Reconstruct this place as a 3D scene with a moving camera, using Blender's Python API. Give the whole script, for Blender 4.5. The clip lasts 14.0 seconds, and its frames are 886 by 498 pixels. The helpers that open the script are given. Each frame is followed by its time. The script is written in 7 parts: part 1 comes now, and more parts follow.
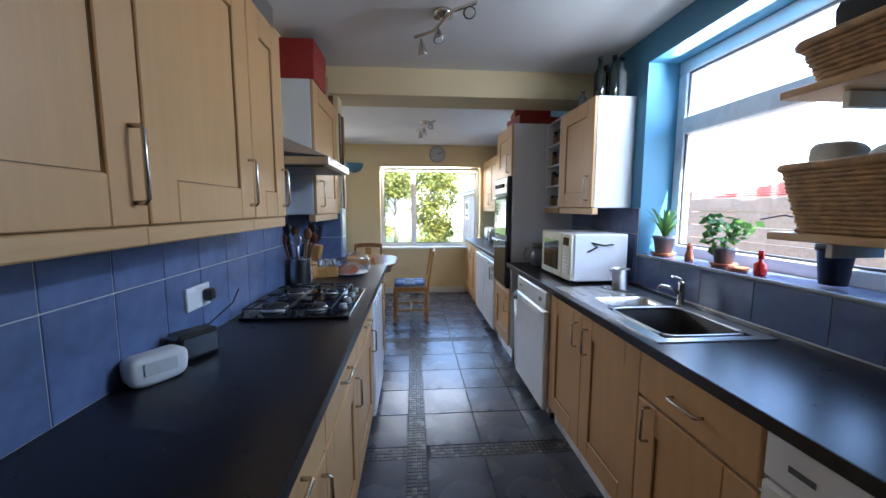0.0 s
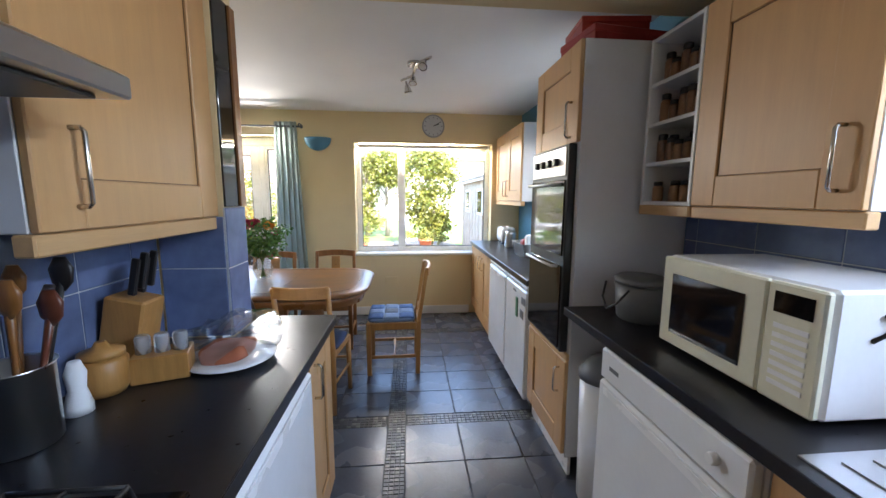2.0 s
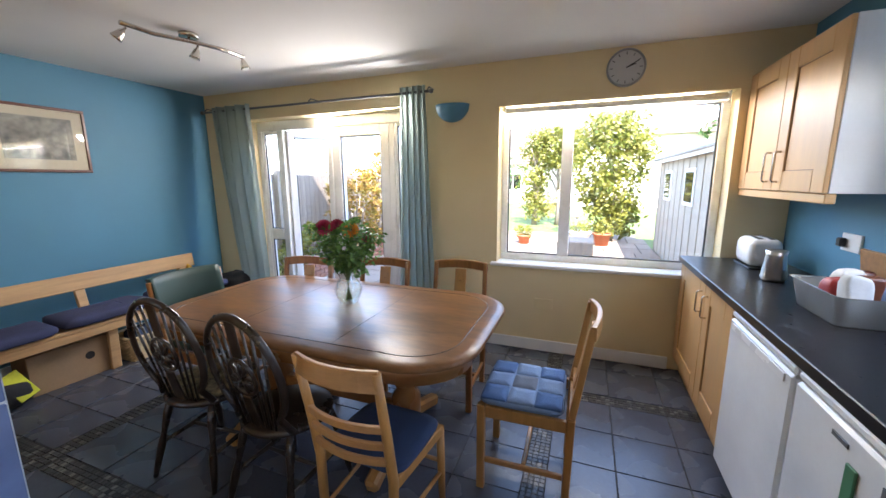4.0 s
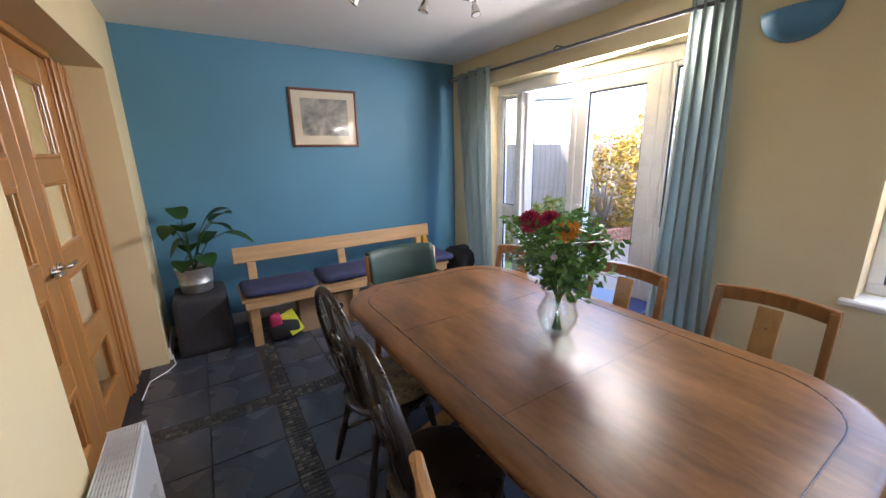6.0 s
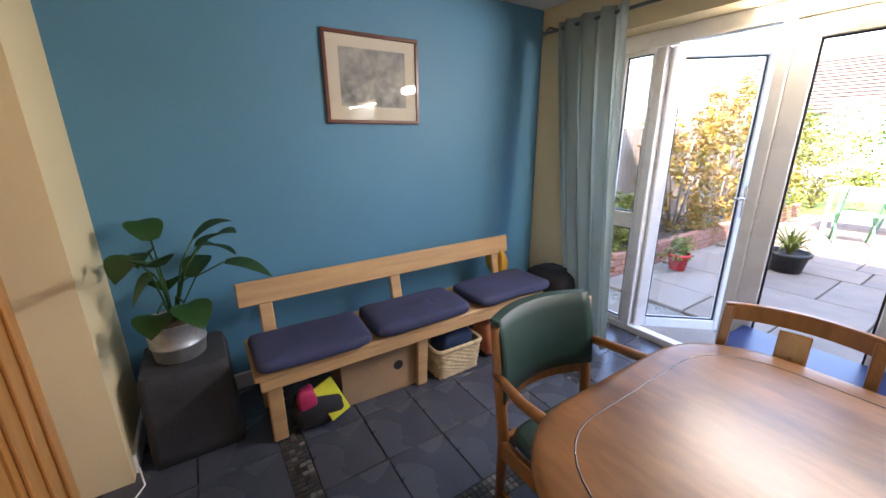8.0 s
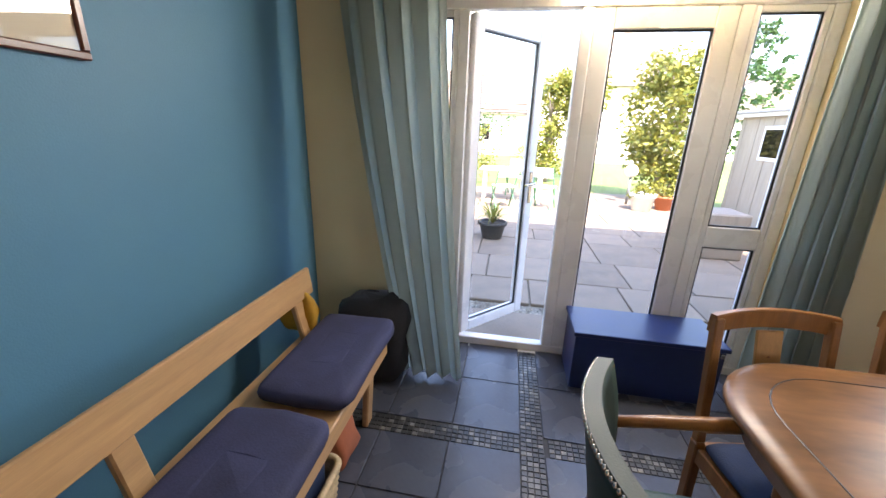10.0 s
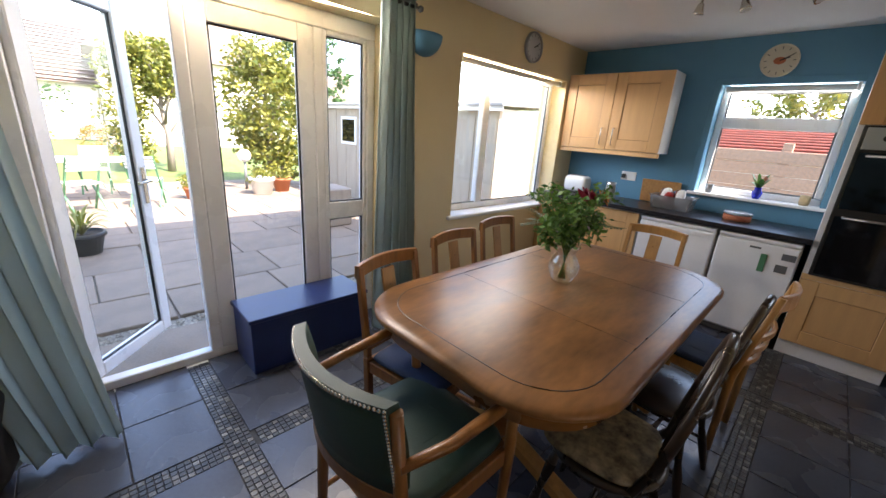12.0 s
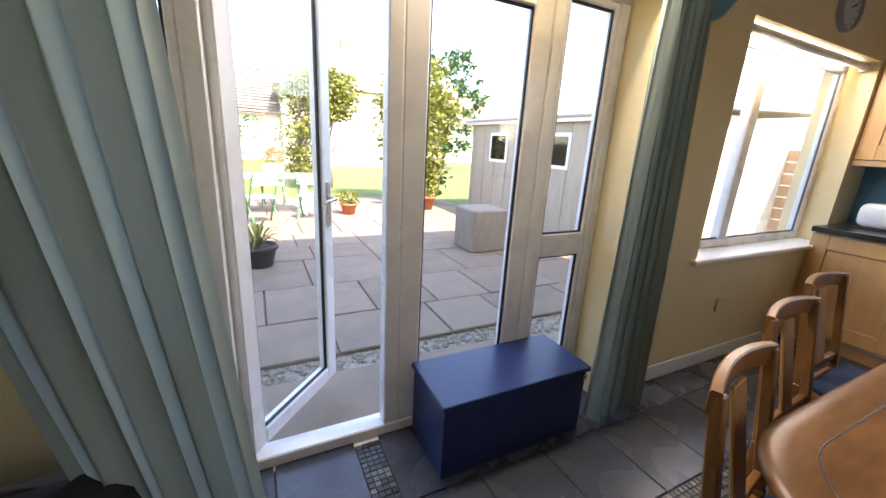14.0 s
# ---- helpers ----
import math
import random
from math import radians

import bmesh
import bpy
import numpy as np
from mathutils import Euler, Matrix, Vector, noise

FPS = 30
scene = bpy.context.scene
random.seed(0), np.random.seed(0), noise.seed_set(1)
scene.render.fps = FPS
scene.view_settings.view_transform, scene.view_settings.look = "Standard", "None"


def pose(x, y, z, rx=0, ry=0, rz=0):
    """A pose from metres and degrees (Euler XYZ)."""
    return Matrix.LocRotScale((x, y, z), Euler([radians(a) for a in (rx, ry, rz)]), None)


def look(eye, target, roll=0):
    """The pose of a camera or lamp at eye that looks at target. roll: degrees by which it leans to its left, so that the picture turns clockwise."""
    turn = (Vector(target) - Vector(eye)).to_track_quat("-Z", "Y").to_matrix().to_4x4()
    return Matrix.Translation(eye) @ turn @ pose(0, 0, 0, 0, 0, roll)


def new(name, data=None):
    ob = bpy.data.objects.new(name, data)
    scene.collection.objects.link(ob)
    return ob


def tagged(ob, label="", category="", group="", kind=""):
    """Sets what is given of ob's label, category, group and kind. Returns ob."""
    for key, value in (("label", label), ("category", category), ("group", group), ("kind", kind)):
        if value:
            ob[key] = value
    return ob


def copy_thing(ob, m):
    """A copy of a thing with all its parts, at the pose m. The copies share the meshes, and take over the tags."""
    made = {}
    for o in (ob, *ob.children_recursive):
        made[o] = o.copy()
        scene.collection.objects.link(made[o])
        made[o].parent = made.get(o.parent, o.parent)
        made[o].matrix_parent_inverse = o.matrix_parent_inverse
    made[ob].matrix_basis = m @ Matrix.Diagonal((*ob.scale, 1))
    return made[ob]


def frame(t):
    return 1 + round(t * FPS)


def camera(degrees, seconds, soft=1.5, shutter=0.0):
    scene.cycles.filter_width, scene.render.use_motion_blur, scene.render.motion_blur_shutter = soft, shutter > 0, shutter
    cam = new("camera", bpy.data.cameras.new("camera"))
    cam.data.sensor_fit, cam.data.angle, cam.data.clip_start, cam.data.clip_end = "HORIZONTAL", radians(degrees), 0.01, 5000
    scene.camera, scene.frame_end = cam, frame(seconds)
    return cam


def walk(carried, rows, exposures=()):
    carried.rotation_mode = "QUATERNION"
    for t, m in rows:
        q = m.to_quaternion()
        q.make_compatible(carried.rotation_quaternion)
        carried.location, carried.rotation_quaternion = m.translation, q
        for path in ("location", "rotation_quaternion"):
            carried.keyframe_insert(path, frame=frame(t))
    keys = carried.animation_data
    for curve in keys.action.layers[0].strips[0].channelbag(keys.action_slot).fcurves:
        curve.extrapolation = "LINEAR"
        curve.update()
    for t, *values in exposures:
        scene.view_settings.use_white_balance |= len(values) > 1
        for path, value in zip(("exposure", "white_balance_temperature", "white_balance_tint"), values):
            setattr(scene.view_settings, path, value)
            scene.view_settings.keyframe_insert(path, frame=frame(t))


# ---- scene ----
cam = camera(99.4, 14.0)
PATH = [
    (0, (0.533, 0.043, 1.4), (0.689, 2.025, 1.184), 0.1),
    (0.5, (0.565, 0.422, 1.392), (0.727, 2.401, 1.152), 0.0),
    (1, (0.586, 0.827, 1.375), (0.753, 2.805, 1.134), 0.4),
    (1.5, (0.641, 1.236, 1.419), (0.8, 3.213, 1.158), 0.2),
    (2, (0.63, 1.653, 1.433), (0.809, 3.627, 1.161), 0.3),
    (2.2, (0.622, 1.825, 1.447), (0.82, 3.79, 1.16), 0.4),
    (4.3, (0.715, 3.141, 1.47), (-0.205, 4.876, 1.1), -0.6),
    (4.5, (0.683, 3.214, 1.46), (-0.383, 4.867, 1.097), -0.6),
    (5, (0.589, 3.406, 1.477), (-0.784, 4.805, 1.081), -1.0),
    (5.5, (0.519, 3.563, 1.468), (-1.026, 4.755, 1.03), -1.2),
    (6, (0.366, 3.689, 1.474), (-1.275, 4.721, 0.98), -1.2),
    (6.5, (0.073, 3.743, 1.482), (-1.635, 4.644, 0.961), -1.1),
    (7, (-0.234, 3.796, 1.478), (-1.963, 4.641, 0.934), -1.1),
    (7.2, (-0.363, 3.837, 1.476), (-2.097, 4.67, 0.932), -1.3),
    (7.9, (-0.91, 3.74, 1.465), (-2.57, 4.75, 0.9), -0.6),
    (8.7, (-1.53, 3.82, 1.42), (-2.93, 5.12, 0.83), -0.1),
    (9.3, (-1.936, 4.0, 1.38), (-3.073, 5.545, 0.807), 0.2),
    (9.5, (-2.03, 4.025, 1.366), (-2.954, 5.706, 0.799), 0.4),
    (10, (-2.161, 4.1, 1.408), (-2.478, 5.978, 0.799), 1.9),
    (10.5, (-2.211, 4.058, 1.424), (-1.789, 5.917, 0.821), 2.8),
    (11, (-2.288, 3.999, 1.449), (-1.352, 5.663, 0.851), 3.4),
    (11.5, (-2.307, 3.947, 1.455), (-1.082, 5.412, 0.862), 3.8),
    (12, (-2.319, 3.955, 1.466), (-0.965, 5.301, 0.869), 4.1),
    (12.5, (-2.358, 4.028, 1.467), (-0.985, 5.353, 0.866), 4.0),
    (13, (-2.34, 4.258, 1.456), (-1.025, 5.634, 0.842), 3.8),
    (13.5, (-2.28, 4.566, 1.48), (-1.173, 6.107, 0.848), 3.3),
    (14, (-2.328, 4.952, 1.347), (-1.457, 6.67, 0.81), 3.2),
]
walk(cam, [(t, look(eye, target, roll)) for t, eye, target, roll in PATH],
     [(0, 3.8, 5700, 11), (2.2, 4.0, 6300, 13), (4.5, 3.8, 6300, 16), (7.2, 3.9, 6400, 20), (9.5, 3.7, 6900, 19), (11, 3.5, 6900, 17), (14, 3.2, 7300, 18)])

# ---- world, sun, exposure ----
world = bpy.data.worlds.new("sky_world")
scene.world = world
world.use_nodes = True
wn = world.node_tree.nodes
sky = wn.new("ShaderNodeTexSky")
sky.sky_type = "NISHITA"
sky.sun_disc = False
sky.sun_elevation = radians(50)
sky.sun_rotation = radians(160)
wn["Background"].inputs["Strength"].default_value = 0.15
world.node_tree.links.new(sky.outputs["Color"], wn["Background"].inputs["Color"])
sun_data = bpy.data.lights.new("sun", "SUN")
sun_data.energy, sun_data.angle, sun_data.color = 2.4, radians(0.5), (1.0, 0.95, 0.86)
sun = new("sun", sun_data)
sun.matrix_world = look((3.4, -9.4, 12), (0, 0, 0))


def sky_lamp(name, at, towards, w, h, watts, tint):
    """Stands in for the sky's light at the head of an opening."""
    d = bpy.data.lights.new(name, "AREA")
    d.shape, d.size, d.size_y, d.energy, d.color = "RECTANGLE", w, h, watts, tint
    new(name, d).matrix_world = look(at, towards)


sky_lamp("door_daylight", (-1.76, 6.36, 2.07), (-2.1, 4.0, 1.3), 1.9, 0.08, 6.5, (1.0, 0.95, 0.87))
sky_lamp("window_daylight", (0.755, 6.3, 2.03), (0.755, 4.0, 2.0), 1.4, 0.05, 3.6, (1.0, 0.95, 0.87))
sky_lamp("sink_window_daylight", (2.1, 1.69, 2.25), (0.0, 1.69, 1.95), 1.1, 0.06, 1.3, (0.84, 0.92, 1.0))
sky_lamp("side_window_daylight", (2.08, 4.42, 2.0), (0.0, 4.42, 1.8), 0.8, 0.04, 0.8, (1.0, 0.95, 0.87))


# ---- materials ----
def mat(name, color, rough=0.5, metal=0.0, var=0.12, scale=6.0, stretch=(1, 1, 1), bump=0.02, fine=60.0, spec=0.5,
        rand=0.0, second=None, coat=0.0, trans=0.0):
    """A principled material with coarse and fine variation of colour, roughness and relief."""
    m = bpy.data.materials.new(name)
    m.use_nodes = True
    n, lk = m.node_tree.nodes, m.node_tree.links
    p = n["Principled BSDF"]
    co = n.new("ShaderNodeTexCoord")
    mp = n.new("ShaderNodeMapping")
    mp.inputs["Scale"].default_value = stretch
    lk.new(co.outputs["Object"], mp.inputs["Vector"])
    big = n.new("ShaderNodeTexNoise")
    big.inputs["Scale"].default_value, big.inputs["Detail"].default_value = scale, 4
    small = n.new("ShaderNodeTexNoise")
    small.inputs["Scale"].default_value, small.inputs["Detail"].default_value = fine, 3
    lk.new(mp.outputs["Vector"], big.inputs["Vector"])
    lk.new(mp.outputs["Vector"], small.inputs["Vector"])
    add = n.new("ShaderNodeMath")
    add.operation = "MULTIPLY_ADD"
    add.inputs[1].default_value = 0.4
    lk.new(small.outputs["Fac"], add.inputs[0])
    lk.new(big.outputs["Fac"], add.inputs[2])
    last = add.outputs[0]
    if rand:
        info = n.new("ShaderNodeObjectInfo")
        more = n.new("ShaderNodeMath")
        more.operation = "MULTIPLY_ADD"
        more.inputs[1].default_value = rand
        lk.new(info.outputs["Random"], more.inputs[0])
        lk.new(last, more.inputs[2])
        last = more.outputs[0]
    ramp = n.new("ShaderNodeValToRGB")
    dark = tuple(c * (1 - var * 1.6) for c in color)
    light = second or tuple(min(1, c * (1 + var)) for c in color)
    ramp.color_ramp.elements[0].position, ramp.color_ramp.elements[0].color = 0.4, (*dark, 1)
    ramp.color_ramp.elements[1].position, ramp.color_ramp.elements[1].color = 1.0 + rand * 0.6, (*light, 1)
    lk.new(last, ramp.inputs["Fac"])
    lk.new(ramp.outputs["Color"], p.inputs["Base Color"])
    rr = n.new("ShaderNodeMapRange")
    rr.inputs["To Min"].default_value, rr.inputs["To Max"].default_value = max(0.02, rough * 0.8), min(1, rough * 1.2)
    lk.new(big.outputs["Fac"], rr.inputs["Value"])
    lk.new(rr.outputs["Result"], p.inputs["Roughness"])
    p.inputs["Metallic"].default_value = metal
    p.inputs["Specular IOR Level"].default_value = spec
    p.inputs["Coat Weight"].default_value = coat
    p.inputs["Coat Roughness"].default_value = 0.15
    p.inputs["Transmission Weight"].default_value = trans
    if bump:
        b = n.new("ShaderNodeBump")
        b.inputs["Strength"].default_value, b.inputs["Distance"].default_value = min(1, bump * 10), 0.002
        lk.new(small.outputs["Fac"], b.inputs["Height"])
        lk.new(b.outputs["Normal"], p.inputs["Normal"])
    return m


def glass_mat(name, tint=(1, 1, 1), gloss=1.0):
    m = bpy.data.materials.new(name)
    m.use_nodes = True
    n, lk = m.node_tree.nodes, m.node_tree.links
    n.remove(n["Principled BSDF"])
    tr, gl, mx = n.new("ShaderNodeBsdfTransparent"), n.new("ShaderNodeBsdfGlossy"), n.new("ShaderNodeMixShader")
    lw, pw, ml = n.new("ShaderNodeLayerWeight"), n.new("ShaderNodeMath"), n.new("ShaderNodeMath")
    pw.operation, ml.operation = "POWER", "MULTIPLY_ADD"
    pw.inputs[1].default_value, ml.inputs[1].default_value, ml.inputs[2].default_value = 4.0, 0.7, 0.03 * gloss
    tr.inputs["Color"].default_value = (*tint, 1)
    gl.inputs["Roughness"].default_value = 0.02
    lk.new(lw.outputs["Facing"], pw.inputs[0])
    lk.new(pw.outputs[0], ml.inputs[0])
    lk.new(ml.outputs[0], mx.inputs[0])
    lk.new(tr.outputs[0], mx.inputs[1])
    lk.new(gl.outputs[0], mx.inputs[2])
    lk.new(mx.outputs[0], n["Material Output"].inputs["Surface"])
    return m


def leaf_mat(name, color, second):
    """Foliage: each leaf its own green, some light through it."""
    m = bpy.data.materials.new(name)
    m.use_nodes = True
    n, lk = m.node_tree.nodes, m.node_tree.links
    p = n["Principled BSDF"]
    geo, ramp = n.new("ShaderNodeNewGeometry"), n.new("ShaderNodeValToRGB")
    ramp.color_ramp.elements[0].color, ramp.color_ramp.elements[1].color = (*color, 1), (*second, 1)
    lk.new(geo.outputs["Random Per Island"], ramp.inputs["Fac"])
    lk.new(ramp.outputs["Color"], p.inputs["Base Color"])
    p.inputs["Roughness"].default_value = 0.45
    tl, mx = n.new("ShaderNodeBsdfTranslucent"), n.new("ShaderNodeMixShader")
    lk.new(ramp.outputs["Color"], tl.inputs["Color"])
    mx.inputs[0].default_value = 0.3
    lk.new(p.outputs[0], mx.inputs[1])
    lk.new(tl.outputs[0], mx.inputs[2])
    lk.new(mx.outputs[0], n["Material Output"].inputs["Surface"])
    return m


M = {}
M["cream"] = mat("cream_wall_paint", (0.74, 0.61, 0.36), 0.7, var=0.04, scale=2, bump=0.03, fine=180)
M["blue"] = mat("blue_wall_paint", (0.085, 0.245, 0.375), 0.6, var=0.06, scale=2, bump=0.03, fine=180)
M["ceil"] = mat("white_ceiling_paint", (0.8, 0.79, 0.77), 0.8, var=0.03, scale=2, bump=0.03, fine=150)
M["white"] = mat("white_gloss_paint", (0.8, 0.8, 0.79), 0.35, var=0.03, bump=0.005)
M["upvc"] = mat("white_upvc", (0.82, 0.82, 0.82), 0.28, var=0.02, bump=0.0)
M["enamel"] = mat("white_appliance_enamel", (0.78, 0.79, 0.8), 0.25, var=0.03, bump=0.004)
M["oldwhite"] = mat("yellowed_white_plastic", (0.72, 0.7, 0.55), 0.35, var=0.05, bump=0.004)
M["birch"] = mat("pale_wood_veneer", (0.58, 0.34, 0.145), 0.42, var=0.06, scale=3, stretch=(9, 9, 0.7), bump=0.008, fine=30)
M["birch_h"] = mat("pale_wood_pelmet", (0.6, 0.37, 0.17), 0.42, var=0.08, scale=3, stretch=(0.7, 9, 9), bump=0.008, fine=30)
M["melamine"] = mat("white_melamine", (0.74, 0.75, 0.76), 0.4, var=0.03, bump=0.003)
# dark brown for the door panels' painted shadow lines and the cabinet end strip
M["groove"] = mat("groove_shadow_and_trim", (0.16, 0.085, 0.035), 0.6)
M["worktop"] = mat("black_laminate_worktop", (0.012, 0.012, 0.015), 0.3, var=0.3, scale=40, bump=0.006, fine=400, spec=0.5)
M["tile"] = mat("blue_wall_tile_glaze", (0.12, 0.16, 0.29), 0.2, var=0.22, scale=5, bump=0.01, fine=25, rand=0.12)
M["grout"] = mat("pale_grout", (0.45, 0.48, 0.52), 0.8, var=0.08, bump=0.03)
M["darkgrout"] = mat("dark_floor_grout", (0.035, 0.036, 0.04), 0.8, var=0.1, bump=0.04)
M["slate"] = mat("slate_floor_tile", (0.062, 0.07, 0.092), 0.27, var=0.16, scale=4, bump=0.025, fine=50, rand=0.07)
M["mosaic"] = mat("stone_mosaic", (0.075, 0.08, 0.08), 0.35, var=0.4, scale=45, bump=0.02, fine=90, second=(0.2, 0.195, 0.18))
M["steel"] = mat("brushed_steel", (0.6, 0.6, 0.6), 0.3, 1.0, var=0.025, scale=3, bump=0.003)
M["chrome"] = mat("satin_nickel", (0.6, 0.57, 0.52), 0.22, 1.0, var=0.04, bump=0.0)
M["black"] = mat("black_plastic", (0.012, 0.012, 0.013), 0.4, var=0.1, bump=0.005)
M["blackglass"] = mat("black_oven_glass", (0.006, 0.006, 0.007), 0.06, var=0.1, bump=0.0)
M["hobknob"] = mat("grey_knob_plastic", (0.33, 0.34, 0.34), 0.45, var=0.06, bump=0.003)
M["iron"] = mat("black_cast_iron", (0.015, 0.015, 0.016), 0.5, var=0.2, bump=0.04, fine=200)
M["grey"] = mat("grey_plastic", (0.12, 0.125, 0.13), 0.45, var=0.08, bump=0.005)
M["red"] = mat("red_card", (0.32, 0.02, 0.018), 0.45, var=0.15)
M["redgloss"] = mat("red_plastic", (0.55, 0.02, 0.02), 0.25, var=0.05)
M["green"] = mat("green_paint", (0.06, 0.2, 0.1), 0.5, var=0.1)
M["wicker"] = mat("woven_wicker", (0.42, 0.25, 0.11), 0.65, var=0.3, scale=25, bump=0.08, fine=120)
M["palewicker"] = mat("pale_woven_wicker", (0.55, 0.42, 0.24), 0.65, var=0.25, scale=25, bump=0.08, fine=120)
M["terracotta"] = mat("terracotta", (0.42, 0.13, 0.06), 0.75, var=0.12, bump=0.03)
M["cloth"] = mat("pale_cloth", (0.6, 0.6, 0.58), 0.85, var=0.1, bump=0.05)
M["clockrim"] = mat("grey_clock_plastic", (0.3, 0.31, 0.32), 0.4, var=0.05, bump=0.003)
M["clockface"] = mat("pale_grey_dial", (0.5, 0.51, 0.52), 0.5, var=0.03, bump=0.0)
M["darkcloth"] = mat("dark_cloth", (0.02, 0.021, 0.025), 0.85, var=0.25, bump=0.06)
M["jar"] = mat("spice_brown", (0.2, 0.1, 0.045), 0.3, var=0.4, scale=20, rand=0.5)
M["bottle"] = mat("dark_bottle_glass", (0.012, 0.016, 0.012), 0.08, var=0.1, bump=0)
M["clearish"] = mat("frosted_clear_glass", (0.75, 0.78, 0.8), 0.12, var=0.03, bump=0, trans=0.7)
M["glass"] = glass_mat("window_glass")
M["vaseglass"] = glass_mat("vase_glass", (0.95, 0.975, 0.96), 3.0)
M["bag"] = glass_mat("clear_polythene", (0.9, 0.92, 0.93), 6.0)
M["oak"] = mat("honey_oak", (0.42, 0.21, 0.06), 0.4, var=0.16, scale=4, stretch=(10, 10, 0.8), bump=0.01, fine=30)
M["oak_h"] = mat("honey_oak_rail", (0.4, 0.2, 0.07), 0.4, var=0.16, scale=4, stretch=(0.8, 10, 10), bump=0.01, fine=30)
M["teak"] = mat("brown_polished_wood", (0.24, 0.1, 0.026), 0.32, var=0.2, scale=5, stretch=(8, 8, 1), bump=0.008, fine=40)
M["tabletop"] = mat("polished_table_wood", (0.185, 0.084, 0.029), 0.31, var=0.36, scale=3.2, stretch=(0.9, 3, 3), bump=0.012, fine=18, spec=0.3)
M["tableside"] = mat("table_edge_wood", (0.25, 0.105, 0.03), 0.28, var=0.18, scale=4, bump=0.008)
M["ebony"] = mat("near_black_stained_wood", (0.022, 0.014, 0.01), 0.28, var=0.3, scale=8, bump=0.008)
M["pine"] = mat("pale_bench_pine", (0.52, 0.32, 0.15), 0.45, var=0.14, scale=3, stretch=(10, 0.8, 10), bump=0.01, fine=30)
M["cushion"] = mat("blue_suede_cushion", (0.04, 0.047, 0.11), 0.9, var=0.25, scale=7, bump=0.05, fine=150)
M["navy"] = mat("navy_painted_wood", (0.012, 0.03, 0.12), 0.35, var=0.15, scale=6, bump=0.015)
M["leather"] = mat("bottle_green_leather", (0.012, 0.04, 0.03), 0.55, var=0.2, scale=8, bump=0.03, fine=200)
M["curtain"] = mat("duck_egg_curtain", (0.44, 0.5, 0.48), 0.85, var=0.06, scale=3, bump=0.05, fine=250)
cn = M["curtain"].node_tree
tlc, mxc = cn.nodes.new("ShaderNodeBsdfTranslucent"), cn.nodes.new("ShaderNodeMixShader")
tlc.inputs["Color"].default_value, mxc.inputs[0].default_value = (0.46, 0.54, 0.5, 1), 0.4
cn.links.new(cn.nodes["Principled BSDF"].outputs[0], mxc.inputs[1])
cn.links.new(tlc.outputs[0], mxc.inputs[2])
cn.links.new(mxc.outputs[0], cn.nodes["Material Output"].inputs["Surface"])
M["denim1"] = mat("pale_denim", (0.16, 0.25, 0.42), 0.9, var=0.12, scale=12, bump=0.06, fine=250)
M["denim2"] = mat("mid_denim", (0.045, 0.11, 0.27), 0.9, var=0.12, scale=12, bump=0.06, fine=250)
M["denim3"] = mat("grey_denim", (0.12, 0.15, 0.2), 0.9, var=0.12, scale=12, bump=0.06, fine=250)
M["floral"] = mat("floral_seat_pad", (0.11, 0.07, 0.035), 0.9, var=0.6, scale=22, bump=0.05, second=(0.36, 0.28, 0.16))
M["navycloth"] = mat("navy_seat_cloth", (0.012, 0.03, 0.085), 0.85, var=0.2, bump=0.05, fine=200)
M["card"] = mat("brown_cardboard", (0.38, 0.25, 0.14), 0.8, var=0.1, bump=0.02)
M["galv"] = mat("galvanised_zinc", (0.5, 0.51, 0.51), 0.45, 0.8, var=0.15, scale=20, bump=0.01)
M["mahog"] = mat("mahogany_frame", (0.12, 0.035, 0.018), 0.3, var=0.15, bump=0.005)
M["mount"] = mat("cream_picture_mount", (0.6, 0.55, 0.44), 0.8, var=0.03)
M["paper"] = mat("white_paper", (0.75, 0.75, 0.73), 0.7, var=0.03)
# near-black that stands for the shade inside a hole
M["hole_shade"] = mat("hole_shade_black", (0.01, 0.01, 0.01), 0.7)
M["leaf"] = leaf_mat("house_plant_leaf", (0.035, 0.11, 0.02), (0.13, 0.26, 0.05))
M["leafdark"] = leaf_mat("dark_shiny_leaf", (0.015, 0.06, 0.012), (0.04, 0.12, 0.025))
M["bush"] = leaf_mat("garden_leaf", (0.08, 0.11, 0.015), (0.26, 0.24, 0.04))
M["goldbush"] = leaf_mat("golden_leaf", (0.2, 0.17, 0.02), (0.3, 0.15, 0.03))
M["conifer"] = leaf_mat("hedge_leaf", (0.02, 0.06, 0.012), (0.05, 0.11, 0.02))
M["grass"] = mat("lawn_grass", (0.11, 0.16, 0.035), 0.9, var=0.3, scale=3, bump=0.1, fine=150)
M["paving"] = mat("paving_slab", (0.19, 0.148, 0.112), 0.8, var=0.2, scale=4, bump=0.06, fine=80, rand=0.3)
M["gravel"] = mat("gravel", (0.28, 0.25, 0.2), 0.85, var=0.4, scale=40, bump=0.1)
M["earth"] = mat("bed_soil", (0.05, 0.035, 0.02), 0.95, var=0.3, scale=12, bump=0.1)
M["fence"] = mat("weathered_fence_wood", (0.24, 0.2, 0.165), 0.8, var=0.2, scale=4, stretch=(8, 8, 0.8), bump=0.05, rand=0.2)
M["fence2"] = mat("brown_fence_board", (0.4, 0.24, 0.16), 0.8, var=0.2, scale=4, stretch=(8, 0.8, 8), bump=0.05, rand=0.2)
M["render"] = mat("painted_render", (0.62, 0.58, 0.5), 0.85, var=0.06, scale=3, bump=0.05)
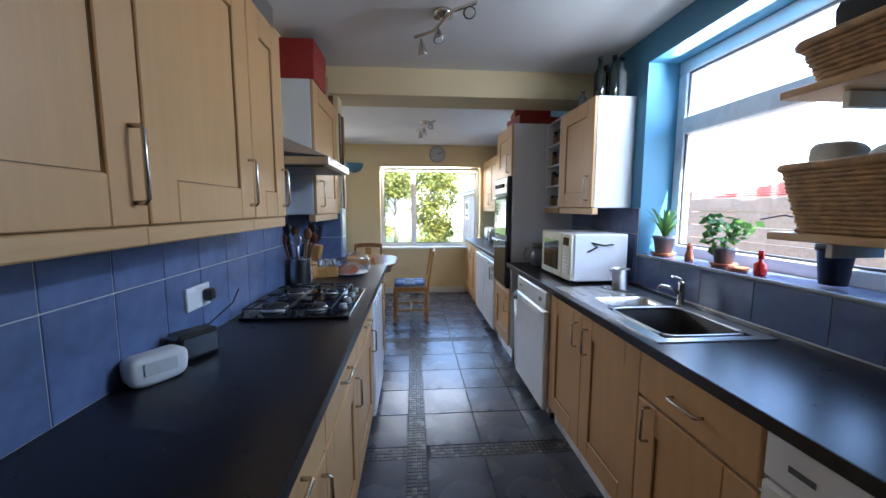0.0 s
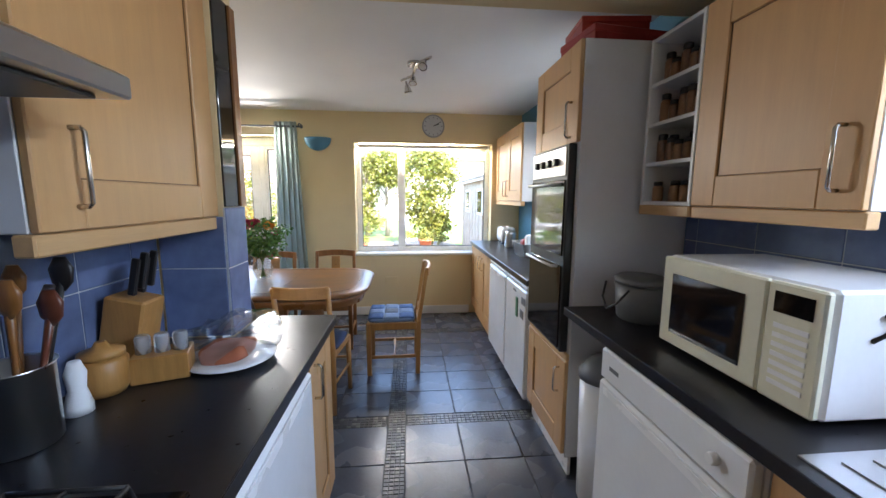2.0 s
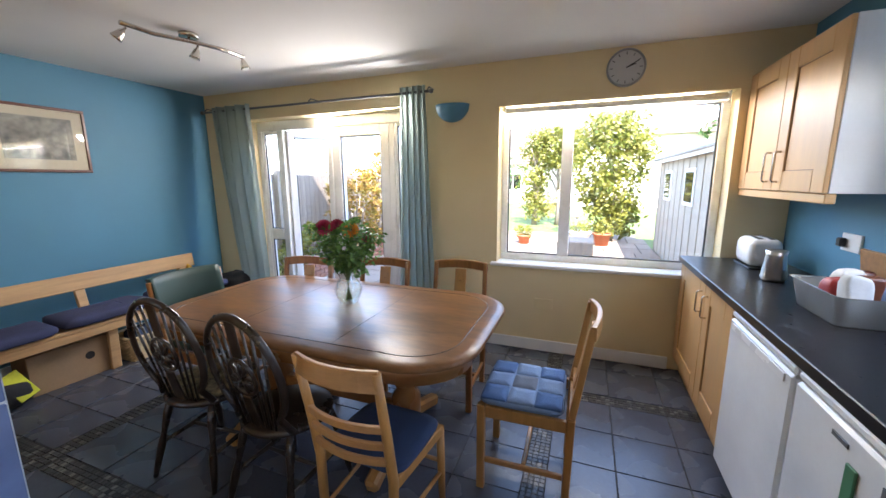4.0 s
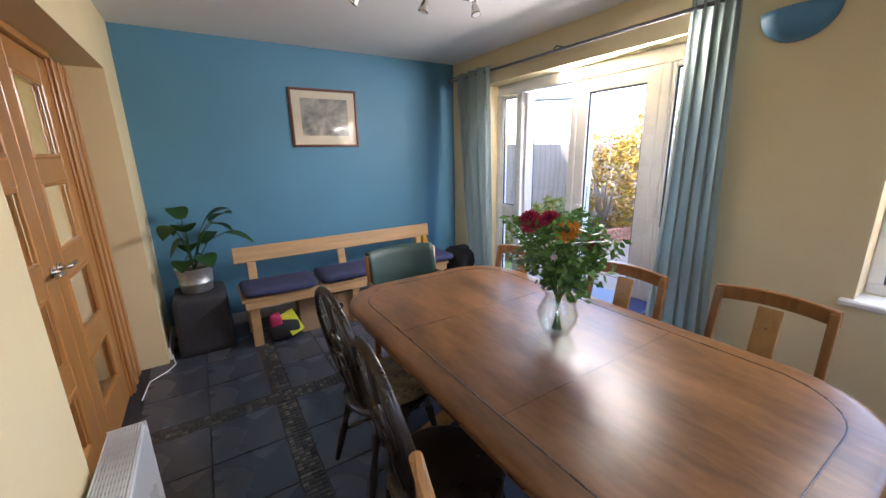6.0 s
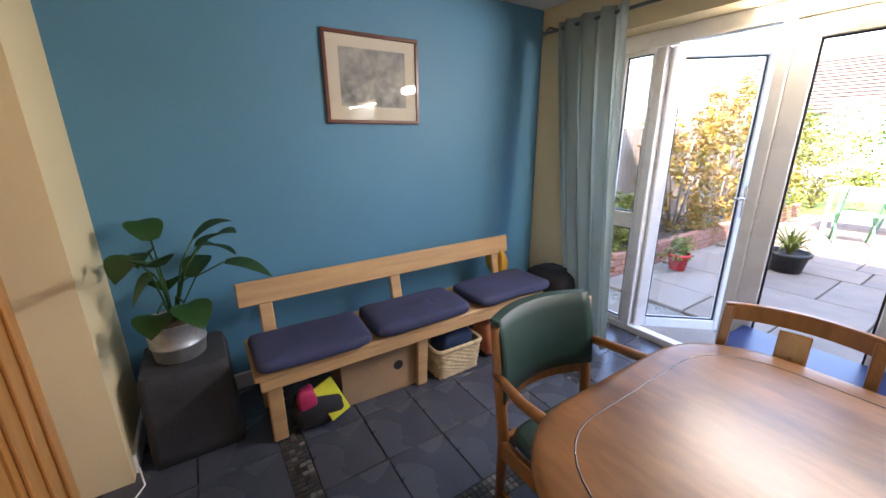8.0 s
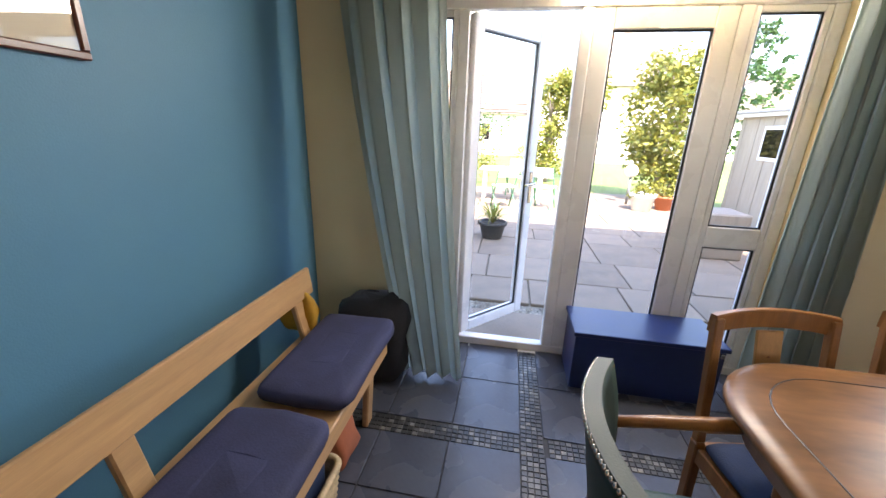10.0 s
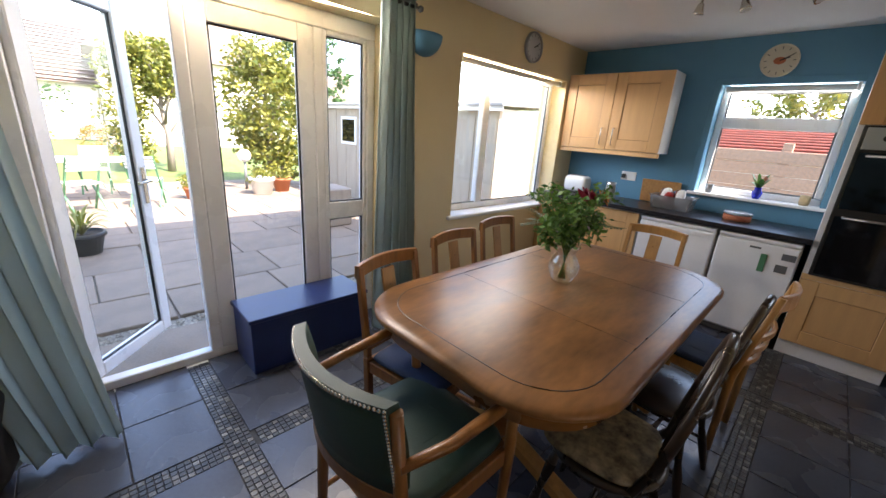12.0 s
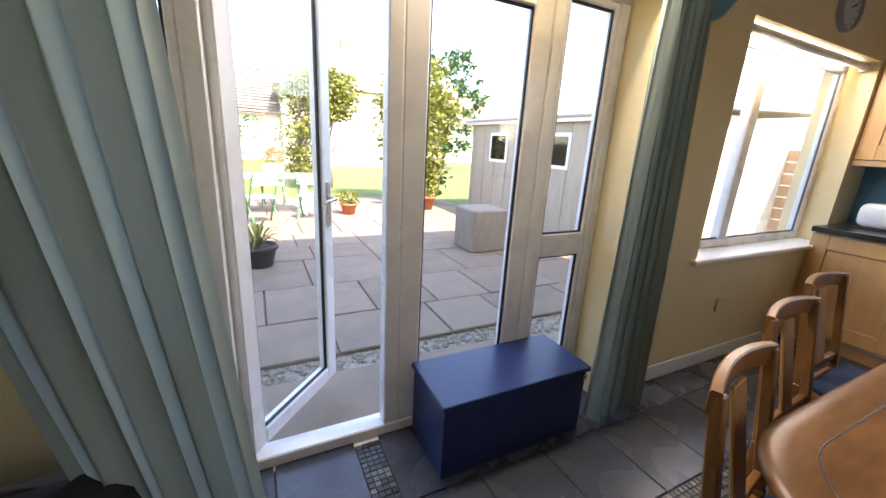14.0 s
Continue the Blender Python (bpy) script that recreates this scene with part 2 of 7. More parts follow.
M["shed"] = mat("shed_panel", (0.4, 0.34, 0.265), 0.8, var=0.12, scale=3, stretch=(4, 4, 0.6), bump=0.05)
M["shedroof"] = mat("cement_sheet_roof", (0.4, 0.39, 0.37), 0.85, var=0.15, bump=0.05)
M["rooftile"] = mat("clay_roof_tile", (0.26, 0.2, 0.17), 0.8, var=0.2, scale=8, bump=0.1)
M["redroof"] = mat("red_sheet_roof", (0.3, 0.1, 0.07), 0.8, var=0.2, scale=6, bump=0.05)
M["brick"] = mat("garden_brick", (0.28, 0.13, 0.085), 0.85, var=0.2, bump=0.05, rand=0.3)
M["doorwood"] = mat("varnished_pine_door", (0.45, 0.2, 0.052), 0.33, var=0.14, scale=4, stretch=(10, 10, 0.8), bump=0.006, coat=0.3)


# ---- mesh helpers ----
def box(bm, x0, x1, y0, y1, z0, z1, b=0.002):
    """A chamfered block."""
    c = ((x0 + x1) / 2, (y0 + y1) / 2, (z0 + z1) / 2)
    h = (abs(x1 - x0) / 2, abs(y1 - y0) / 2, abs(z1 - z0) / 2)
    b = min(b, min(h) * 0.49)
    v = {}
    for sx in (-1, 1):
        for sy in (-1, 1):
            for sz in (-1, 1):
                s = (sx, sy, sz)
                for a in range(3):
                    v[s, a] = bm.verts.new([c[i] + s[i] * (h[i] if i == a else h[i] - b) for i in range(3)])
    made = []
    for a in range(3):
        p, q = (a + 1) % 3, (a + 2) % 3
        for s in (-1, 1):
            loop = []
            for sp, sq in ((-1, -1), (1, -1), (1, 1), (-1, 1)):
                k = [0, 0, 0]
                k[a], k[p], k[q] = s, sp, sq
                loop.append(v[tuple(k), a])
            made.append(bm.faces.new(loop if s > 0 else loop[::-1]))
            for t in (-1, 1):
                k0, k1 = [0, 0, 0], [0, 0, 0]
                k0[p], k0[q], k0[a] = s, t, -1
                k1[p], k1[q], k1[a] = s, t, 1
                k0, k1 = tuple(k0), tuple(k1)
                loop = [v[k0, p], v[k0, q], v[k1, q], v[k1, p]]
                made.append(bm.faces.new(loop if s * t < 0 else loop[::-1]))
    for sx in (-1, 1):
        for sy in (-1, 1):
            for sz in (-1, 1):
                loop = [v[(sx, sy, sz), 0], v[(sx, sy, sz), 1], v[(sx, sy, sz), 2]]
                made.append(bm.faces.new(loop if sx * sy * sz > 0 else loop[::-1]))
    return bm


def obox(bm, m, sx, sy, sz, b=0.003):
    """A chamfered block of that size, centred, at the pose m."""
    n = len(bm.verts)
    box(bm, -sx / 2, sx / 2, -sy / 2, sy / 2, -sz / 2, sz / 2, b)
    bm.verts.ensure_lookup_table()
    for v in bm.verts[n:]:
        v.co = m @ v.co
    return bm


def bar(bm, p, q, sx, sy, b=0.003, up=(0, 0, 1)):
    """A rectangular bar from p to q."""
    p, q = Vector(p), Vector(q)
    d = q - p
    z = d.normalized()
    x = Vector(up).cross(z)
    x = x.normalized() if x.length > 1e-4 else Vector((1, 0, 0))
    y = z.cross(x)
    m = Matrix.Translation((p + q) / 2) @ Matrix((x, y, z)).transposed().to_4x4()
    return obox(bm, m, sx, sy, d.length, b)


def plate(bm, xs, ys, z0, z1, cut=()):
    """A flat board over a grid of cells, less the cells cut out, as one closed mesh."""
    v = {}

    def at(i, j, z):
        if (i, j, z) not in v:
            v[i, j, z] = bm.verts.new((xs[i], ys[j], z))
        return v[i, j, z]
    cells = {(i, j) for i in range(len(xs) - 1) for j in range(len(ys) - 1)} - set(cut)
    for i, j in cells:
        bm.faces.new([at(i, j, z1), at(i + 1, j, z1), at(i + 1, j + 1, z1), at(i, j + 1, z1)])
        bm.faces.new([at(i, j, z0), at(i, j + 1, z0), at(i + 1, j + 1, z0), at(i + 1, j, z0)])
        for di, dj, p, q in ((-1, 0, (0, 1), (0, 0)), (1, 0, (1, 0), (1, 1)), (0, -1, (0, 0), (1, 0)), (0, 1, (1, 1), (0, 1))):
            if (i + di, j + dj) not in cells:
                a, b = (i + p[0], j + p[1]), (i + q[0], j + q[1])
                bm.faces.new([at(*a, z0), at(*b, z0), at(*b, z1), at(*a, z1)])
    return bm


def bent_rail(bm, pts, thick, height):
    """A flat rail that follows the points, its section upright."""
    pts = [Vector(p) for p in pts]
    rings = []
    for i, p in enumerate(pts):
        d = pts[min(i + 1, len(pts) - 1)] - pts[max(i - 1, 0)]
        n = Vector((-d.y, d.x, 0)).normalized() * thick / 2
        u = Vector((0, 0, height / 2))
        rings.append([p - n - u, p + n - u, p + n + u * 0.86, p + n * 0.7 + u, p - n * 0.7 + u, p - n + u * 0.86])
    ring_sweep(bm, rings)
    for f in bm.faces:
        f.smooth = False
    return bm


def ring_sweep(bm, rings, closed=False, caps=True):
    vs = [[bm.verts.new(p) for p in r] for r in rings]
    n = len(vs[0])
    pairs = list(zip(vs, vs[1:])) + ([(vs[-1], vs[0])] if closed else [])
    for a, b in pairs:
        for i in range(n):
            f = bm.faces.new((a[i], a[(i + 1) % n], b[(i + 1) % n], b[i]))
            f.smooth = True
    if caps and not closed:
        bm.faces.new(vs[0][::-1])
        bm.faces.new(vs[-1])
    return bm


def tube(bm, pts, r, seg=8, flat=1.0, closed=False):
    """A round rod along the points; r may be a list."""
    pts = [Vector(p) for p in pts]
    rings, x = [], None
    for i, p in enumerate(pts):
        a = pts[i - 1] if i or closed else p
        c = pts[(i + 1) % len(pts)] if i + 1 < len(pts) or closed else p
        d = (c - a).normalized()
        if x is None:
            x = d.orthogonal().normalized()
        x = (x - d * x.dot(d)).normalized()
        y = d.cross(x)
        rr = r[i] if isinstance(r, (list, tuple)) else r
        rings.append([p + rr * (math.cos(k * 2 * math.pi / seg) * x + flat * math.sin(k * 2 * math.pi / seg) * y) for k in range(seg)])
    return ring_sweep(bm, rings, closed)


def lathe(bm, profile, at=(0, 0, 0), seg=24, sx=1.0, sy=1.0, caps=True):
    """A turned shape from (radius, height) pairs."""
    rings = [[(at[0] + r * sx * math.cos(k * 2 * math.pi / seg), at[1] + r * sy * math.sin(k * 2 * math.pi / seg), at[2] + z) for k in range(seg)]
             for r, z in profile]
    return ring_sweep(bm, rings, caps=caps)


def cushion(bm, x0, x1, y0, y1, z0, z1, n=8, r=0.3, lump=0.006):
    """A soft stuffed block."""
    def sup(t):
        return math.copysign(abs(t) ** r, t)
    rings = []
    c = ((x0 + x1) / 2, (y0 + y1) / 2, (z0 + z1) / 2)
    h = ((x1 - x0) / 2, (y1 - y0) / 2, (z1 - z0) / 2)
    for i in range(n + 1):
        a = -math.pi / 2 + math.pi * (0.02 + 0.96 * i / n)
        ring = []
        for k in range(24):
            w = k * 2 * math.pi / 24
            ca = abs(math.cos(a)) ** 0.35
            p = Vector((c[0] + h[0] * ca * sup(math.cos(w)), c[1] + h[1] * ca * sup(math.sin(w)), c[2] + h[2] * math.copysign(abs(math.sin(a)) ** 0.6, math.sin(a))))
            ring.append(p + lump * noise.noise_vector(p * 9))
        rings.append(ring)
    return ring_sweep(bm, rings)


def leaves(bm, centres, size, count, spread, droop=0.3, long=1.8, rng=None, squash=1.0):
    """Many small pointed leaves scattered about the centres."""
    rng = rng or random
    for c in centres:
        for _ in range(count):
            d = Vector((rng.gauss(0, 1), rng.gauss(0, 1), rng.gauss(0, 1)))
            d.normalize()
            p = Vector(c) + Vector((d.x, d.y, d.z * squash)) * spread * rng.uniform(0.35, 1.0)
            u = Vector((rng.gauss(0, 1), rng.gauss(0, 1), rng.gauss(0, 0.6) - droop)).normalized()
            w = u.cross(Vector((rng.gauss(0, 1), rng.gauss(0, 1), rng.gauss(0, 1)))).normalized()
            s = size * rng.uniform(0.6, 1.3)
            a = [p, p + u * s * long * 0.5 + w * s * 0.45, p + u * s * long, p + u * s * long * 0.5 - w * s * 0.45]
            bm.faces.new([bm.verts.new(q) for q in a])
    return bm


def blade(bm, base, tip, width, arch=0.0, n=5, up=None):
    """One long arched leaf."""
    base, tip = Vector(base), Vector(tip)
    d = tip - base
    side = d.cross(Vector((0, 0, 1)) if up is None else Vector(up))
    side = side.normalized() if side.length > 1e-5 else Vector((1, 0, 0))
    rows = []
    for i in range(n + 1):
        t = i / n
        p = base + d * t + Vector((0, 0, arch * 4 * t * (1 - t)))
        w = width * (math.sin(math.pi * min(1, 0.12 + 0.88 * t)) ** 0.8) * 0.5 + 0.0008
        rows.append((bm.verts.new(p - side * w), bm.verts.new(p + Vector((0, 0, -w * 0.25))), bm.verts.new(p + side * w)))
    for a, b in zip(rows, rows[1:]):
        for k in (0, 1):
            f = bm.faces.new((a[k], a[k + 1], b[k + 1], b[k]))
            f.smooth = True
    return bm


def mesh_of(name, bm, material):
    bmesh.ops.recalc_face_normals(bm, faces=bm.faces) if len(bm.faces) < 6000 else None
    me = bpy.data.meshes.new(name)
    bm.to_mesh(me)
    bm.free()
    me.materials.append(M[material] if isinstance(material, str) else material)
    return me


def part(name, bm, material, parent=None, label=""):
    ob = new(name, mesh_of(name, bm, material))
    ob.parent = parent
    return tagged(ob, label)


# where the part of the house being built has its own origin
KITCHEN_LEFT, KITCHEN_RIGHT, ROOM = pose(0.03, 0.13, 0), pose(0, 0.13, 0), Matrix()
ORIGIN = ROOM


def thing(name, label, category, m=None, group="", kind=""):
    ob = new(name)
    ob.empty_display_size = 0.1
    ob.matrix_basis = ORIGIN @ (m or Matrix())
    return tagged(ob, label, category, group, kind)


def solid(name, bm, material, label, category, group="", kind="", m=None):
    ob = new(name, mesh_of(name, bm, material))
    ob.matrix_basis = ORIGIN @ (m or Matrix())
    return tagged(ob, label, category, group, kind)


def B():
    return bmesh.new()


def slab(name, x0, x1, y0, y1, z0, z1, material, label, category, b=0.001):
    return solid(name, box(B(), x0, x1, y0, y1, z0, z1, b), material, label, category, kind="structure")


def piece(ob_name, me, parent, m):
    o = new(ob_name, me)
    o.parent = parent
    o.matrix_basis = m
    return o


# ---- the structure ----
XB, XR, YW, YI = -3.34, 1.98, 6.2, 3.29
XL, YN, HD, HK = -0.28, -1.3, 2.405, 2.46
LX = XL - 0.03
WT = 0.3

floor_base = slab("floor", XB - 0.1, XR + 0.1, YN - 0.1, YW + 0.18, -0.12, -0.006, "darkgrout", "dark slate tiled floor with stone mosaic bands", "floor")
hall_floor = slab("floor_hall", -4.2, XL - 0.16, 0.2, 3.0, -0.12, 0.0, "oak", "wooden floor of the room behind the glazed doors", "floor")


def wall_with_holes(name, axis, at, thick, u0, u1, z0, z1, holes, material, label):
    """A wall along x (axis 'x') or y, with rectangular holes (u0, u1, z0, z1), all in one mesh of butted blocks."""
    bm = B()
    us = sorted({u0, u1, *[h[0] for h in holes], *[h[1] for h in holes]})
    for a, b in zip(us, us[1:]):
        cuts = sorted([(h[2], h[3]) for h in holes if h[0] < (a + b) / 2 < h[1]])
        z = z0
        for lo, hi in cuts + [(z1, z1)]:
            if lo - z > 0.001:
                if axis == "x":
                    box(bm, a, b, at, at + thick, z, lo, 0)
                else:
                    box(bm, at, at + thick, a, b, z, lo, 0)
            z = hi
    bmesh.ops.remove_doubles(bm, verts=bm.verts, dist=0.0001)
    return solid(name, bm, material, label, "wall", kind="structure")


WIN = (0.0, 1.63, 0.765, 2.06)
DOORS = (-2.8, -0.68, 0.0, 2.12)
RWIN = (3.98, 4.87, 1.08, 2.03)
KWIN = (1.04, 2.35, 1.1, 2.29)
wall_with_holes("wall_garden", "x", YW, WT, XB - WT, XR + WT, 0.0, 2.9, [WIN, DOORS], "cream", "cream painted wall with a window and glazed garden doors")
wall_with_holes("wall_side", "y", XR, WT, YN - 0.2, YW, 0.0, 2.9, [RWIN, KWIN], "blue", "blue painted wall with two windows")
slab("wall_bench", XB - 0.15, XB, YI - 0.4, YW, 0.0, 2.9, "blue", "blue painted wall behind the bench", "wall")
OPEN = (-2.85, -0.95, 0.0, 2.02)
wall_with_holes("wall_doors", "x", YI - 0.25, 0.25, XB, XL - 0.001, 0.0, 2.9, [OPEN], "cream", "cream painted wall with a wide doorway")
slab("wall_hob", XL - 0.15, XL, YN, YI - 0.25, 0.0, 2.9, "cream", "cream painted wall behind the hob", "wall")
slab("wall_nib", XL, -0.04, 3.09, 3.25, 0.0, HD, "cream", "short wall end between worktop and dining room", "wall")
slab("wall_back", XL - 0.15, XR, YN - 0.15, YN, 0.0, 2.9, "cream", "plain cream wall at the end of the kitchen", "wall")
slab("ceiling_dining", XB, XR, 3.4, YW, HD, HD + 0.12, "ceil", "white painted ceiling", "ceiling")
slab("ceiling_doorside", XB, XL, YI, 3.4, HD, HD + 0.12, "ceil", "white painted ceiling", "ceiling")
slab("ceiling_kitchen", XL, XR, YN, 3.05, HK, HK + 0.12, "ceil", "white painted ceiling", "ceiling")
slab("beam", XL, XR, 3.05, 3.4, 2.26, HK + 0.12, "cream", "cream painted beam across the kitchen", "beam")
# unseen masses above the ceilings, added to block sun and shade the patio
slab("blocking_slab", -4.6, XR + WT, YN - 0.2, YW + WT, 2.92, 3.1, "ceil", "unseen flat slab over the rooms that blocks the sun", "roof")
slab("patio_shade_block", -4.6, XR + WT, 0.06, YW + 0.1, 3.11, 5.4, "render", "unseen block over the rooms that casts the house shadow", "house wall")
# the room behind the glazed doors
# the wide opening is out of view, added so sunlight brightens this room
wall_with_holes("wall_hall_back", "x", 0.05, 0.15, -4.35, XL - 0.15, 0.0, 2.9, [(-3.7, -1.3, 0.7, 2.2)], "cream", "cream wall of the next room with an opening added to let sun in")
slab("wall_hall_side", -4.35, -4.2, 0.2, 3.0, 0.0, 2.9, "cream", "cream wall of the room behind the doors", "wall")
slab("wall_hall_end", -4.35, XB - 0.15, 3.0, 3.15, 0.0, 2.9, "cream", "cream wall of the room behind the doors", "wall")
slab("ceiling_hall", -4.35, XL - 0.15, 0.2, 3.0, 2.5, 2.6, "ceil", "white painted ceiling", "ceiling")

bm = B()
for a, b in ((XB, -2.81), (-0.67, 1.37)):
    box(bm, a, b, YW - 0.016, YW - 0.0005, 0.0, 0.1, 0.004)
box(bm, XB + 0.0005, XB + 0.016, YI, YW - 0.02, 0.0, 0.1, 0.004)
box(bm, XB + 0.02, -2.9, YI + 0.0005, YI + 0.016, 0.0, 0.1, 0.004)
solid("baseboard", bm, "white", "white painted skirting board", "skirting board", kind="structure")


# ---- windows ----
def window(name, x0, x1, z0, z1, mullions, transoms, m, label, depth=0.06, fr=0.055):
    """A upvc window in local x-z, its room face at local y = 0."""
    w = thing(name, label, "window", m, kind="structure")
    bm = B()
    box(bm, x0, x1, 0, depth, z0, z0 + fr, 0.006)
    box(bm, x0, x1, 0, depth, z1 - fr, z1, 0.006)
    box(bm, x0, x0 + fr, 0, depth, z0 + fr, z1 - fr, 0.006)
    box(bm, x1 - fr, x1, 0, depth, z0 + fr, z1 - fr, 0.006)
    part("window_frame", bm, "upvc", w)
    xs = [x0 + fr, *mullions, x1 - fr]
    for mu in mullions:
        part("mullion", box(B(), mu - 0.045, mu + 0.045, -0.004, depth, z0 + fr, z1 - fr, 0.006), "upvc", w)
    zs = [z0 + fr, *transoms, z1 - fr]
    for tr in transoms:
        part("transom", box(B(), x0 + fr, x1 - fr, -0.006, depth, tr - 0.05, tr + 0.05, 0.006), "upvc", w)
    for a, b in zip(xs, xs[1:]):
        for c, d in zip(zs, zs[1:]):
            o = part("pane", box(B(), a - 0.01, b + 0.01, 0.026, 0.032, c - 0.01, d + 0.01, 0), "glass", w)
            o.visible_shadow = False
            bm = B()
            for q in ((a, a + 0.012, c, d), (b - 0.012, b, c, d), (a + 0.012, b - 0.012, c, c + 0.012), (a + 0.012, b - 0.012, d - 0.012, d)):
                box(bm, q[0], q[1], 0.012, 0.025, q[2], q[3], 0.002)
            part("gasket", bm, "grey", w)
    return w


window("window_1", WIN[0], WIN[1], WIN[2], WIN[3], [0.54], [], pose(0, YW + 0.16, 0), "white upvc garden window with two lights")
window("window_2", -RWIN[1], -RWIN[0], RWIN[2], RWIN[3], [], [1.72], pose(XR + 0.14, 0, 0, 0, 0, -90), "white upvc window with a top light")
window("window_3", -KWIN[1], -KWIN[0], KWIN[2], KWIN[3], [], [1.9], pose(XR + 0.2, 0, 0, 0, 0, -90), "white upvc kitchen window over the sink", 0.07, 0.075)
solid("window_sill", box(B(), WIN[0] - 0.05, WIN[1] + 0.03, YW - 0.035, YW + 0.158, WIN[2] - 0.03, WIN[2] + 0.002, 0.008), "white", "white painted window sill", "window sill", kind="structure")
solid("window_sill", box(B(), XR - 0.05, XR + 0.138, RWIN[0] - 0.05, RWIN[1] + 0.05, RWIN[2] - 0.025, RWIN[2] + 0.002, 0.006), "white", "white painted window sill", "window sill", kind="structure")
bm = B()
box(bm, XR - 0.012, XR - 0.001, RWIN[0] - 0.05, RWIN[0], RWIN[2], RWIN[3] + 0.05, 0.003)
box(bm, XR - 0.012, XR - 0.001, RWIN[1], RWIN[1] + 0.05, RWIN[2], RWIN[3] + 0.05, 0.003)
box(bm, XR - 0.012, XR - 0.001, RWIN[0], RWIN[1], RWIN[3], RWIN[3] + 0.05, 0.003)
solid("trim", bm, "blue", "blue painted window surround", "trim", kind="structure")
bm = B()
lathe(bm, [(0.024, 0), (0.024, WIN[1] - WIN[0] - 0.1)], seg=14)
blind = thing("roller_blind", "rolled-up roller blind under the window head", "blind", pose(WIN[0] + 0.05, YW + 0.06, WIN[3] - 0.03, 0, 90, 0))
part("roll", bm, "cloth", blind)
part("bracket", box(B(), -0.03, 0.028, -0.03, 0.03, -0.012, -0.001), "white", blind)
part("bracket", box(B(), -0.03, 0.028, -0.03, 0.03, WIN[1] - WIN[0] - 0.099, WIN[1] - WIN[0] - 0.09), "white", blind)
bm = B()
lathe(bm, [(0.024, 0), (0.024, 0.82)], seg=14)
blind = thing("roller_blind", "rolled-up roller blind under the side window head", "blind", pose(XR + 0.06, RWIN[0] + 0.035, RWIN[3] - 0.03, -90, 0, 0))
part("roll", bm, "cloth", blind)
part("bracket", box(B(), -0.03, 0.028, -0.03, 0.03, -0.02, -0.001), "white", blind)


# ---- kitchen units; local x along the front, y into the wall, z up ----
def handle(parent, p, length, upright=True, out=0.028):
    """A bowed steel handle on the front plane y = p[1]."""
    x, y, z = p
    h = length / 2
    pts = [(-h, 0), (-h, -out * 0.75), (-h + 0.008, -out), (h - 0.008, -out), (h, -out * 0.75), (h, 0)]
    bm = B()
    tube(bm, [(x, y + o, z + a) if upright else (x + a, y + o, z) for a, o in pts], 0.0055, 8)
    return part("handle", bm, "chrome", parent, "satin nickel bow handle")


def shaker(parent, x0, x1, z0, z1, hx=None, hz=None, hl=0.13, upright=True, name="door", y=0.0, mat_name="birch"):
    """A framed door or drawer front whose face is at y, with its handle."""
    g, fw = 0.0016, 0.105 if z1 - z0 > 0.25 else 0.0
    x0, x1, z0, z1 = x0 + g, x1 - g, z0 + g, z1 - g
    bm = B()
    if fw:
        box(bm, x0 + fw, x1 - fw, y + 0.009, y + 0.018, z0 + fw, z1 - fw, 0.0)
    else:
        box(bm, x0, x1, y, y + 0.02, z0, z1, 0.003)
    d = part(name, bm, mat_name, parent)
    if fw:
        for a in (x0, x1 - fw):
            part("stile", box(B(), a, a + fw, y, y + 0.02, z0, z1, 0.003), mat_name, d)
        for c in (z0, z1 - fw):
            part("rail", box(B(), x0 + fw, x1 - fw, y, y + 0.02, c, c + fw, 0.003), mat_name, d)
        # thin dark strips paint the shadow in the recess round the panel
        bm = B()
        for a in (x0 + fw, x1 - fw - 0.0035):
            box(bm, a, a + 0.0035, y + 0.0075, y + 0.0095, z0 + fw, z1 - fw, 0)
        for c in (z0 + fw, z1 - fw - 0.003):
            box(bm, x0 + fw + 0.004, x1 - fw - 0.004, y + 0.0075, y + 0.0095, c, c + 0.003, 0)
        part("groove", bm, "groove", d, "panel groove with its shadow painted dark")
    if hx is not None:
        handle(d, (hx, y, hz), hl, upright)
    return d


LEFT = 90
RIGHT = -90


def base_unit(m, w, fronts, label, depth=0.56, plinth="birch_h", group="base cabinets", top=0.865):
    """fronts: (x0, x1, z0, z1, handle x, handle z, upright)."""
    t = thing("base_cabinet", label, "cabinet", m, group)
    part("body", box(B(), 0.002, w - 0.002, 0.021, depth, 0.1, top), "melamine", t)
    part("plinth", box(B(), 0, w, 0.05, 0.066, 0.0, 0.099), plinth, t)
    for x0, x1, z0, z1, hx, hz, up in fronts:
        shaker(t, x0, x1, z0, z1, hx, hz, 0.13, up, "door" if z1 - z0 > 0.25 else "drawer")
    return t


def wall_unit(m, w, z0, z1, doors, label, depth=0.31, ends="melamine", pelmet=True):
    t = thing("wall_cabinet", label, "cabinet", m, "wall cabinets")
    bm = B()
    box(bm, 0.0, w, 0.021, depth, z0, z1, 0.002)
    part("body", bm, ends, t, "white melamine carcass")
    for a, b, hx in doors:
        shaker(t, a, b, z0, z1, hx, z0 + 0.13, 0.16)
    if pelmet:
        part("pelmet", box(B(), -0.004, w + 0.004, 0.008, 0.05, z0 - 0.045, z0 - 0.001, 0.004), "birch_h", t, "pale wood light pelmet")
    return t


FX, RX = 0.245, 1.4
# left run
ORIGIN = KITCHEN_LEFT
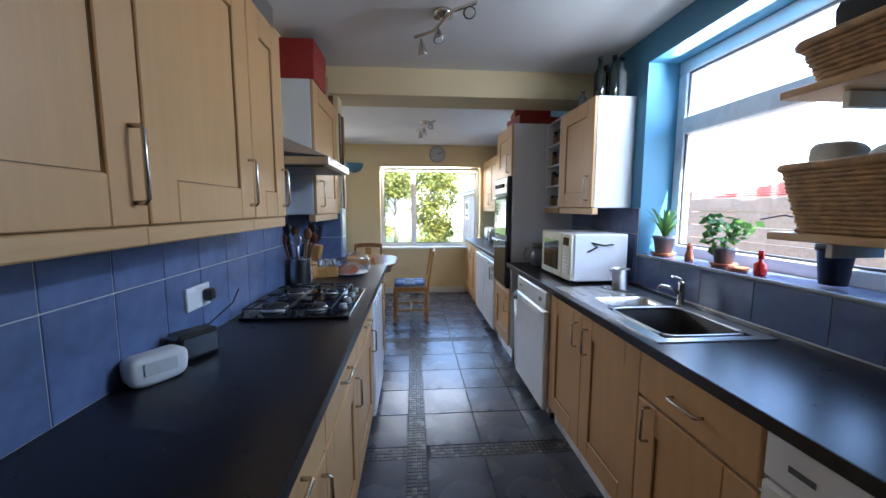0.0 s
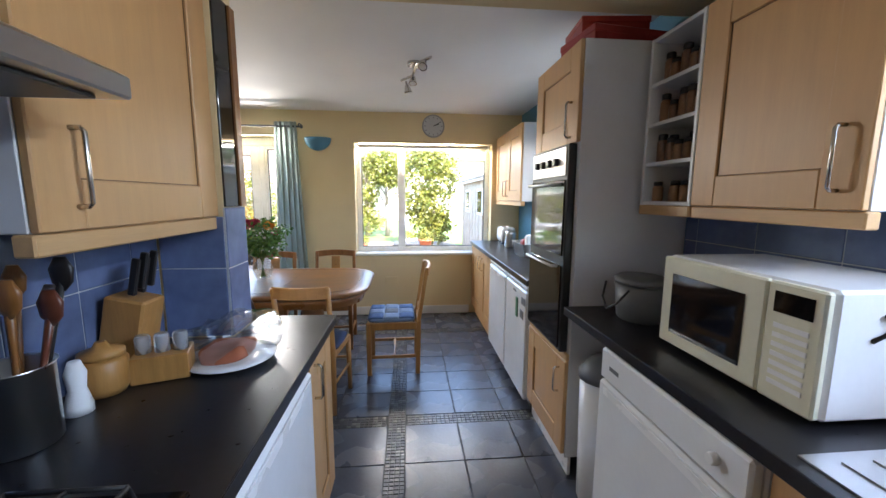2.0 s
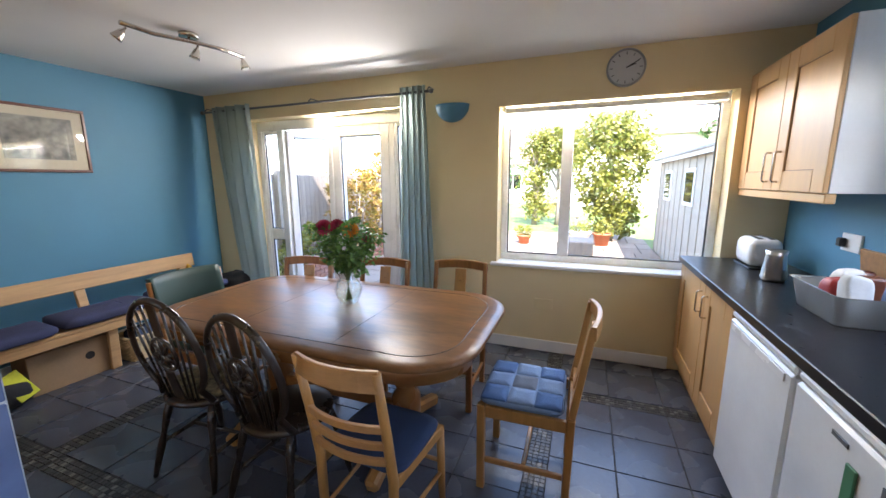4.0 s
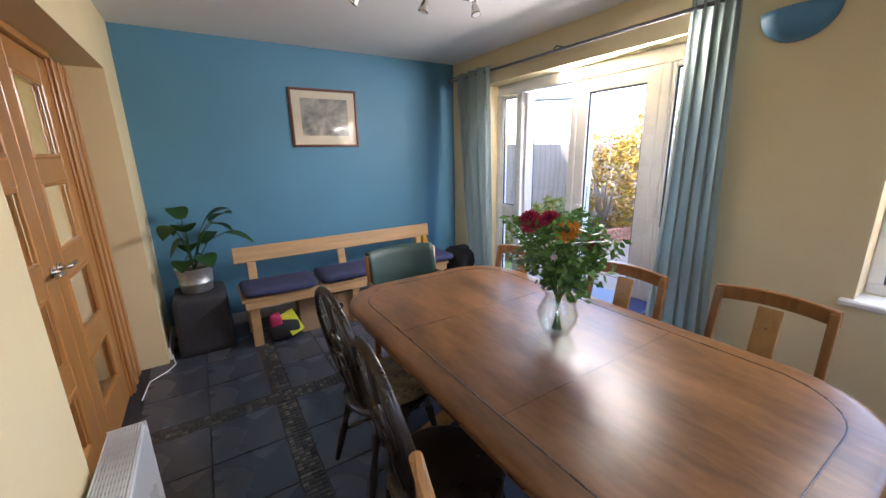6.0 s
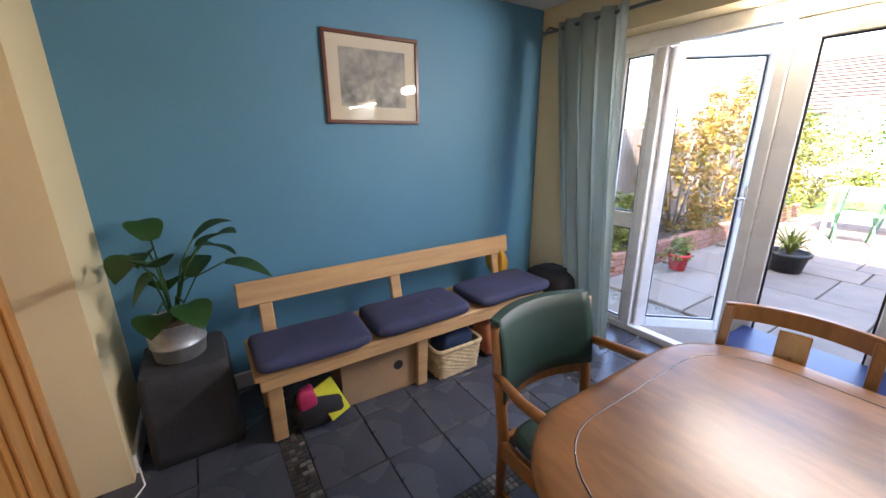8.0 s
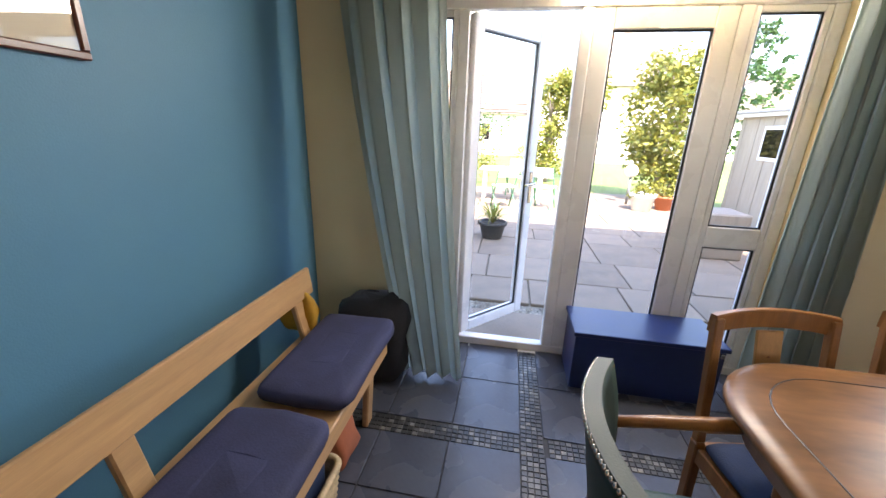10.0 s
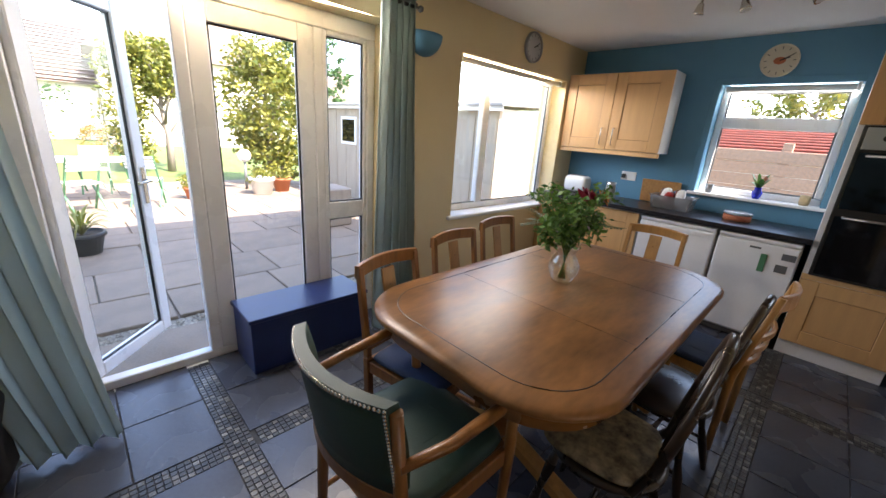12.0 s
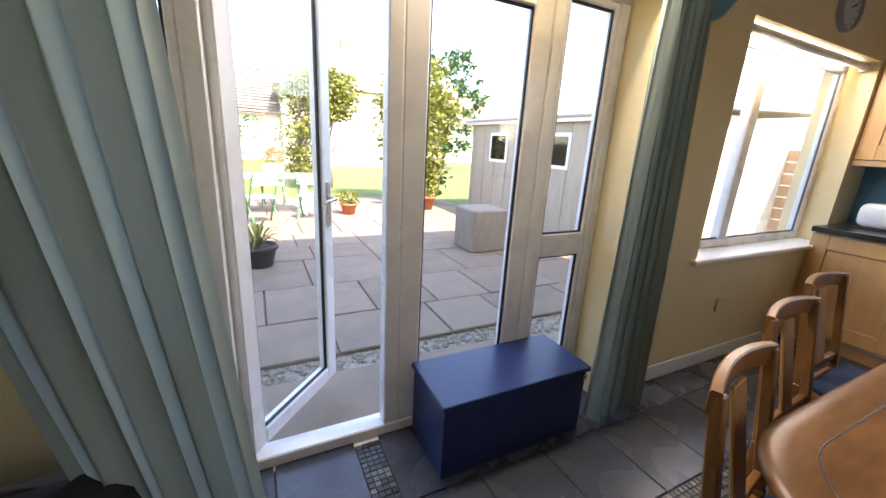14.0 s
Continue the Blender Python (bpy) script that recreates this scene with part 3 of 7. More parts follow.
def lbase(y0, y1, fronts, label):
    return base_unit(pose(FX, y0, 0, 0, 0, LEFT), y1 - y0, fronts, label, 0.53)


lbase(-0.5, 0.36, [(0, 0.43, 0.12, 0.7, 0.38, 0.6, True), (0.43, 0.86, 0.12, 0.7, 0.48, 0.6, True), (0, 0.43, 0.71, 0.86, 0.215, 0.79, False), (0.43, 0.86, 0.71, 0.86, 0.645, 0.79, False)],
      "pale wood base cabinet with two drawers under the black worktop")
lbase(0.36, 0.96, [(0, 0.6, 0.12, 0.7, 0.54, 0.6, True), (0, 0.6, 0.71, 0.86, 0.3, 0.79, False)], "pale wood base cabinet with one drawer under the worktop")
lbase(0.96, 1.56, [(0, 0.6, 0.12, 0.7, 0.54, 0.6, True), (0, 0.6, 0.71, 0.86, 0.3, 0.79, False)], "pale wood base cabinet with one drawer beside the hob")
lbase(1.56, 2.2, [(0, 0.64, 0.12, 0.7, 0.58, 0.6, True), (0, 0.64, 0.71, 0.86, 0.32, 0.79, False)], "pale wood base cabinet under the gas hob")
lbase(2.82, 3.17, [(0, 0.35, 0.12, 0.86, 0.06, 0.75, True)], "narrow pale wood base cabinet at the end of the worktop")


def appliance(name, m, w, label, kind_label, depth=0.55, top=0.86, handle_bar=False, knob=False, panel=0.12):
    t = thing(name, label, kind_label, m)
    part("body", box(B(), 0.004, w - 0.004, 0.03, depth, 0.05, top, 0.006), "enamel", t)
    d = part("door", box(B(), 0.006, w - 0.006, -0.012, 0.028, 0.07, top - panel - 0.006, 0.01), "enamel", t)
    part("fascia", box(B(), 0.006, w - 0.006, -0.008, 0.028, top - panel, top, 0.008), "enamel", t)
    for a in (0.05, w - 0.09):
        for b in (0.07, depth - 0.1):
            part("foot", box(B(), a, a + 0.04, b, b + 0.04, 0.0, 0.049), "black", t)
    part("kick", box(B(), 0.02, w - 0.02, 0.05, 0.06, 0.004, 0.048), "grey", t)
    if handle_bar:
        part("grip", box(B(), 0.05, w - 0.05, -0.018, -0.0125, top - panel - 0.05, top - panel - 0.02, 0.003), "upvc", d)
    if knob:
        bm = B()
        lathe(bm, [(0.016, 0), (0.016, 0.012), (0.013, 0.018)], seg=16)
        for v in bm.verts:
            v.co = Vector((w - 0.1 + v.co.x, -0.0085 - v.co.z, top - panel / 2 + v.co.y))
        part("knob", bm, "upvc", t)
        part("badge", box(B(), 0.07, 0.13, -0.01, -0.0085, top - panel / 2 - 0.008, top - panel / 2 + 0.008), "grey", t)
    return t


appliance("under_counter_fridge", pose(FX, 2.21, 0, 0, 0, LEFT), 0.6, "white under-counter fridge between pale wood cabinets", "fridge", 0.53, 0.865, True, False, 0.03)
bm = plate(B(), (LX + 0.003, -0.057, 0.263, 0.268), (YN - 0.127, 2.948, 3.19), 0.871, 0.91, [(0, 1)])
wt = solid("worktop", bm, "worktop", "black laminate worktop along the hob wall", "worktop")
part("end_strip", box(B(), -0.055, 0.266, 3.1905, 3.1935, 0.872, 0.909, 0.0), "steel", wt, "steel end strip")
part("front_edge", box(B(), 0.2683, 0.2715, YN - 0.127, 3.19, 0.8715, 0.9095, 0.0015), "worktop", wt, "rounded black front edge")


HX = -0.085
wall_unit(pose(HX, -0.93, 0, 0, 0, LEFT), 1.155, 1.36, 2.16, [(0, 0.575, 0.52), (0.575, 1.155, 0.64)], "pale wood wall cabinet over the worktop", 0.222)
wall_unit(pose(HX, 0.23, 0, 0, 0, LEFT), 0.575, 1.36, 2.16, [(0, 0.575, 0.535)], "pale wood wall cabinet with a bow handle", 0.222)
wall_unit(pose(HX, 0.81, 0, 0, 0, LEFT), 0.565, 1.36, 2.16, [(0, 0.565, 0.525)], "wide pale wood wall cabinet over tiles", 0.222)
wall_unit(pose(HX, 1.38, 0, 0, 0, LEFT), 0.34, 1.36, 2.16, [(0, 0.34, 0.3)], "narrow pale wood wall cabinet beside the hood", 0.222)
wall_unit(pose(HX, 2.285, 0, 0, 0, LEFT), 0.67, 1.36, 2.16, [(0, 0.67, 0.09)], "pale wood wall cabinet with white end panel past the hood", 0.222)
slab("tile_panel", LX + 0.001, -0.105, 2.9565, 2.959, 1.36, 2.255, "groove", "dark strip closing the cabinet end", "trim")
slab("marbled_strip", -0.0695, -0.062, 2.962, 3.075, 1.395, 2.128, "blackglass", "dark marbled strip on the wall end", "trim")
slab("timber_edge", -0.0695, -0.055, 3.076, 3.119, 1.395, 2.128, "teak", "dark brown timber edge on the wall end", "trim")

# hood
t = thing("cooker_hood", "stainless steel cooker hood between the wall cabinets", "cooker hood", pose(0, 0, 0))
bm = B()
r0 = [(-0.305, 1.732, 1.68), (0.11, 1.732, 1.64), (0.11, 2.26, 1.64), (-0.305, 2.26, 1.68)]
r1 = [(-0.305, 1.82, 1.79), (-0.23, 1.82, 1.79), (-0.23, 2.12, 1.79), (-0.305, 2.12, 1.79)]
ring_sweep(bm, [r0, r1])
for f in bm.faces:
    f.smooth = False
part("canopy", bm, "steel", t)
part("lip", box(B(), -0.305, 0.115, 1.728, 2.265, 1.6, 1.639, 0.004), "steel", t)
part("filter", box(B(), -0.28, 0.08, 1.77, 2.23, 1.593, 1.5995), "grey", t)
part("chimney", box(B(), -0.305, -0.235, 1.83, 2.1, 1.791, 2.455, 0.003), "steel", t)
bm = B()
for k in range(4):
    lathe(bm, [(0.006, 0), (0.006, 0.004)], (0.1152, 1.95 + 0.025 * k, 1.62), 8)
part("switches", bm, "black", t)

# hob
t = thing("gas_hob", "black four-burner gas hob with pale grey knobs set in the worktop", "hob")
part("plate", box(B(), -0.26, 0.215, 1.565, 2.155, 0.9105, 0.924, 0.005), "blackglass", t)
for i, (x, y, r) in enumerate(((-0.15, 1.7, 0.058), (-0.15, 2.01, 0.042), (0.045, 1.7, 0.042), (0.045, 2.01, 0.034))):
    bm = B()
    lathe(bm, [(r * 1.15, 0), (r * 1.15, 0.007), (r, 0.01), (r, 0.015)], (x, y, 0.9245), 20)
    bn = part("burner", bm, "steel", t, "steel burner ring")
    part("cap", lathe(B(), [(r * 0.95, 0), (r * 0.95, 0.007), (r * 0.85, 0.01), (0.002, 0.011)], (x, y, 0.9396), 20), "iron", bn)
for x in (-0.15, 0.045):
    bm = B()
    for s in (-1, 1):
        # a long side bar with raised ends, and prongs that reach in over each burner
        tube(bm, [(x + s * 0.092, 1.575, 0.9255), (x + s * 0.092, 1.585, 0.958), (x + s * 0.092, 2.125, 0.958), (x + s * 0.092, 2.135, 0.9255)], 0.0045, 6)
        for y in (1.7, 2.01):
            tube(bm, [(x + s * 0.092, y, 0.957), (x + s * 0.075, y, 0.966), (x + s * 0.03, y, 0.966)], 0.0042, 6)
    for y in (1.585, 1.855, 2.125):
        tube(bm, [(x - 0.092, y, 0.958), (x + 0.092, y, 0.958)], 0.0042, 6)
        for s in (-1, 1):
            if 1.565 < y + s * 0.1 < 2.15:
                tube(bm, [(x, y, 0.957), (x, y + s * 0.05, 0.966), (x, y + s * 0.092, 0.966)], 0.0042, 6)
    part("pan_support", bm, "iron", t)
for k in range(4):
    bm = B()
    lathe(bm, [(0.02, 0), (0.02, 0.012), (0.017, 0.026), (0.004, 0.027)], (0.17, 1.68 + 0.12 * k, 0.9245), 16)
    part("knob", bm, "hobknob", t, "pale grey control knob")

ORIGIN = KITCHEN_RIGHT
# right run
def rbase(y0, y1, fronts, label, plinth="upvc", top=0.865):
    return base_unit(pose(RX, y1, 0, 0, 0, RIGHT), y1 - y0, fronts, label, 0.56, plinth, top=top)


rbase(0.73, 1.24, [(0, 0.51, 0.12, 0.68, 0.07, 0.6, True), (0, 0.51, 0.69, 0.86, 0.255, 0.77, False)], "pale wood base cabinet with a drawer", "upvc", 0.74)
rbase(1.24, 2.19, [(0, 0.45, 0.12, 0.86, 0.39, 0.73, True), (0.45, 0.95, 0.12, 0.86, 0.51, 0.73, True)], "two-door pale wood sink cabinet", "upvc", 0.74)
appliance("washing_machine", pose(RX, 0.725, 0, 0, 0, RIGHT), 0.6, "white washing machine under the black worktop", "washing machine", 0.55, 0.865, False, True)
rbase(-0.9, 0.12, [(0, 0.51, 0.12, 0.86, 0.45, 0.73, True), (0.51, 1.02, 0.12, 0.86, 0.57, 0.73, True)], "two-door pale wood base cabinet")
appliance("dishwasher", pose(RX - 0.02, 2.86, 0, 0, 0, RIGHT), 0.66, "white dishwasher under the black worktop", "dishwasher", 0.55, 0.865, True, True)
t = thing("waste_bin", "white bin with a grey lid in the gap by the dishwasher", "bin", pose(1.57, 3.07, 0))
bm = B()
lathe(bm, [(0.1, 0), (0.115, 0.02), (0.125, 0.62)], seg=20, sx=1.3)
part("body", bm, "enamel", t)
bm = B()
lathe(bm, [(0.132, 0.621), (0.132, 0.65), (0.1, 0.7), (0.02, 0.71)], seg=20, sx=1.3)
part("lid", bm, "grey", t, "grey flip lid")
# sink opening in the worktop
bm = plate(B(), (1.38, 1.44, 1.88, XR - 0.002), (YN - 0.127, 1.2, 2.13, 3.235), 0.871, 0.91, [(1, 1)])
wt = solid("worktop", bm, "worktop", "black laminate worktop with the inset sink", "worktop")
part("front_edge", box(B(), 1.3765, 1.3797, YN - 0.127, 3.234, 0.8715, 0.9095, 0.0015), "worktop", wt, "rounded black front edge")
part("wall_strip", box(B(), XR - 0.02, XR - 0.0102, YN - 0.12, 3.23, 0.9102, 0.918, 0.002), "steel", wt, "pale sealing strip along the tiles")


def rrect(x0, x1, y0, y1, z, r=0.04, n=5):
    pts = []
    for cx, cy, a0 in ((x1 - r, y1 - r, 0), (x0 + r, y1 - r, 90), (x0 + r, y0 + r, 180), (x1 - r, y0 + r, 270)):
        for k in range(n + 1):
            a = radians(a0 + 90 * k / n)
            pts.append((cx + r * math.cos(a), cy + r * math.sin(a), z))
    return pts


t = thing("kitchen_sink", "stainless steel sink with one and a half bowls and a drainer", "sink", pose(-0.05, 0, 0))
bm = plate(B(), (1.47, 1.525, 1.56, 1.855, 1.885, 1.945), (1.175, 1.215, 1.645, 1.675, 1.865, 2.16), 0.9105, 0.9145,
           [(1, 1), (2, 1), (3, 1), (2, 3)])
part("deck", bm, "steel", t)
bm = B()
ring_sweep(bm, [rrect(1.525, 1.885, 1.215, 1.645, 0.9146, 0.05), rrect(1.535, 1.875, 1.225, 1.635, 0.9, 0.05), rrect(1.55, 1.86, 1.24, 1.62, 0.76, 0.06)][::-1], caps=False)
bm.faces.new([bm.verts.new(p) for p in rrect(1.55, 1.86, 1.24, 1.62, 0.76, 0.06)])
part("bowl", bm, "iron", t, "main bowl with a dark washing-up bowl in it")
bm = B()
tube(bm, rrect(1.535, 1.875, 1.225, 1.635, 0.916, 0.05), 0.006, 6, closed=True)
part("rim", bm, "steel", t)
bm = B()
ring_sweep(bm, [rrect(1.56, 1.855, 1.675, 1.865, 0.9146, 0.04), rrect(1.57, 1.845, 1.685, 1.855, 0.9, 0.04), rrect(1.585, 1.83, 1.695, 1.84, 0.8, 0.05)][::-1], caps=False)
bm.faces.new([bm.verts.new(p) for p in rrect(1.585, 1.83, 1.695, 1.84, 0.8, 0.05)])
part("half_bowl", bm, "steel", t)
for k in range(5):
    part("drainer_rib", box(B(), 1.53 + 0.07 * k, 1.545 + 0.07 * k, 1.9, 2.13, 0.915, 0.9185, 0.0015), "steel", t)
t = thing("mixer_tap", "chrome mixer tap behind the sink", "tap", pose(1.865, 1.66, 0.915) @ Matrix.Scale(0.78, 4))
bm = B()
lathe(bm, [(0.026, 0), (0.026, 0.01), (0.02, 0.02), (0.019, 0.13), (0.022, 0.14), (0.02, 0.16)], seg=16)
part("body", bm, "chrome", t)
part("spout", tube(B(), [(-0.015, 0, 0.08), (-0.08, 0, 0.125), (-0.14, 0, 0.135), (-0.155, 0, 0.115)], 0.011, 8), "chrome", t)
part("lever", tube(B(), [(0, 0, 0.158), (0.0, 0.01, 0.175), (-0.06, 0.01, 0.19)], 0.007, 8), "chrome", t)

# tall oven housing
t = thing("oven_cabinet", "tall pale wood oven cabinet with a white side panel", "cabinet", pose(RX, 3.81, 0, 0, 0, RIGHT))
part("body", box(B(), 0, 0.57, 0.021, 0.575, 0.1, 2.14, 0.002), "melamine", t)
part("plinth", box(B(), 0, 0.57, 0.04, 0.056, 0, 0.099), "upvc", t)
shaker(t, 0.0, 0.57, 0.12, 0.62, 0.5, 0.5)
shaker(t, 0.0, 0.57, 1.69, 2.14, 0.5, 1.8, 0.16)
part("filler", box(B(), 0.0, 0.57, 0.004, 0.02, 0.622, 0.66), "birch_h", t)
o = part("oven", box(B(), 0.03, 0.54, -0.02, 0.02, 0.662, 1.688, 0.004), "black", t, "black built-in double oven")
part("lower_glass", box(B(), 0.05, 0.52, -0.028, -0.0205, 0.68, 1.1, 0.004), "blackglass", o)
part("upper_glass", box(B(), 0.05, 0.52, -0.028, -0.0205, 1.15, 1.52, 0.004), "blackglass", o)
part("control_panel", box(B(), 0.05, 0.52, -0.026, -0.0205, 1.54, 1.675, 0.003), "steel", o)
for zz in (1.095, 1.5):
    part("grip", tube(B(), [(0.09, -0.021, zz), (0.09, -0.06, zz), (0.48, -0.06, zz), (0.48, -0.021, zz)], 0.008, 8), "steel", o)
for k in range(4):
    bm = B()
    lathe(bm, [(0.02, 0), (0.018, 0.022)], seg=14)
    for v in bm.verts:
        v.co = Vector((0.15 + 0.09 * k + v.co.x, -0.0265 - v.co.z, 1.61 + v.co.y))
    part("oven_knob", bm, "black", o)

# right wall units
wall_unit(pose(1.7, 2.88, 0, 0, 0, RIGHT), 0.555, 1.405, 2.12, [(0, 0.555, 0.495)], "pale wood wall cabinet with a white end panel beside the window", 0.278)
t = thing("spice_rack", "white open shelf unit full of spice jars", "shelf", pose(1.7, 3.195, 0, 0, 0, RIGHT))
bm = B()
box(bm, 0, 0.016, 0, 0.278, 1.405, 2.12)
box(bm, 0.296, 0.312, 0, 0.278, 1.405, 2.12)
part("side", bm, "melamine", t)
part("back", box(B(), 0.016, 0.296, 0.26, 0.276, 1.405, 2.12), "melamine", t)
ZS = [1.405, 1.575, 1.745, 1.915, 2.104]
for z in ZS:
    part("shelf", box(B(), 0.0165, 0.2955, 0.003, 0.259, z, z + 0.016), "melamine", t)
part("pelmet", box(B(), 0, 0.312, -0.004, 0.04, 1.362, 1.404, 0.004), "birch_h", t)
jar_body = mesh_of("jar", lathe(B(), [(0.021, 0), (0.022, 0.004), (0.022, 0.07), (0.017, 0.08)], seg=12), "jar")
jar_lid = mesh_of("lid", lathe(B(), [(0.0185, 0.0805), (0.0185, 0.1), (0.016, 0.102)], seg=12), "black")
rng = random.Random(4)
for z in ZS[:4]:
    for k in range(5):
        for row in (0.05, 0.11):
            if rng.random() < 0.12:
                continue
            j = thing("spice_jar", "small glass spice jar with a dark lid", "jar", pose(1.7 + row + rng.uniform(0, 0.012), 3.165 - 0.013 - 0.052 * k - rng.uniform(0, 0.01), z + 0.0165), "spice jars")
            s = rng.choice((0.85, 1.0, 1.2))
            j.scale = (1, 1, s)
            for nm, me in (("jar", jar_body), ("lid", jar_lid)):
                o = new(nm, me)
                o.parent = j

# things on the right worktop
t = thing("microwave", "white microwave oven with a yellowed front and a dark window", "microwave", pose(1.545, 2.77, 0.911, 0, 0, RIGHT) @ Matrix.Diagonal((1.12, 1.04, 1.05, 1)))
part("case", box(B(), 0, 0.48, 0.012, 0.36, 0.015, 0.31, 0.008), "enamel", t)
d = part("door", box(B(), 0.004, 0.35, -0.01, 0.0115, 0.018, 0.306, 0.006), "oldwhite", t)
part("door_window", box(B(), 0.05, 0.3, -0.0125, -0.0102, 0.06, 0.255, 0.001), "blackglass", d)
part("panel", box(B(), 0.352, 0.476, -0.01, 0.0115, 0.018, 0.306, 0.006), "oldwhite", t)
part("display", box(B(), 0.372, 0.456, -0.012, -0.0102, 0.235, 0.285, 0.001), "blackglass", t)
for r in range(7):
    part("button", box(B(), 0.376, 0.452, -0.0125, -0.0102, 0.06 + 0.023 * r, 0.072 + 0.023 * r, 0.001), "upvc", t)
for a in (0.04, 0.42):
    for b in (0.05, 0.3):
        part("foot", lathe(B(), [(0.015, 0), (0.015, 0.0149)], (a, b, 0), 10), "black", t)
part("hook", tube(B(), [(0.4825, 0.1, 0.2), (0.486, 0.16, 0.23), (0.486, 0.12, 0.255), (0.486, 0.2, 0.24), (0.486, 0.26, 0.245)], 0.005, 6), "black", t, "black adhesive hook")
t = thing("food_caddy", "grey lidded caddy on the worktop by the oven cabinet", "caddy", pose(1.63, 3.03, 0.911))
bm = B()
lathe(bm, [(0.09, 0), (0.1, 0.01), (0.115, 0.16)], seg=20, sx=0.9)
part("tub", bm, "grey", t)
bm = B()
lathe(bm, [(0.12, 0.161), (0.12, 0.178), (0.1, 0.19), (0.02, 0.195)], seg=20, sx=0.9)
part("lid", bm, "grey", t)
part("handle", tube(B(), [(-0.11, -0.09, 0.15), (-0.14, -0.06, 0.09), (-0.15, 0, 0.05), (-0.14, 0.06, 0.09), (-0.11, 0.09, 0.15)], 0.005, 6), "black", t)
t = thing("steel_beaker", "brushed steel beaker on the drainer", "cup", pose(1.77, 2.05, 0.9187))
part("body", lathe(B(), [(0.045, 0), (0.046, 0.12), (0.052, 0.125), (0.048, 0.122), (0.043, 0.01)], seg=20), "steel", t)
part("spout", box(B(), -0.065, -0.048, -0.01, 0.01, 0.105, 0.121, 0.003), "steel", t)

# shelf boards and baskets beside the window
for z, lab in ((1.3, "wooden wall shelf carrying a large wicker basket"), (1.745, "wooden wall shelf under a wicker basket of cloths")):
    t = thing("wall_shelf", lab, "shelf")
    part("board", box(B(), 1.71, XR - 0.001, 0.25, 1.08, z, z + 0.025, 0.003), "birch_h", t)
    for y in (0.4, 0.95):
        part("bracket", box(B(), 1.8, XR - 0.002, y, y + 0.02, z - 0.05, z - 0.0005, 0.002), "white", t)


def wicker_basket(m, lx, ly, h, mat_name, label, group="", flare=0.04):
    """A rectangular basket of woven strands with a rolled rim."""
    t = thing("wicker_basket", label, "basket", m, group)
    bm = B()
    n = max(5, int(h / 0.013))
    for k in range(n):
        z = 0.008 + k * (h - 0.012) / (n - 1)
        e = flare * k / n
        base = rrect(-lx / 2 - e, lx / 2 + e, -ly / 2 - e, ly / 2 + e, z, 0.04, 4)
        pts = []
        for i, p in enumerate(base):
            q = base[(i + 1) % len(base)]
            L = (Vector(q) - Vector(p)).length
            steps = max(1, int(L / 0.03))
            for s in range(steps):
                v = Vector(p).lerp(Vector(q), s / steps)
                w = 0.003 * (1 if (len(pts) + k) % 2 else -1)
                d = Vector((v.x, v.y, 0)).normalized() * w
                pts.append(v + d)
        tube(bm, pts, 0.0085, 5, closed=True)
    part("weave", bm, mat_name, t)
    e2 = flare * 0.95
    part("lining", ring_sweep(B(), [rrect(-lx / 2 + 0.002, lx / 2 - 0.002, -ly / 2 + 0.002, ly / 2 - 0.002, 0.013, 0.038, 4),
                                    rrect(-lx / 2 - e2, lx / 2 + e2, -ly / 2 - e2, ly / 2 + e2, h - 0.01, 0.04, 4),
                                    rrect(-lx / 2 - e2 + 0.008, lx / 2 + e2 - 0.008, -ly / 2 - e2 + 0.008, ly / 2 + e2 - 0.008, h - 0.01, 0.04, 4),
                                    rrect(-lx / 2 + 0.01, lx / 2 - 0.01, -ly / 2 + 0.01, ly / 2 - 0.01, 0.02, 0.035, 4)], caps=False), mat_name, t)
    part("base", box(B(), -lx / 2, lx / 2, -ly / 2, ly / 2, 0.0, 0.012, 0.003), mat_name, t)
    e = flare
    part("rim", tube(B(), rrect(-lx / 2 - e, lx / 2 + e, -ly / 2 - e, ly / 2 + e, h, 0.04, 4), 0.014, 8, closed=True), mat_name, t)
    return t


wicker_basket(pose(1.83, 0.8, 1.326), 0.18, 0.44, 0.2, "wicker", "large brown wicker basket on a shelf")
wicker_basket(pose(1.83, 0.8, 1.771), 0.16, 0.42, 0.12, "wicker", "low brown wicker basket on the upper shelf")
solid("folded_cloth", cushion(B(), 1.75, 1.9, 0.64, 1.0, 1.875, 2.0, lump=0.03), "darkcloth", "dark bundled cloth in the upper basket", "cloth")
solid("tea_cosy", cushion(B(), 1.76, 1.88, 0.92, 1.04, 1.375, 1.61, lump=0.02, r=0.8), "cloth", "pale crumpled cloth in the basket", "cloth")
solid("plastic_bag", cushion(B(), 1.76, 1.92, 0.64, 0.9, 1.375, 1.58, lump=0.05, r=0.7), "cloth", "white crumpled plastic bag in the basket", "bag")


# bottles and boxes on top of the units
def bottle(m, h, r, mat_name, label):
    t = thing("bottle", label, "bottle", m, "bottles on the cabinet")
    part("glass", lathe(B(), [(r * 0.9, 0), (r, 0.01), (r, h * 0.6), (r * 0.4, h * 0.75), (r * 0.36, h * 0.93)], seg=16), mat_name, t)
    part("cap", lathe(B(), [(r * 0.42, h * 0.931), (r * 0.42, h)], seg=12), "black", t)


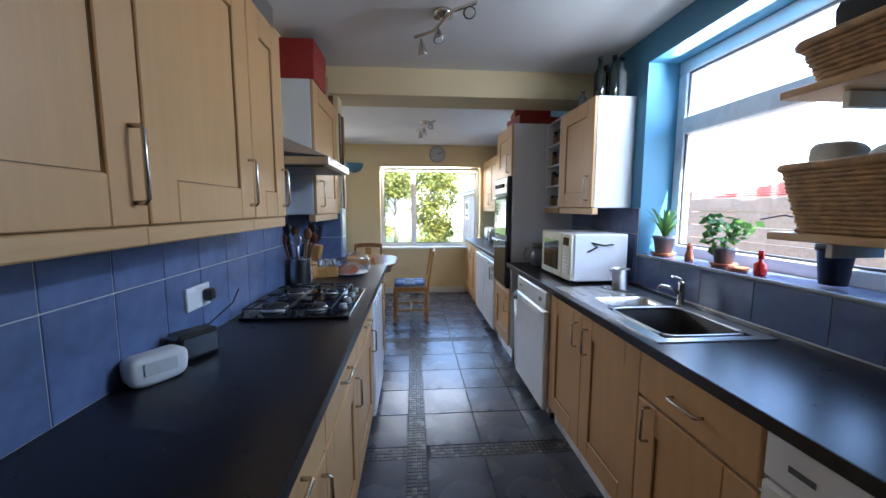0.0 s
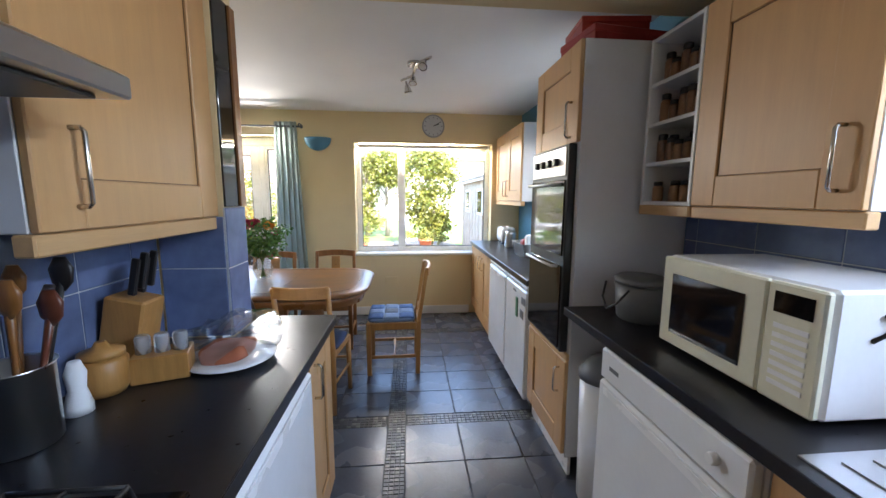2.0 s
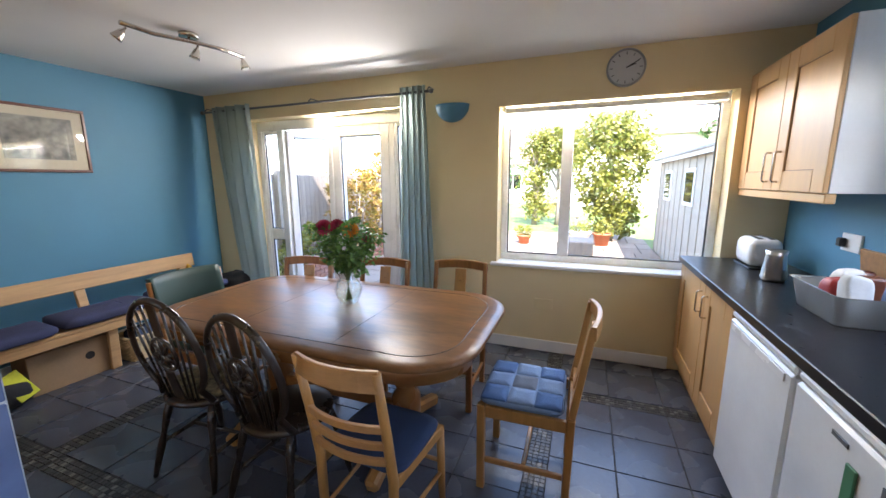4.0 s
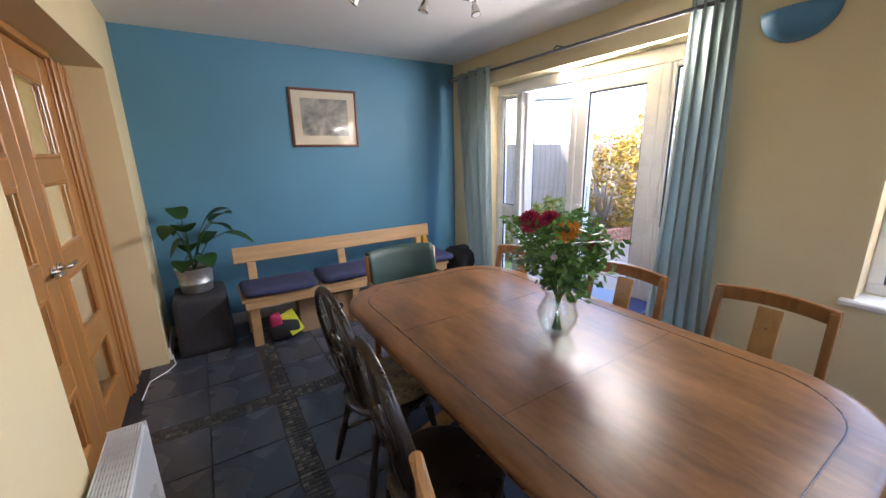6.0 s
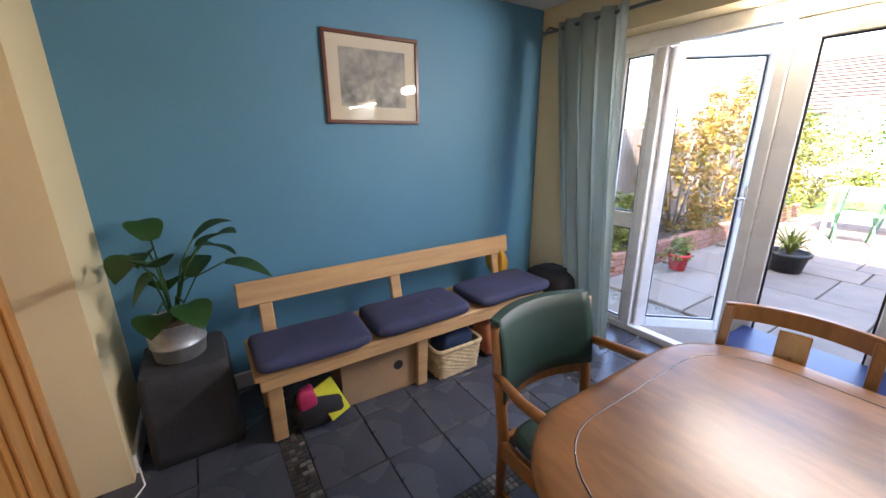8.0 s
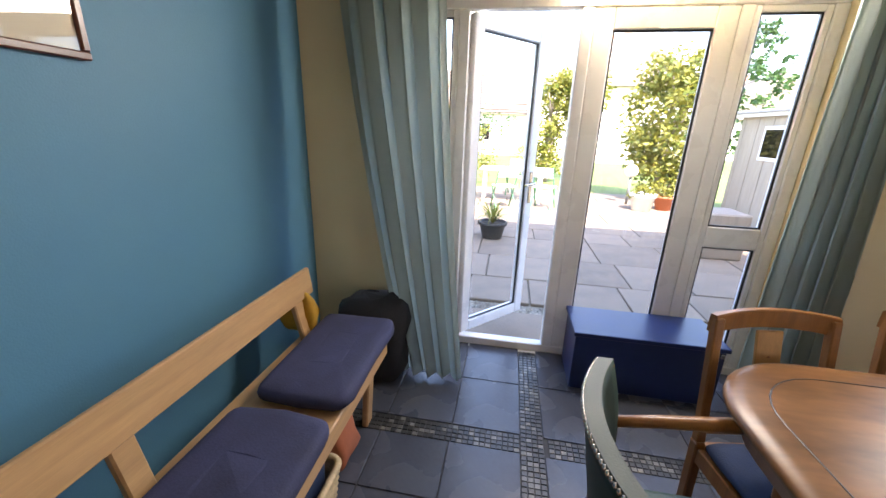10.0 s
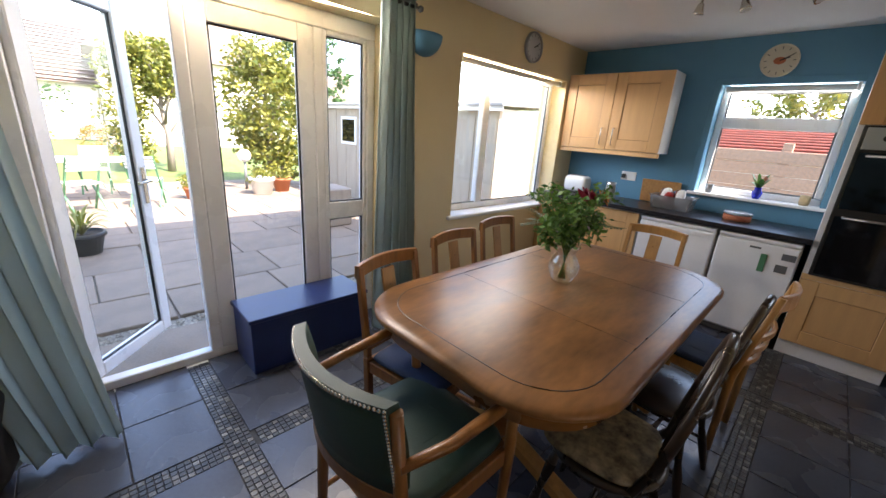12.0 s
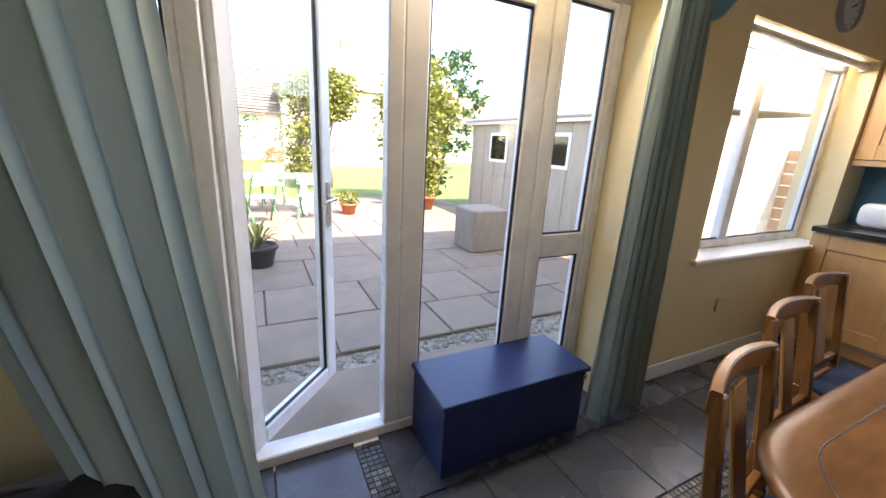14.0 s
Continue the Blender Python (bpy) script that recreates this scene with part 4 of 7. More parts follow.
for x, y, h, r, mn, lab in ((1.76, 2.36, 0.26, 0.036, "bottle", "dark wine bottle on the wall cabinet"), (1.85, 2.35, 0.27, 0.036, "bottle", "dark wine bottle on the wall cabinet"),
                            (1.84, 2.44, 0.24, 0.04, "bottle", "dark green bottle on the wall cabinet"), (1.92, 2.38, 0.27, 0.037, "clearish", "clear patterned glass bottle on the wall cabinet"),
                            (1.77, 2.62, 0.12, 0.03, "clearish", "small clear bottle on the wall cabinet")):
    bottle(pose(x, y + 0.04, 2.121), h, r, mn, lab)


def carton(name, x0, x1, y0, y1, z0, z1, mat_name, label, turn=0):
    c = ((x0 + x1) / 2, (y0 + y1) / 2)
    t = thing(name, label, "box", pose(c[0], c[1], z0, 0, 0, turn), "boxes on the cabinets")
    w, d, h = x1 - x0, y1 - y0, z1 - z0
    part("base", box(B(), -w / 2 + 0.004, w / 2 - 0.004, -d / 2 + 0.004, d / 2 - 0.004, 0, h * 0.68, 0.002), mat_name, t)
    part("lid", box(B(), -w / 2, w / 2, -d / 2, d / 2, h * 0.6, h, 0.003), mat_name, t)


ORIGIN = KITCHEN_LEFT
carton("gift_box", -0.305, -0.075, 2.29, 2.6, 2.162, 2.39, "red", "red patterned box on the wall cabinet")
carton("storage_box", -0.305, -0.12, 2.62, 2.88, 2.162, 2.36, "card", "brown cardboard box on the wall cabinet")
ORIGIN = KITCHEN_RIGHT
carton("gift_box", 1.45, 1.9, 3.3, 3.6, 2.142, 2.22, "red", "flat red box on the oven cabinet", 8)
carton("gift_box", 1.47, 1.8, 3.36, 3.62, 2.2212, 2.295, "red", "smaller red box stacked on another", -6)
carton("gift_box", 1.5, 1.85, 3.65, 3.8, 2.142, 2.21, "red", "red box at the back of the oven cabinet", 3)


# things on the left worktop
ORIGIN = KITCHEN_LEFT
t = thing("wall_socket", "white double wall socket on the blue tiles", "socket")
part("plate", box(B(), LX + 0.0095, LX + 0.02, 1.27, 1.42, 1.03, 1.115, 0.004), "upvc", t)
part("plug", box(B(), LX + 0.0205, LX + 0.05, 1.365, 1.405, 1.05, 1.095, 0.006), "black", t)
t = thing("clock_radio", "small black clock radio with a screen on the worktop", "clock radio", pose(-0.215, 1.17, 0.911, 0, 0, 60))
part("body", box(B(), -0.07, 0.07, -0.03, 0.05, 0, 0.09, 0.012), "black", t)
part("screen", obox(B(), pose(0, -0.0315, 0.048), 0.11, 0.003, 0.06, 0.001), "blackglass", t)
part("cable", tube(B(), [(0.0, 0.052, 0.03), (0.03, 0.085, 0.03), (0.1, 0.1, 0.06), (0.19, 0.075, 0.13), (0.2, 0.05, 0.185)], 0.003, 6), "black", t)
t = thing("wipes_packet", "white and blue packet lying against the tiles", "packet", pose(-0.23, 1.0, 0.911, 0, 0, 55))
part("packet", cushion(B(), -0.075, 0.075, -0.035, 0.045, 0.0, 0.085, r=0.35), "paper", t)
part("flap", obox(B(), pose(0, -0.036, 0.05, 0, 0, 0), 0.08, 0.004, 0.035, 0.001), "cloth", t)
t = thing("utensil_pot", "steel pot full of kitchen utensils beside the hob", "utensil pot", pose(-0.215, 2.33, 0.911))
part("pot", lathe(B(), [(0.06, 0), (0.065, 0.005), (0.065, 0.17), (0.07, 0.175), (0.06, 0.172), (0.058, 0.01)], seg=20), "steel", t)
rng = random.Random(8)
for k in range(9):
    a = k * 0.7
    p, q = Vector((0.02 * math.cos(a), 0.02 * math.sin(a), 0.012)), Vector((0.09 * math.cos(a), 0.09 * math.sin(a), 0.27 + 0.08 * rng.random()))
    mn = ("mahog", "black", "steel", "teak", "black")[k % 5]
    u = part("utensil", tube(B(), [p, p.lerp(q, 0.6), q], [0.006, 0.006, 0.008], 6), mn, t)
    part("head", lathe(B(), [(0.004, -0.03), (0.022, -0.01), (0.026, 0.02), (0.012, 0.045)], q, 10, 1.0, 0.4), mn, u)
t = thing("wooden_jar", "turned wooden jar on the worktop", "jar", pose(-0.215, 2.55, 0.911))
part("jar", lathe(B(), [(0.045, 0), (0.055, 0.02), (0.055, 0.09), (0.045, 0.1)], seg=18), "oak", t)
part("lid", lathe(B(), [(0.05, 0.101), (0.05, 0.115), (0.02, 0.125), (0.012, 0.14)], seg=18), "oak", t)
t = thing("knife_block", "wooden block with knives by the tiles", "knife block", pose(-0.235, 2.69, 0.911))
part("block", obox(B(), pose(0, 0, 0.12, 0, 12, 0), 0.11, 0.1, 0.22, 0.006), "oak", t)
for k in range(4):
    part("knife", obox(B(), pose(0.045 + 0.012 * (k % 2), -0.03 + 0.02 * k, 0.29 + 0.015 * (k % 2), 0, 12, 0), 0.022, 0.014, 0.11, 0.004), "black", t)
t = thing("wooden_box", "small wooden box with jars of condiments", "box", pose(-0.12, 2.64, 0.911, 0, 0, 20))
part("box", box(B(), -0.07, 0.07, -0.05, 0.05, 0, 0.075, 0.003), "oak", t)
for k in range(3):
    part("jar", lathe(B(), [(0.02, 0.0755), (0.02, 0.12), (0.016, 0.128)], (-0.045 + 0.045 * k, 0, 0), 12), "clearish", t)
t = thing("salt_mill", "white salt mill on the worktop", "mill", pose(-0.2, 2.45, 0.911))
part("body", lathe(B(), [(0.028, 0), (0.028, 0.02), (0.018, 0.06), (0.022, 0.1), (0.012, 0.13)], seg=14), "upvc", t)
t = thing("round_tray", "black round tray leaning on the tiles", "tray", pose(-0.165, 2.91, 0.915, -80, 0, 0))
part("tray", lathe(B(), [(0.02, 0.0), (0.125, 0.0), (0.14, 0.018), (0.135, 0.019), (0.12, 0.006), (0.02, 0.005)], (0, 0.142, 0), 28), "black", t)
t = thing("dinner_plate", "white plate with food in a clear bag", "plate", pose(0.03, 2.73, 0.911))
part("plate", lathe(B(), [(0.06, 0), (0.13, 0.014), (0.132, 0.018), (0.06, 0.006)], seg=28), "enamel", t)
part("food", cushion(B(), -0.07, 0.06, -0.06, 0.05, 0.007, 0.07, lump=0.02), "terracotta", t)
part("bag", cushion(B(), -0.12, 0.11, -0.09, 0.1, 0.02, 0.13, lump=0.06, r=0.7), "bag", t, "crumpled clear polythene bag")


ORIGIN = ROOM
# ---- dining-room kitchen side ----
rbase(5.12, 6.195, [(0.0, 0.62, 0.12, 0.86, 0.56, 0.73, True), (0.62, 1.075, 0.12, 0.86, 0.68, 0.73, True)], "two-door pale wood base cabinet in the corner", "birch_h")
appliance("under_counter_fridge", pose(RX, 5.105, 0, 0, 0, RIGHT), 0.6, "white under-counter freezer beside a fridge", "freezer", 0.55, 0.855, True, False, 0.03)
fr = appliance("under_counter_fridge", pose(RX, 4.495, 0, 0, 0, RIGHT), 0.52, "white under-counter fridge with magnets on its door", "fridge", 0.55, 0.855, False, False, 0.03)
part("magnet", box(B(), 0.3, 0.34, -0.02, -0.0125, 0.6, 0.74, 0.004), "green", fr, "green bottle opener on the fridge door")
part("magnet", box(B(), 0.42, 0.5, -0.016, -0.0125, 0.72, 0.77, 0.001), "grey", fr)
part("magnet", box(B(), 0.4, 0.47, -0.016, -0.0125, 0.62, 0.68, 0.001), "grey", fr)
part("badge", box(B(), 0.22, 0.29, -0.016, -0.0125, 0.77, 0.785, 0.001), "grey", fr)
wt = solid("worktop", box(B(), 1.38, XR - 0.001, 3.945, 6.198, 0.871, 0.91, 0.002), "worktop", "black laminate worktop under the blue side window", "worktop")
part("front_edge", box(B(), 1.3765, 1.3797, 3.946, 6.197, 0.8715, 0.9095, 0.0015), "worktop", wt, "rounded black front edge")
wall_unit(pose(1.68, 6.195, 0, 0, 0, RIGHT), 1.02, 1.4, 2.13, [(0, 0.51, 0.45), (0.51, 1.02, 0.57)], "two-door pale wood wall cabinet on the blue wall", 0.298)


def tray_box(m, label):
    t = thing("plastic_tub", label, "tub", m)
    bm = B()
    ring_sweep(bm, [rrect(-0.16, 0.16, -0.1, 0.1, 0.0, 0.03), rrect(-0.18, 0.18, -0.12, 0.12, 0.12, 0.03), rrect(-0.19, 0.19, -0.13, 0.13, 0.125, 0.03),
                    rrect(-0.17, 0.17, -0.11, 0.11, 0.12, 0.03), rrect(-0.15, 0.15, -0.09, 0.09, 0.01, 0.03)])
    part("tub", bm, "clearish", t)
    return t


tray_box(pose(1.72, 4.96, 0.911, 0, 0, 90), "clear plastic tub holding packets on the worktop")
rng = random.Random(2)
for k, mn in enumerate(("cloth", "mahog", "denim1", "red", "paper", "mahog")):
    a, b = 1.66 + 0.05 * (k % 3), 4.86 + 0.035 * k
    solid("food_packet", cushion(B(), a, a + 0.09, b, b + 0.07, 0.93, 1.07 + 0.03 * rng.random(), lump=0.02), mn, "small food packet in a clear tub", "packet", "packets in the tub")
t = thing("biscuit_tin", "round orange tin on the worktop", "tin", pose(1.72, 4.45, 0.911))
part("tin", lathe(B(), [(0.1, 0), (0.1, 0.05)], seg=24), "terracotta", t)
part("lid", lathe(B(), [(0.104, 0.0505), (0.104, 0.068), (0.09, 0.072), (0.01, 0.072)], seg=24), "clearish", t)
t = thing("toaster", "white toaster with black ends on the worktop", "toaster", pose(1.76, 5.95, 0.911))
part("body", cushion(B(), -0.09, 0.09, -0.13, 0.13, 0.012, 0.19, r=0.35, lump=0), "enamel", t)
part("base", box(B(), -0.085, 0.085, -0.135, 0.135, 0, 0.0118, 0.004), "black", t)
for x in (-0.03, 0.03):
    part("slot", box(B(), x - 0.012, x + 0.012, -0.09, 0.09, 0.188, 0.191), "black", t)
t = thing("wall_socket", "white double socket above the worktop", "socket")
part("plate", box(B(), XR - 0.0125, XR - 0.0005, 5.42, 5.57, 1.1, 1.19, 0.004), "upvc", t)
part("plug", box(B(), XR - 0.041, XR - 0.013, 5.52, 5.56, 1.12, 1.165, 0.006), "black", t)
solid("chopping_board", obox(B(), pose(1.945, 5.15, 1.03, 0, -8, 0), 0.016, 0.36, 0.23, 0.006), "oak_h", "wooden chopping board leaning on the wall", "chopping board")
solid("water_jug", lathe(B(), [(0.05, 0), (0.06, 0.02), (0.045, 0.14), (0.05, 0.17)], (1.7, 5.55, 0.911), 18), "steel", "steel kettle-like jug on the worktop", "jug")


# ---- garden doors ----
t = thing("door_1", "white upvc garden doors with side lights, one leaf open outwards", "door", pose(0, 6.38, 0), kind="structure")
D0, D1, DT = DOORS[0], DOORS[1], DOORS[3]
bm = B()
box(bm, D0, D1, 0, 0.07, 0.0, 0.055, 0.006)
box(bm, D0, D1, 0, 0.07, 2.02, DT, 0.006)
for a, b in ((D0, D0 + 0.06), (-2.5, -2.44), (-1.865, -1.803), (-1.13, -1.07), (D1 - 0.06, D1)):
    box(bm, a, b, 0, 0.07, 0.055, 2.02, 0.006)
part("frame", bm, "upvc", t)


def leaf(parent, x0, x1, z0, z1, rails=(), st=0.075, name="door_leaf", m=None, lever=0):
    bm = B()
    box(bm, x0, x0 + st, 0, 0.06, z0, z1, 0.006)
    box(bm, x1 - st, x1, 0, 0.06, z0, z1, 0.006)
    for a, b in ((z0, z0 + st), (z1 - st, z1), *rails):
        box(bm, x0 + st, x1 - st, 0, 0.06, a, b, 0.005)
    lf = part(name, bm, "upvc", parent)
    lf.matrix_basis = m or Matrix()
    zs = [z0 + st, *[v for r in rails for v in r], z1 - st]
    for a, b in zip(zs[::2], zs[1::2]):
        o = part("pane", box(B(), x0 + st - 0.008, x1 - st + 0.008, 0.027, 0.033, a - 0.008, b + 0.008, 0), "glass", lf)
        o.visible_shadow = False
        bm = B()
        for q in ((x0 + st, x0 + st + 0.01, a, b), (x1 - st - 0.01, x1 - st, a, b), (x0 + st + 0.01, x1 - st - 0.01, a, a + 0.01), (x0 + st + 0.01, x1 - st - 0.01, b - 0.01, b)):
            box(bm, q[0], q[1], 0.012, 0.026, q[2], q[3], 0.002)
        part("gasket", bm, "black", lf)
    if lever:
        bm = B()
        box(bm, lever - 0.014, lever + 0.014, -0.008, -0.0005, 0.92, 1.14, 0.004)
        tube(bm, [(lever, -0.008, 1.06), (lever, -0.045, 1.06), (lever - 0.1, -0.045, 1.055)], 0.009, 8)
        part("door_handle", bm, "chrome", lf, "satin lever handle")
    return lf


leaf(t, -1.802, -1.131, 0.056, 2.018, m=pose(0, 0.004, 0), st=0.1)
leaf(t, 0.0, 0.63, 0.056, 2.018, m=pose(-2.41, 0.03, 0, 0, 0, 48), lever=0.59)
for a, b in ((D0 + 0.06, -2.5), (-1.07, D1 - 0.06)):
    leaf(t, a, b, 0.056, 2.018, rails=((0.81, 0.93),), st=0.03, name="side_light", m=pose(0, 0.006, 0))
part("threshold", box(B(), D0, D1, -0.02, 0.16, -0.03, -0.001, 0.004), "upvc", t)


# ---- curtains ----
def curtain(x0t, x1t, x0b, x1b, y, ztop, zbot, folds, label, pull=0.0):
    """A pleated hanging cloth with eyelets; it spreads from top to foot."""
    bm = B()
    n, rows = folds * 10, 26
    grid = []
    for j in range(rows + 1):
        t = j / rows
        z = ztop + (zbot - ztop) * t
        s = t ** 1.4
        a, b = x0t + (x0b - x0t) * s, x1t + (x1b - x1t) * s
        row = []
        for i in range(n + 1):
            u = i / n
            w = 2 * math.pi * folds * u
            amp = 0.042 * (0.75 + 0.35 * noise.noise((u * 5, t * 2, 3.1)))
            yy = y - 0.02 + amp * math.sin(w + 0.5 * math.sin(3 * t + u * 6)) - pull * s
            xx = a + (b - a) * u + 0.012 * math.sin(2 * w)
            row.append(bm.verts.new((xx, yy, z + 0.012 * math.sin(w) * t)))
        grid.append(row)
    for j in range(rows):
        for i in range(n):
            f = bm.faces.new((grid[j][i], grid[j][i + 1], grid[j + 1][i + 1], grid[j + 1][i]))
            f.smooth = True
    bmesh.ops.solidify(bm, geom=bm.faces[:], thickness=0.003)
    return solid("curtain", bm, "curtain", label, "curtain", "garden door curtains")


curtain(-3.05, -2.52, -2.68, -2.34, 6.07, 2.24, 0.03, 4, "duck-egg blue eyelet curtain drawn back beside the open door", 0.1)
curtain(-0.84, -0.6, -0.9, -0.5, 6.09, 2.25, 0.02, 5, "duck-egg blue eyelet curtain drawn back by the wall", 0.02)
t = thing("curtain_rail", "dark metal curtain pole over the garden doors", "curtain pole")
part("pole", tube(B(), [(-3.2, 6.07, 2.2), (-0.56, 6.07, 2.2)], 0.011, 10), "grey", t)
for x in (-3.215, -0.55):
    part("finial", lathe(B(), [(0.004, -0.02), (0.02, -0.01), (0.02, 0.01), (0.004, 0.02)], (x, 6.07, 2.2), 12), "grey", t)
for x in (-3.18, -1.8, -0.58):
    part("bracket", tube(B(), [(x, 6.07, 2.215), (x, 6.1, 2.24), (x, YW - 0.001, 2.24)], 0.007, 6), "grey", t)


# ---- fixtures ----
def spot_bar(m, label, length=0.72):
    t = thing("spotlight_bar", label, "ceiling light", m, "ceiling spotlights")
    part("rose", lathe(B(), [(0.055, -0.025), (0.055, -0.001), (0.05, 0)], seg=20), "chrome", t)
    h = length / 2
    part("bar", tube(B(), [(-h, -0.03, -0.05), (-h / 2, 0.02, -0.05), (0, 0, -0.045), (h / 2, -0.02, -0.05), (h, 0.03, -0.05)], 0.009, 8, 1.6), "chrome", t)
    part("stem", tube(B(), [(0, 0, -0.0255), (0, 0, -0.045)], 0.008, 8), "chrome", t)
    for k, x in enumerate((-h * 0.9, 0.05, h * 0.92)):
        d = Vector((0.35 * (k - 1) - 0.25, 0.4 - 0.3 * k, -0.8)).normalized()
        p = Vector((x, 0.0, -0.06))
        s = part("spot", tube(B(), [p, p + d * 0.02, p + d * 0.03, p + d * 0.075, p + d * 0.085], [0.007, 0.008, 0.017, 0.029, 0.031], 14), "chrome", t)
        part("bulb", tube(B(), [p + d * 0.0855, p + d * 0.088], [0.024, 0.022], 14), "paper", s)


spot_bar(pose(-1.73, 4.88, HD - 0.001, 0, 0, 75), "satin nickel three-spot light bar over the table")
spot_bar(pose(0.68, 4.55, HD - 0.001, 0, 0, 105), "satin nickel three-spot light bar on the dining ceiling", 0.55)
spot_bar(pose(0.7, 2.2, HK - 0.001, 0, 0, 120), "satin nickel three-spot light bar on the kitchen ceiling", 0.5)
bm = B()
rings = []
for j in range(9):
    a = j / 8 * math.pi / 2
    r, z = 0.15 * math.cos(a) + 0.001, -0.15 * math.sin(a)
    rings.append([(-0.405 + r * math.cos(k * math.pi / 16), YW - 0.001 - 0.75 * r * math.sin(k * math.pi / 16), 2.1 + z * 0.95) for k in range(17)])
ring_sweep(bm, rings)
solid("wall_light", bm, "blue", "blue half-bowl uplighter on the cream wall", "wall light")


def clock(m, r, dial, rim, label, name="wall_clock", ornate=False):
    t = thing(name, label, "clock", m)
    part("dial", lathe(B(), [(r * 0.98, 0.002), (r * 0.98, 0.013), (r * 0.975, 0.0144), (r * 0.96, 0.0145), (r * 0.5, 0.0145), (0.002, 0.0145)], seg=36), dial, t)
    part("rim", lathe(B(), [(r * 0.93, 0.0145), (r * 0.94, 0.03), (r, 0.032), (r * 1.04, 0.02), (r * 1.04, 0.0)], seg=36, caps=False), rim, t)
    for k in range(12):
        a = k * math.pi / 6
        part("mark", obox(B(), Matrix.Translation((r * 0.78 * math.sin(a), r * 0.78 * math.cos(a), 0.0155)) @ pose(0, 0, 0, 0, 0, -math.degrees(a)), 0.006, 0.02, 0.001, 0), "grey", t)
    for a, l, w in ((70, 0.55, 0.008), (62, 0.75, 0.006)):
        q = radians(a)
        part("clock_hand", bar(B(), (0, 0, 0.0175), (r * l * math.sin(q), r * l * math.cos(q), 0.0175), w, 0.0015, 0), "black", t)
    if ornate:
        part("motif", lathe(B(), [(r * 0.35, 0.0147), (r * 0.33, 0.016)], seg=8, sx=1, sy=0.7), "terracotta", t)
    return t


clock(pose(0.92, YW - 0.001, 2.257, 90, 0, 0), 0.125, "clockface", "clockrim", "round grey wall clock with a white dial")
clock(pose(XR - 0.001, 4.515, 2.2, 90, 0, -90), 0.12, "mount", "mount", "round cream decorated wall plate clock", ornate=True)

# picture
t = thing("framed_picture", "framed landscape print with a cream mount in a mahogany frame", "picture", pose(XB + 0.001, 4.75, 1.81, 0, 0, 90))
w, h = 0.31, 0.255
bm = B()
box(bm, -w, w, -0.02, 0, h - 0.022, h, 0.004)
box(bm, -w, w, -0.02, 0, -h, -h + 0.022, 0.004)
box(bm, -w, -w + 0.022, -0.02, 0, -h + 0.022, h - 0.022, 0.004)
box(bm, w - 0.022, w, -0.02, 0, -h + 0.022, h - 0.022, 0.004)
part("frame", bm, "mahog", t)
part("mount", box(B(), -w + 0.022, w - 0.022, -0.008, -0.001, -h + 0.022, h - 0.022, 0), "mount", t)
art = mat("faded_print", (0.22, 0.3, 0.38), 0.6, var=0.5, scale=9, bump=0.0, fine=30, second=(0.5, 0.48, 0.42))
part("print", box(B(), -w + 0.095, w - 0.095, -0.0095, -0.0082, -h + 0.1, h - 0.085, 0), art, t, "faded blue landscape print")
o = part("glazing", box(B(), -w + 0.0222, w - 0.0222, -0.0135, -0.012, -h + 0.0222, h - 0.0222, 0), "glass", t)
o.visible_shadow = False

# glazed timber doors to the next room
DY = 3.1
t = thing("door_2", "varnished pine double doors with small glass panes, closed", "door", pose(0, DY - 0.02, 0), kind="structure")
bm = B()
for a, b in ((OPEN[0] + 0.001, -2.5), (-1.17, OPEN[1] - 0.001)):
    box(bm, a, b, -0.03, 0.03, 0, 1.999, 0.003)
    for k in range(3):
        x = a + (b - a) * (k + 0.5) / 3
        box(bm, x - 0.03, x + 0.03, 0.0305, 0.045, 0.0, 1.999, 0.006)
box(bm, -2.5, -1.17, -0.03, 0.045, 1.985, 2.018, 0.003)
part("frame", bm, "doorwood", t, "wide moulded pine door frame")
for x0, x1, hx in ((-2.498, -1.837, -1.88), (-1.833, -1.172, -1.79)):
    bm = B()
    st = 0.13
    rails = [(0.008, 0.23), (0.53, 0.64), (0.95, 1.07), (1.38, 1.49), (1.85, 1.98)]
    box(bm, x0, x0 + st, -0.02, 0.02, 0.008, 1.98, 0.004)
    box(bm, x1 - st, x1, -0.02, 0.02, 0.008, 1.98, 0.004)
    for a, b in rails:
        box(bm, x0 + st, x1 - st, -0.02, 0.02, a, b, 0.004)
    lf = part("door_leaf", bm, "doorwood", t)
    for (a0, a), (b, b1) in zip(rails, rails[1:]):
        for p, q in ((x0 + st, x1 - st),):
            bm = B()
            for r in ((p, p + 0.018, a, b), (q - 0.018, q, a, b), (p + 0.018, q - 0.018, a, a + 0.018), (p + 0.018, q - 0.018, b - 0.018, b)):
                box(bm, r[0], r[1], 0.004, 0.024, r[2], r[3], 0.006)
            part("bead", bm, "doorwood", lf)
            o = part("pane", box(B(), p, q, -0.003, 0.002, a, b, 0), "glass", lf)
            o.visible_shadow = False
    bm = B()
    lathe(bm, [(0.024, 0), (0.024, 0.008)], seg=16)
    for v in bm.verts:
        v.co = Vector((hx + v.co.x, 0.021 + v.co.z, 1.02 + v.co.y))
    tube(bm, [(hx, 0.028, 1.02), (hx, 0.06, 1.02), (hx + (0.1 if hx > -1.83 else -0.1), 0.062, 1.02)], 0.009, 8)
    part("door_handle", bm, "chrome", lf, "satin lever handle")
